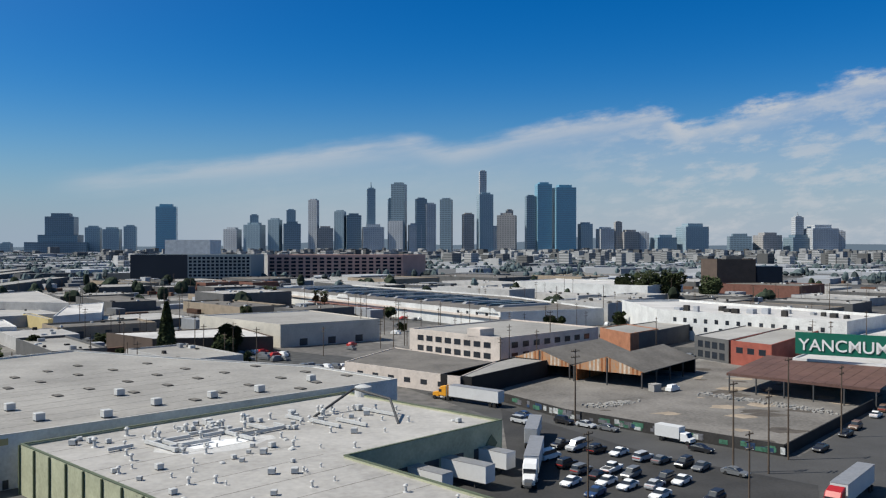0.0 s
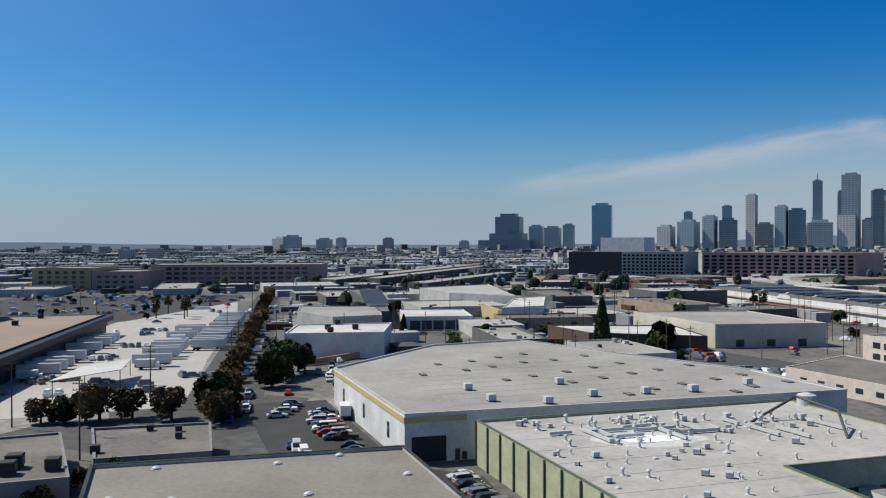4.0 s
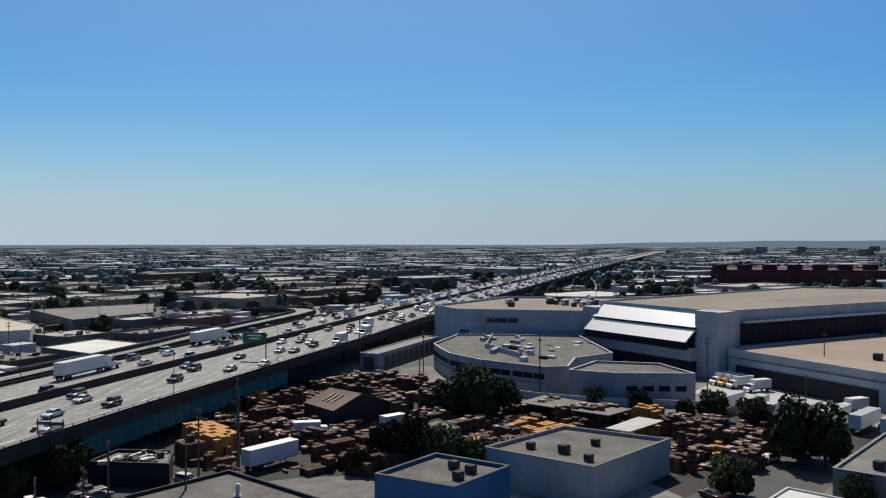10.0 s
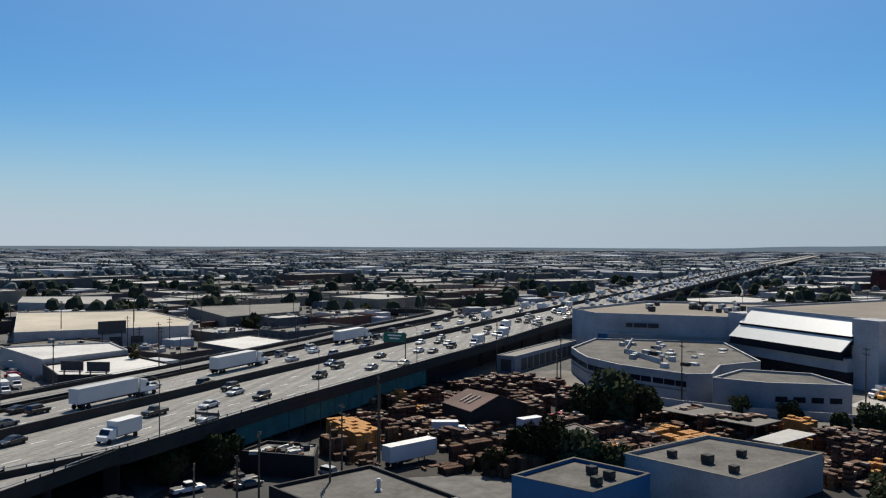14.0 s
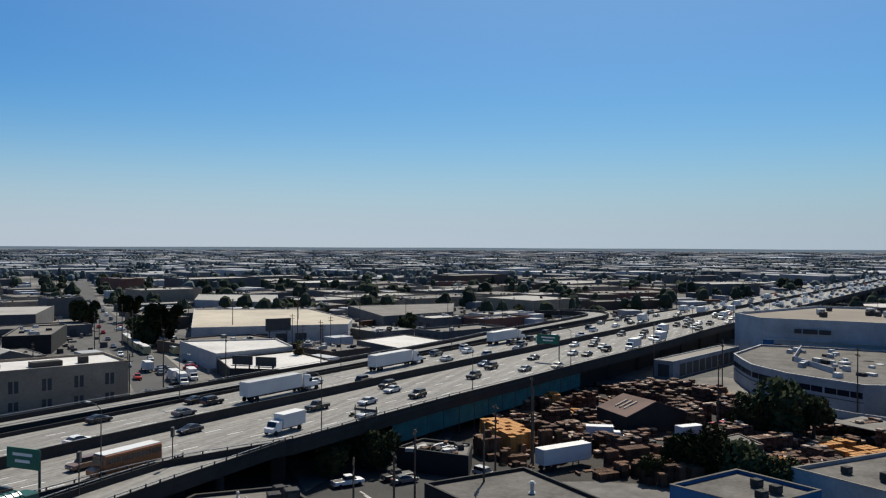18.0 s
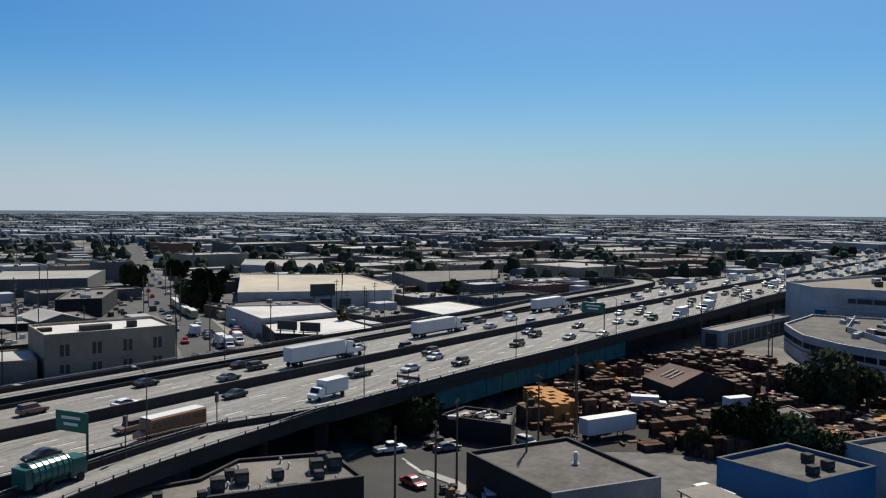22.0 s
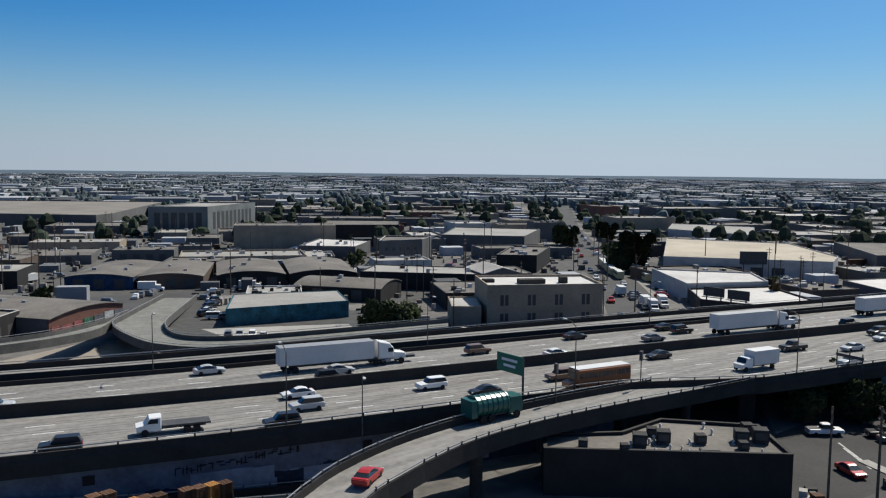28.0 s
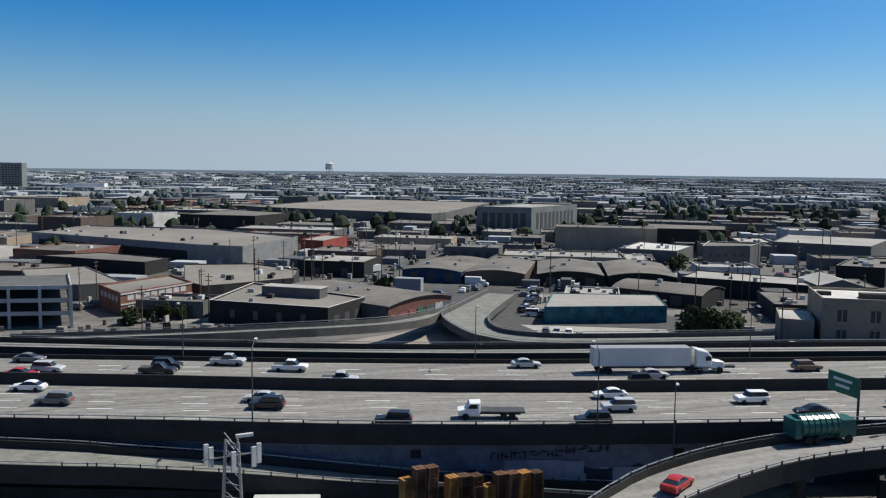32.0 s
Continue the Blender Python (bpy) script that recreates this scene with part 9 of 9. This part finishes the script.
for tries in range(5200):
    if count >= 265:
        break
    a = rng.uniform(-30, 196)
    r = 235 + 700 * rng.random() ** 1.1
    x, y = -math.sin(radians(a)) * r, math.cos(radians(a)) * r
    big = 1.7 if a < 80 else 1.25
    w, d = rng.uniform(8, 22) * (0.8 + r / 800) * big, rng.uniform(9, 34) * (0.8 + r / 800) * big
    if (a < 14 and r < 460) or not free(x, y, max(w, d) / 2 * 0.9):
        continue
    yaw = 43 if a < 62 else 38 if a < 100 else 61
    yaw += rng.choice((0, 0, 0, 4, -4))
    c, s = math.cos(radians(yaw)), math.sin(radians(yaw))
    poly = [(x + px * c - py * s, y + px * s + py * c) for px, py in ((-w / 2, -d / 2), (w / 2, -d / 2), (w / 2, d / 2), (-w / 2, d / 2))]
    lab, wm, rm = rng.choices(LOOKS, LOOKN if a < 80 else LOOKW)[0]
    wm = (GREY if count % 3 else BEIGE) if wm is DARKWALL and r > 330 else wm
    h = rng.uniform(3.4, 5.4) if r < 420 else rng.uniform(3.6, 6) if rng.random() < 0.9 else rng.uniform(8, 12)
    root = building("warehouse", lab, poly, h, wm, rm, "warehouse", parapet=rng.choice((0.2, 0.5, 0.8)), group="warehouses", joined=True)
    for i in range(rng.randint(1, 3) if r < 380 else 0):
        px, py = rng.uniform(-w * 0.4, w * 0.4), rng.uniform(-d * 0.4, d * 0.4)
        part("roof_vent", M().box((x + px * c - py * s, y + px * s + py * c, h), (rng.uniform(1, 2.4), rng.uniform(1, 2.4), rng.uniform(0.6, 1.4)), yaw), METAL, root)
    if r < 420 and rng.random() < 0.7:
        e = min(range(4), key=lambda i: math.hypot((poly[i][0] + poly[(i + 1) % 4][0]) / 2, (poly[i][1] + poly[(i + 1) % 4][1]) / 2))
        on_wall(root, poly[e], poly[(e + 1) % 4], 0.3, 2.6, 2.8, rng.randint(2, 4), METAL_D, "door")
    for i in range(rng.randint(3, 9)):
        px, py = rng.uniform(-w * 0.45, w * 0.45), rng.uniform(-d * 0.45, d * 0.45)
        (bits_pale if rng.random() < 0.5 else bits_dark).box((x + px * c - py * s, y + px * s + py * c, h - 0.05), (rng.uniform(0.6, 2.4), rng.uniform(0.6, 2.0), rng.uniform(0.4, 1.3)), yaw, 0.9)
    count += 1
for nm_, m_, mm_ in (("pale_roof_units", bits_pale, METAL_W), ("dark_roof_units", bits_dark, DIRTY_SHADE)):
    solid(nm_, m_, mm_, "small vents and coolers on the farther roofs", "roof units", kind="stuff")
# rows of thin poles along the lanes between the blocks
far_poles = M()
for i in range(150):
    a = rng.uniform(-28, 194)
    r = 240 + 660 * rng.random() ** 1.5
    x, y = -math.sin(radians(a)) * r, math.cos(radians(a)) * r
    yaw = radians((43 if a < 62 else 38 if a < 100 else 61) + rng.choice((-0.8, 92.5)))
    for k in range(rng.randint(3, 7)):
        px, py = x + math.cos(yaw) * 32 * k, y + math.sin(yaw) * 32 * k
        if not free(px, py, 0.6):
            continue
        hh = rng.uniform(10, 14)
        far_poles.tube((px, py, 0), (px, py, hh), 0.17, 0.12, 5)
        far_poles.box((px, py, hh - 0.9), (2.4, 0.14, 0.16), math.degrees(yaw) + 90)
        far_poles.box((px, py, hh - 2.0), (2.0, 0.14, 0.16), math.degrees(yaw) + 90)
solid("far_utility_poles", far_poles, WOOD_POLE, "rows of dark wooden poles along distant lanes", "utility poles", kind="stuff")
# small sheds, lean-tos and containers between the larger blocks
yard_sheds, yard_boxes = M(), M()
for i in range(2600):
    a = rng.uniform(-30, 196)
    r = 240 + 760 * rng.random() ** 0.8
    x, y = -math.sin(radians(a)) * r, math.cos(radians(a)) * r
    w = rng.uniform(3, 11) * (0.8 + r / 900)
    if (a < 14 and r < 460) or not free(x, y, w * 0.55):
        continue
    m_ = yard_sheds if rng.random() < 0.7 else yard_boxes
    m_.box((x, y, 0), (w, rng.uniform(3, 14), rng.uniform(2.5, 5)) if m_ is yard_sheds else (rng.choice((6, 12)), 2.5, 2.7), (43 if a < 62 else 38 if a < 100 else 61) + rng.choice((-0.8, 92.5)))
solid("yard_sheds", yard_sheds, FAR_ROOF, "small sheds and lean-tos packed between the warehouses", "sheds", kind="stuff")
solid("yard_containers", yard_boxes, PALLET_MIX, "rusty containers standing in the yards", "containers", kind="stuff")
# junk, drums, crates and parked vans as low clutter in the nearer yards
CLUTTER = mat("mixed_yard_clutter", (0.17, 0.155, 0.14), 0.85, 0.2, 0.5, 1.0, 0.0, island=0.95)
clutter = M()
for i in range(5200):
    a = rng.uniform(60, 196)
    r = 170 + 400 * rng.random() ** 0.9
    x, y = -math.sin(radians(a)) * r, math.cos(radians(a)) * r
    if not free(x, y, 1.2):
        continue
    clutter.box((x, y, 0.02), (rng.uniform(0.5, 3.2), rng.uniform(0.5, 2.0), rng.uniform(0.4, 2.2)), (38 if a < 100 else 61) + rng.choice((-0.8, 92.5, 90, 40)), 0.92)
solid("yard_clutter", clutter, CLUTTER, "crates, drums, vans and junk strewn over the yards", "clutter", kind="stuff")
# trees scattered between them
for i in range(130):
    a, r = rng.uniform(-30, 196), 230 + 300 * rng.random()
    x, y = -math.sin(radians(a)) * r, math.cos(radians(a)) * r
    if free(x, y, 1.5):
        dup(rng.choice((TF, TF, TF, T2)), x, y, 0, rng.uniform(0, 360), rng.uniform(0.6, 1.5) * (0.6 if rng.random() < 0.3 else 1))

# ---- the plain out to the horizon ----
def far_boxes(count, r0, r1, hlo, hhi, wlo, whi, seed, a0=-40, a1=205, power=0.6):
    rs = random.Random(seed)
    m = M()
    for i in range(count):
        a, r = rs.uniform(a0, a1), r0 + (r1 - r0) * rs.random() ** power
        x, y = -math.sin(radians(a)) * r, math.cos(radians(a)) * r
        if x < 260 and at_x(FAR, x) - 20 < y < at_x(EDGE, x) + 20:
            continue
        m.box((x, y, 0), (rs.uniform(wlo, whi), rs.uniform(wlo, whi), rs.uniform(hlo, hhi)), (43 if a < 62 else 38 if a < 100 else 61) + rs.choice((0, 0, 6)))
    me = bpy.data.meshes.new("far_blocks")
    me.from_pydata(m.v, [], m.f)
    return me


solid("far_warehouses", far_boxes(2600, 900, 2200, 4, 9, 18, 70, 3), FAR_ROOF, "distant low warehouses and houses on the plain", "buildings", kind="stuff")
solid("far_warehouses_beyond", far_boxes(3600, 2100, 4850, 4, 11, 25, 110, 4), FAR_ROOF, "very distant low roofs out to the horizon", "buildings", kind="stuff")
FAR_BLOCK = storeys(mat("far_block_wall", (0.26, 0.26, 0.255), 0.85, 0.15, 0.02, 0.5, 0.0, island=0.7), 4.4, 0.5, 6.0)
solid("far_midrises", far_boxes(980, 1250, 3150, 8, 26, 8, 24, 5, -36, 22), FAR_BLOCK, "distant mid-rise blocks below the skyline", "buildings", kind="stuff")
solid("far_midrises_west", far_boxes(60, 1800, 4000, 14, 30, 16, 36, 6, 22, 70), FAR_BLOCK, "scattered distant mid-rise blocks", "buildings", kind="stuff")


def far_trees(count, r0, r1, seed, power=0.6):
    rs = random.Random(seed)
    m = M()
    for i in range(count):
        a, r = rs.uniform(-40, 205), r0 + (r1 - r0) * rs.random() ** power
        x, y = -math.sin(radians(a)) * r, math.cos(radians(a)) * r
        if x < 260 and at_x(FAR, x) - 14 < y < at_x(EDGE, x) + 14:
            continue
        if r < 950 and (a < 60 and rs.random() < 0.75 or not free(x, y, 2.5)):
            continue
        for j in range(rs.randint(1, 4)):
            px, py = x + rs.gauss(0, 9 if r > 950 else 1.5), y + rs.gauss(0, 9 if r > 950 else 1.5)
            h, w = rs.uniform(5, 12), rs.uniform(2.5, 5.5)
            k = len(m.v)
            b = rs.uniform(0, 1.5)
            for z, s in ((h * 0.15, 0.6), (h * 0.5, 1.0), (h * 0.85, 0.6)):
                for q in range(6):
                    t = b + q * 1.047
                    s2 = s * w * rs.uniform(0.75, 1.2)
                    m.v.append((px + math.cos(t) * s2, py + math.sin(t) * s2, z + rs.uniform(-0.6, 0.6)))
            m.v.append((px, py, h))
            for lv in range(2):
                for q in range(6):
                    a_, b_ = k + lv * 6 + q, k + lv * 6 + (q + 1) % 6
                    m.f.append((a_, b_, b_ + 6, a_ + 6))
            for q in range(6):
                m.f.append((k + 12 + q, k + 12 + (q + 1) % 6, k + 18))
    me = bpy.data.meshes.new("far_trees")
    me.from_pydata(m.v, [], m.f)
    return me


solid("mid_trees", far_trees(1500, 420, 900, 12, 0.8), LEAF_MID, "dark tree clumps between the farther roofs", "trees", kind="stuff")
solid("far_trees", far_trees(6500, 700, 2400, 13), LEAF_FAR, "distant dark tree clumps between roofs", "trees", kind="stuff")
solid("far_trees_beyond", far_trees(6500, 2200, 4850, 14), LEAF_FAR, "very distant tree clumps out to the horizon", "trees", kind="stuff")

# ---- skyline ----
# slate and dark glass are lifted and blued to carry the distance haze
TW = {"g": storeys(glassy("hazed_slate_curtain_wall", (0.28, 0.36, 0.40), 0.4), 7.4, 0.72, 9.0), "b": GLASS_BLUE, "d": storeys(glassy("hazed_dark_curtain_wall", (0.165, 0.225, 0.265), 0.4), 7.4, 0.7, 9.0), "w": storeys(mat("pale_tower_stone", (0.46, 0.48, 0.50), 0.8, 0.1, 0.02, 0.3, 0), 7.4, 0.6, 8.0), "t": storeys(mat("tan_tower_stone", (0.33, 0.32, 0.31), 0.8, 0.1, 0.02, 0.3, 0), 7.4, 0.6, 8.0)}
TDIST = 3300.0
FPX = 1512.0


def tower(x0, x1, ytop, kind, dist=TDIST, crown=None):
    """A tower by its two bearings and its top, as tangents times 1512 from the first view."""
    ux = (x0 + x1) / 2 - 784.5
    wdt = (x1 - x0) / FPX * dist
    h = 40 + (431.8 - ytop) / FPX * dist
    x, y = ux / FPX * dist, dist
    root = thing("tower", {"g": "slate grey glass office tower", "b": "blue glass office tower", "d": "dark glass office tower", "w": "pale stone office tower", "t": "tan stone office tower"}[kind], "tower", (x, y, 0), "skyline towers")
    yaw = rng.choice((8, 12, -10))
    part("shaft", M().box((x, y, 0), (wdt * 0.93, wdt * 0.8, h), yaw), TW[kind], root)
    bands = M()
    for k in range(int(h / 8)):
        bands.box((x, y, 5 + 8 * k), (wdt * 0.935, wdt * 0.805, 1.1), yaw)
    tagged(part("floor_band", bands, TW["t"] if kind in "wt" else TW["d"] if kind != "d" else TW["g"], root), kind="stuff")
    part("crown", M().box((x, y, h), (wdt * 0.6, wdt * 0.5, max(4, wdt * 0.12)), yaw), TW[kind], root)
    if crown:
        part("spire", M().tube((x, y, h), (x, y, 40 + (431.8 - crown) / FPX * dist), wdt * 0.12, wdt * 0.03), TW[kind], root)
    return root


for spec in ((82, 133, 384, "d"), (52, 160, 429, "d"), (150, 177, 403, "g"), (182, 212, 406, "g"), (218, 240, 401, "g"), (275, 312, 366, "b"), (397, 424, 406, "w"), (433, 466, 398, "g"), (441, 457, 381, "g"), (475, 497, 389, "g"), (506, 523, 372, "g"), (500, 532, 396, "d"),
             (546, 563, 354, "w"), (592, 611, 374, "g"), (611, 639, 381, "d"), (648, 664, 334, "g", TDIST, 322), (693, 719, 326, "d"), (686, 695, 352, "d"), (735, 755, 352, "d"), (752, 771, 361, "w"), (779, 801, 353, "d"), (688, 716, 391, "w"), (722, 746, 398, "w"), (818, 839, 379, "t"), (848, 861, 303, "w"),
             (845, 872, 344, "g"), (880, 915, 381, "t"), (896, 908, 372, "t"), (930, 948, 347, "d"), (948, 976, 326, "b"), (979, 1018, 332, "b"), (985, 1006, 346, "b"), (1025, 1048, 396, "g"), (1058, 1086, 405, "w"), (1088, 1101, 393, "t"), (1203, 1250, 401, "g"), (1405, 1422, 384, "w", TDIST, 375), (1394, 1436, 420, "d"), (1425, 1478, 404, "w"), (1480, 1497, 409, "w"),
             (1155, 1195, 420, "g"), (1290, 1330, 418, "d"), (1340, 1380, 416, "t"), (1130, 1150, 412, "w"), (560, 590, 404, "t"), (640, 680, 402, "w"), (640, 655, 406, "w"), (870, 890, 402, "w"), (1100, 1130, 410, "t"), (0, 18, 431, "g"), (-440, -405, 420, "g"), (-470, -430, 424, "w"), (-300, -280, 424, "w"), (-350, -320, 426, "g"), (-180, -160, 425, "t")):
    tower(*spec)
# water tower far to the south
wt = thing("water_tower", "white water tower on thin legs", "water tower", (-362, -1875, 0))
part("tank", M().tube((-362, -1875, 38), (-362, -1875, 50), 9, 9, 16).tube((-362, -1875, 50), (-362, -1875, 54), 9, 3, 16), METAL_W, wt)
for k in range(4):
    part("leg", M().tube((-362 + 8 * math.cos(k * 1.57), -1875 + 8 * math.sin(k * 1.57), 0), (-362 + 6 * math.cos(k * 1.57), -1875 + 6 * math.sin(k * 1.57), 38), 0.8), METAL, wt)

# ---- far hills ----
# emits a flat blue-grey, so the haze over the hills is their own glow
HILL = bpy.data.materials.new("hazy_distance_glow")
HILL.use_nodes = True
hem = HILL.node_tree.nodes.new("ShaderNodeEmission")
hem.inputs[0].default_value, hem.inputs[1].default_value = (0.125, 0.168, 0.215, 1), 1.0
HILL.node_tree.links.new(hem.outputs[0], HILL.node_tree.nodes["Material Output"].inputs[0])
h = M()
prev = None
for i in range(120):
    a = -42 + i * 2.1
    r = 4850
    base = 23.5 + 0.8 * math.sin(i * 0.9)
    if a < 22:
        base = 22 + 56 * max(0, math.sin((a + 34) / 56 * 3.14)) * (0.6 + 0.4 * math.sin(i * 0.9)) + 6 * math.sin(i * 2.1)
    if 44 < a < 82:
        base = 23 + 24 * math.sin((a - 44) / 38 * 3.14) + 2 * math.sin(i * 1.7)
    x, y = -math.sin(radians(a)) * r, math.cos(radians(a)) * r
    h.v += [(x, y, 0), (x, y, base), (x * 1.02, y * 1.02, 0)]
    if i:
        k = len(h.v)
        h.f += [(k - 6, k - 3, k - 2, k - 5), (k - 5, k - 2, k - 1, k - 4)]
solid("backdrop_hills", h, HILL, "low hills along the horizon in a glowing haze colour", "hills", kind="structure")
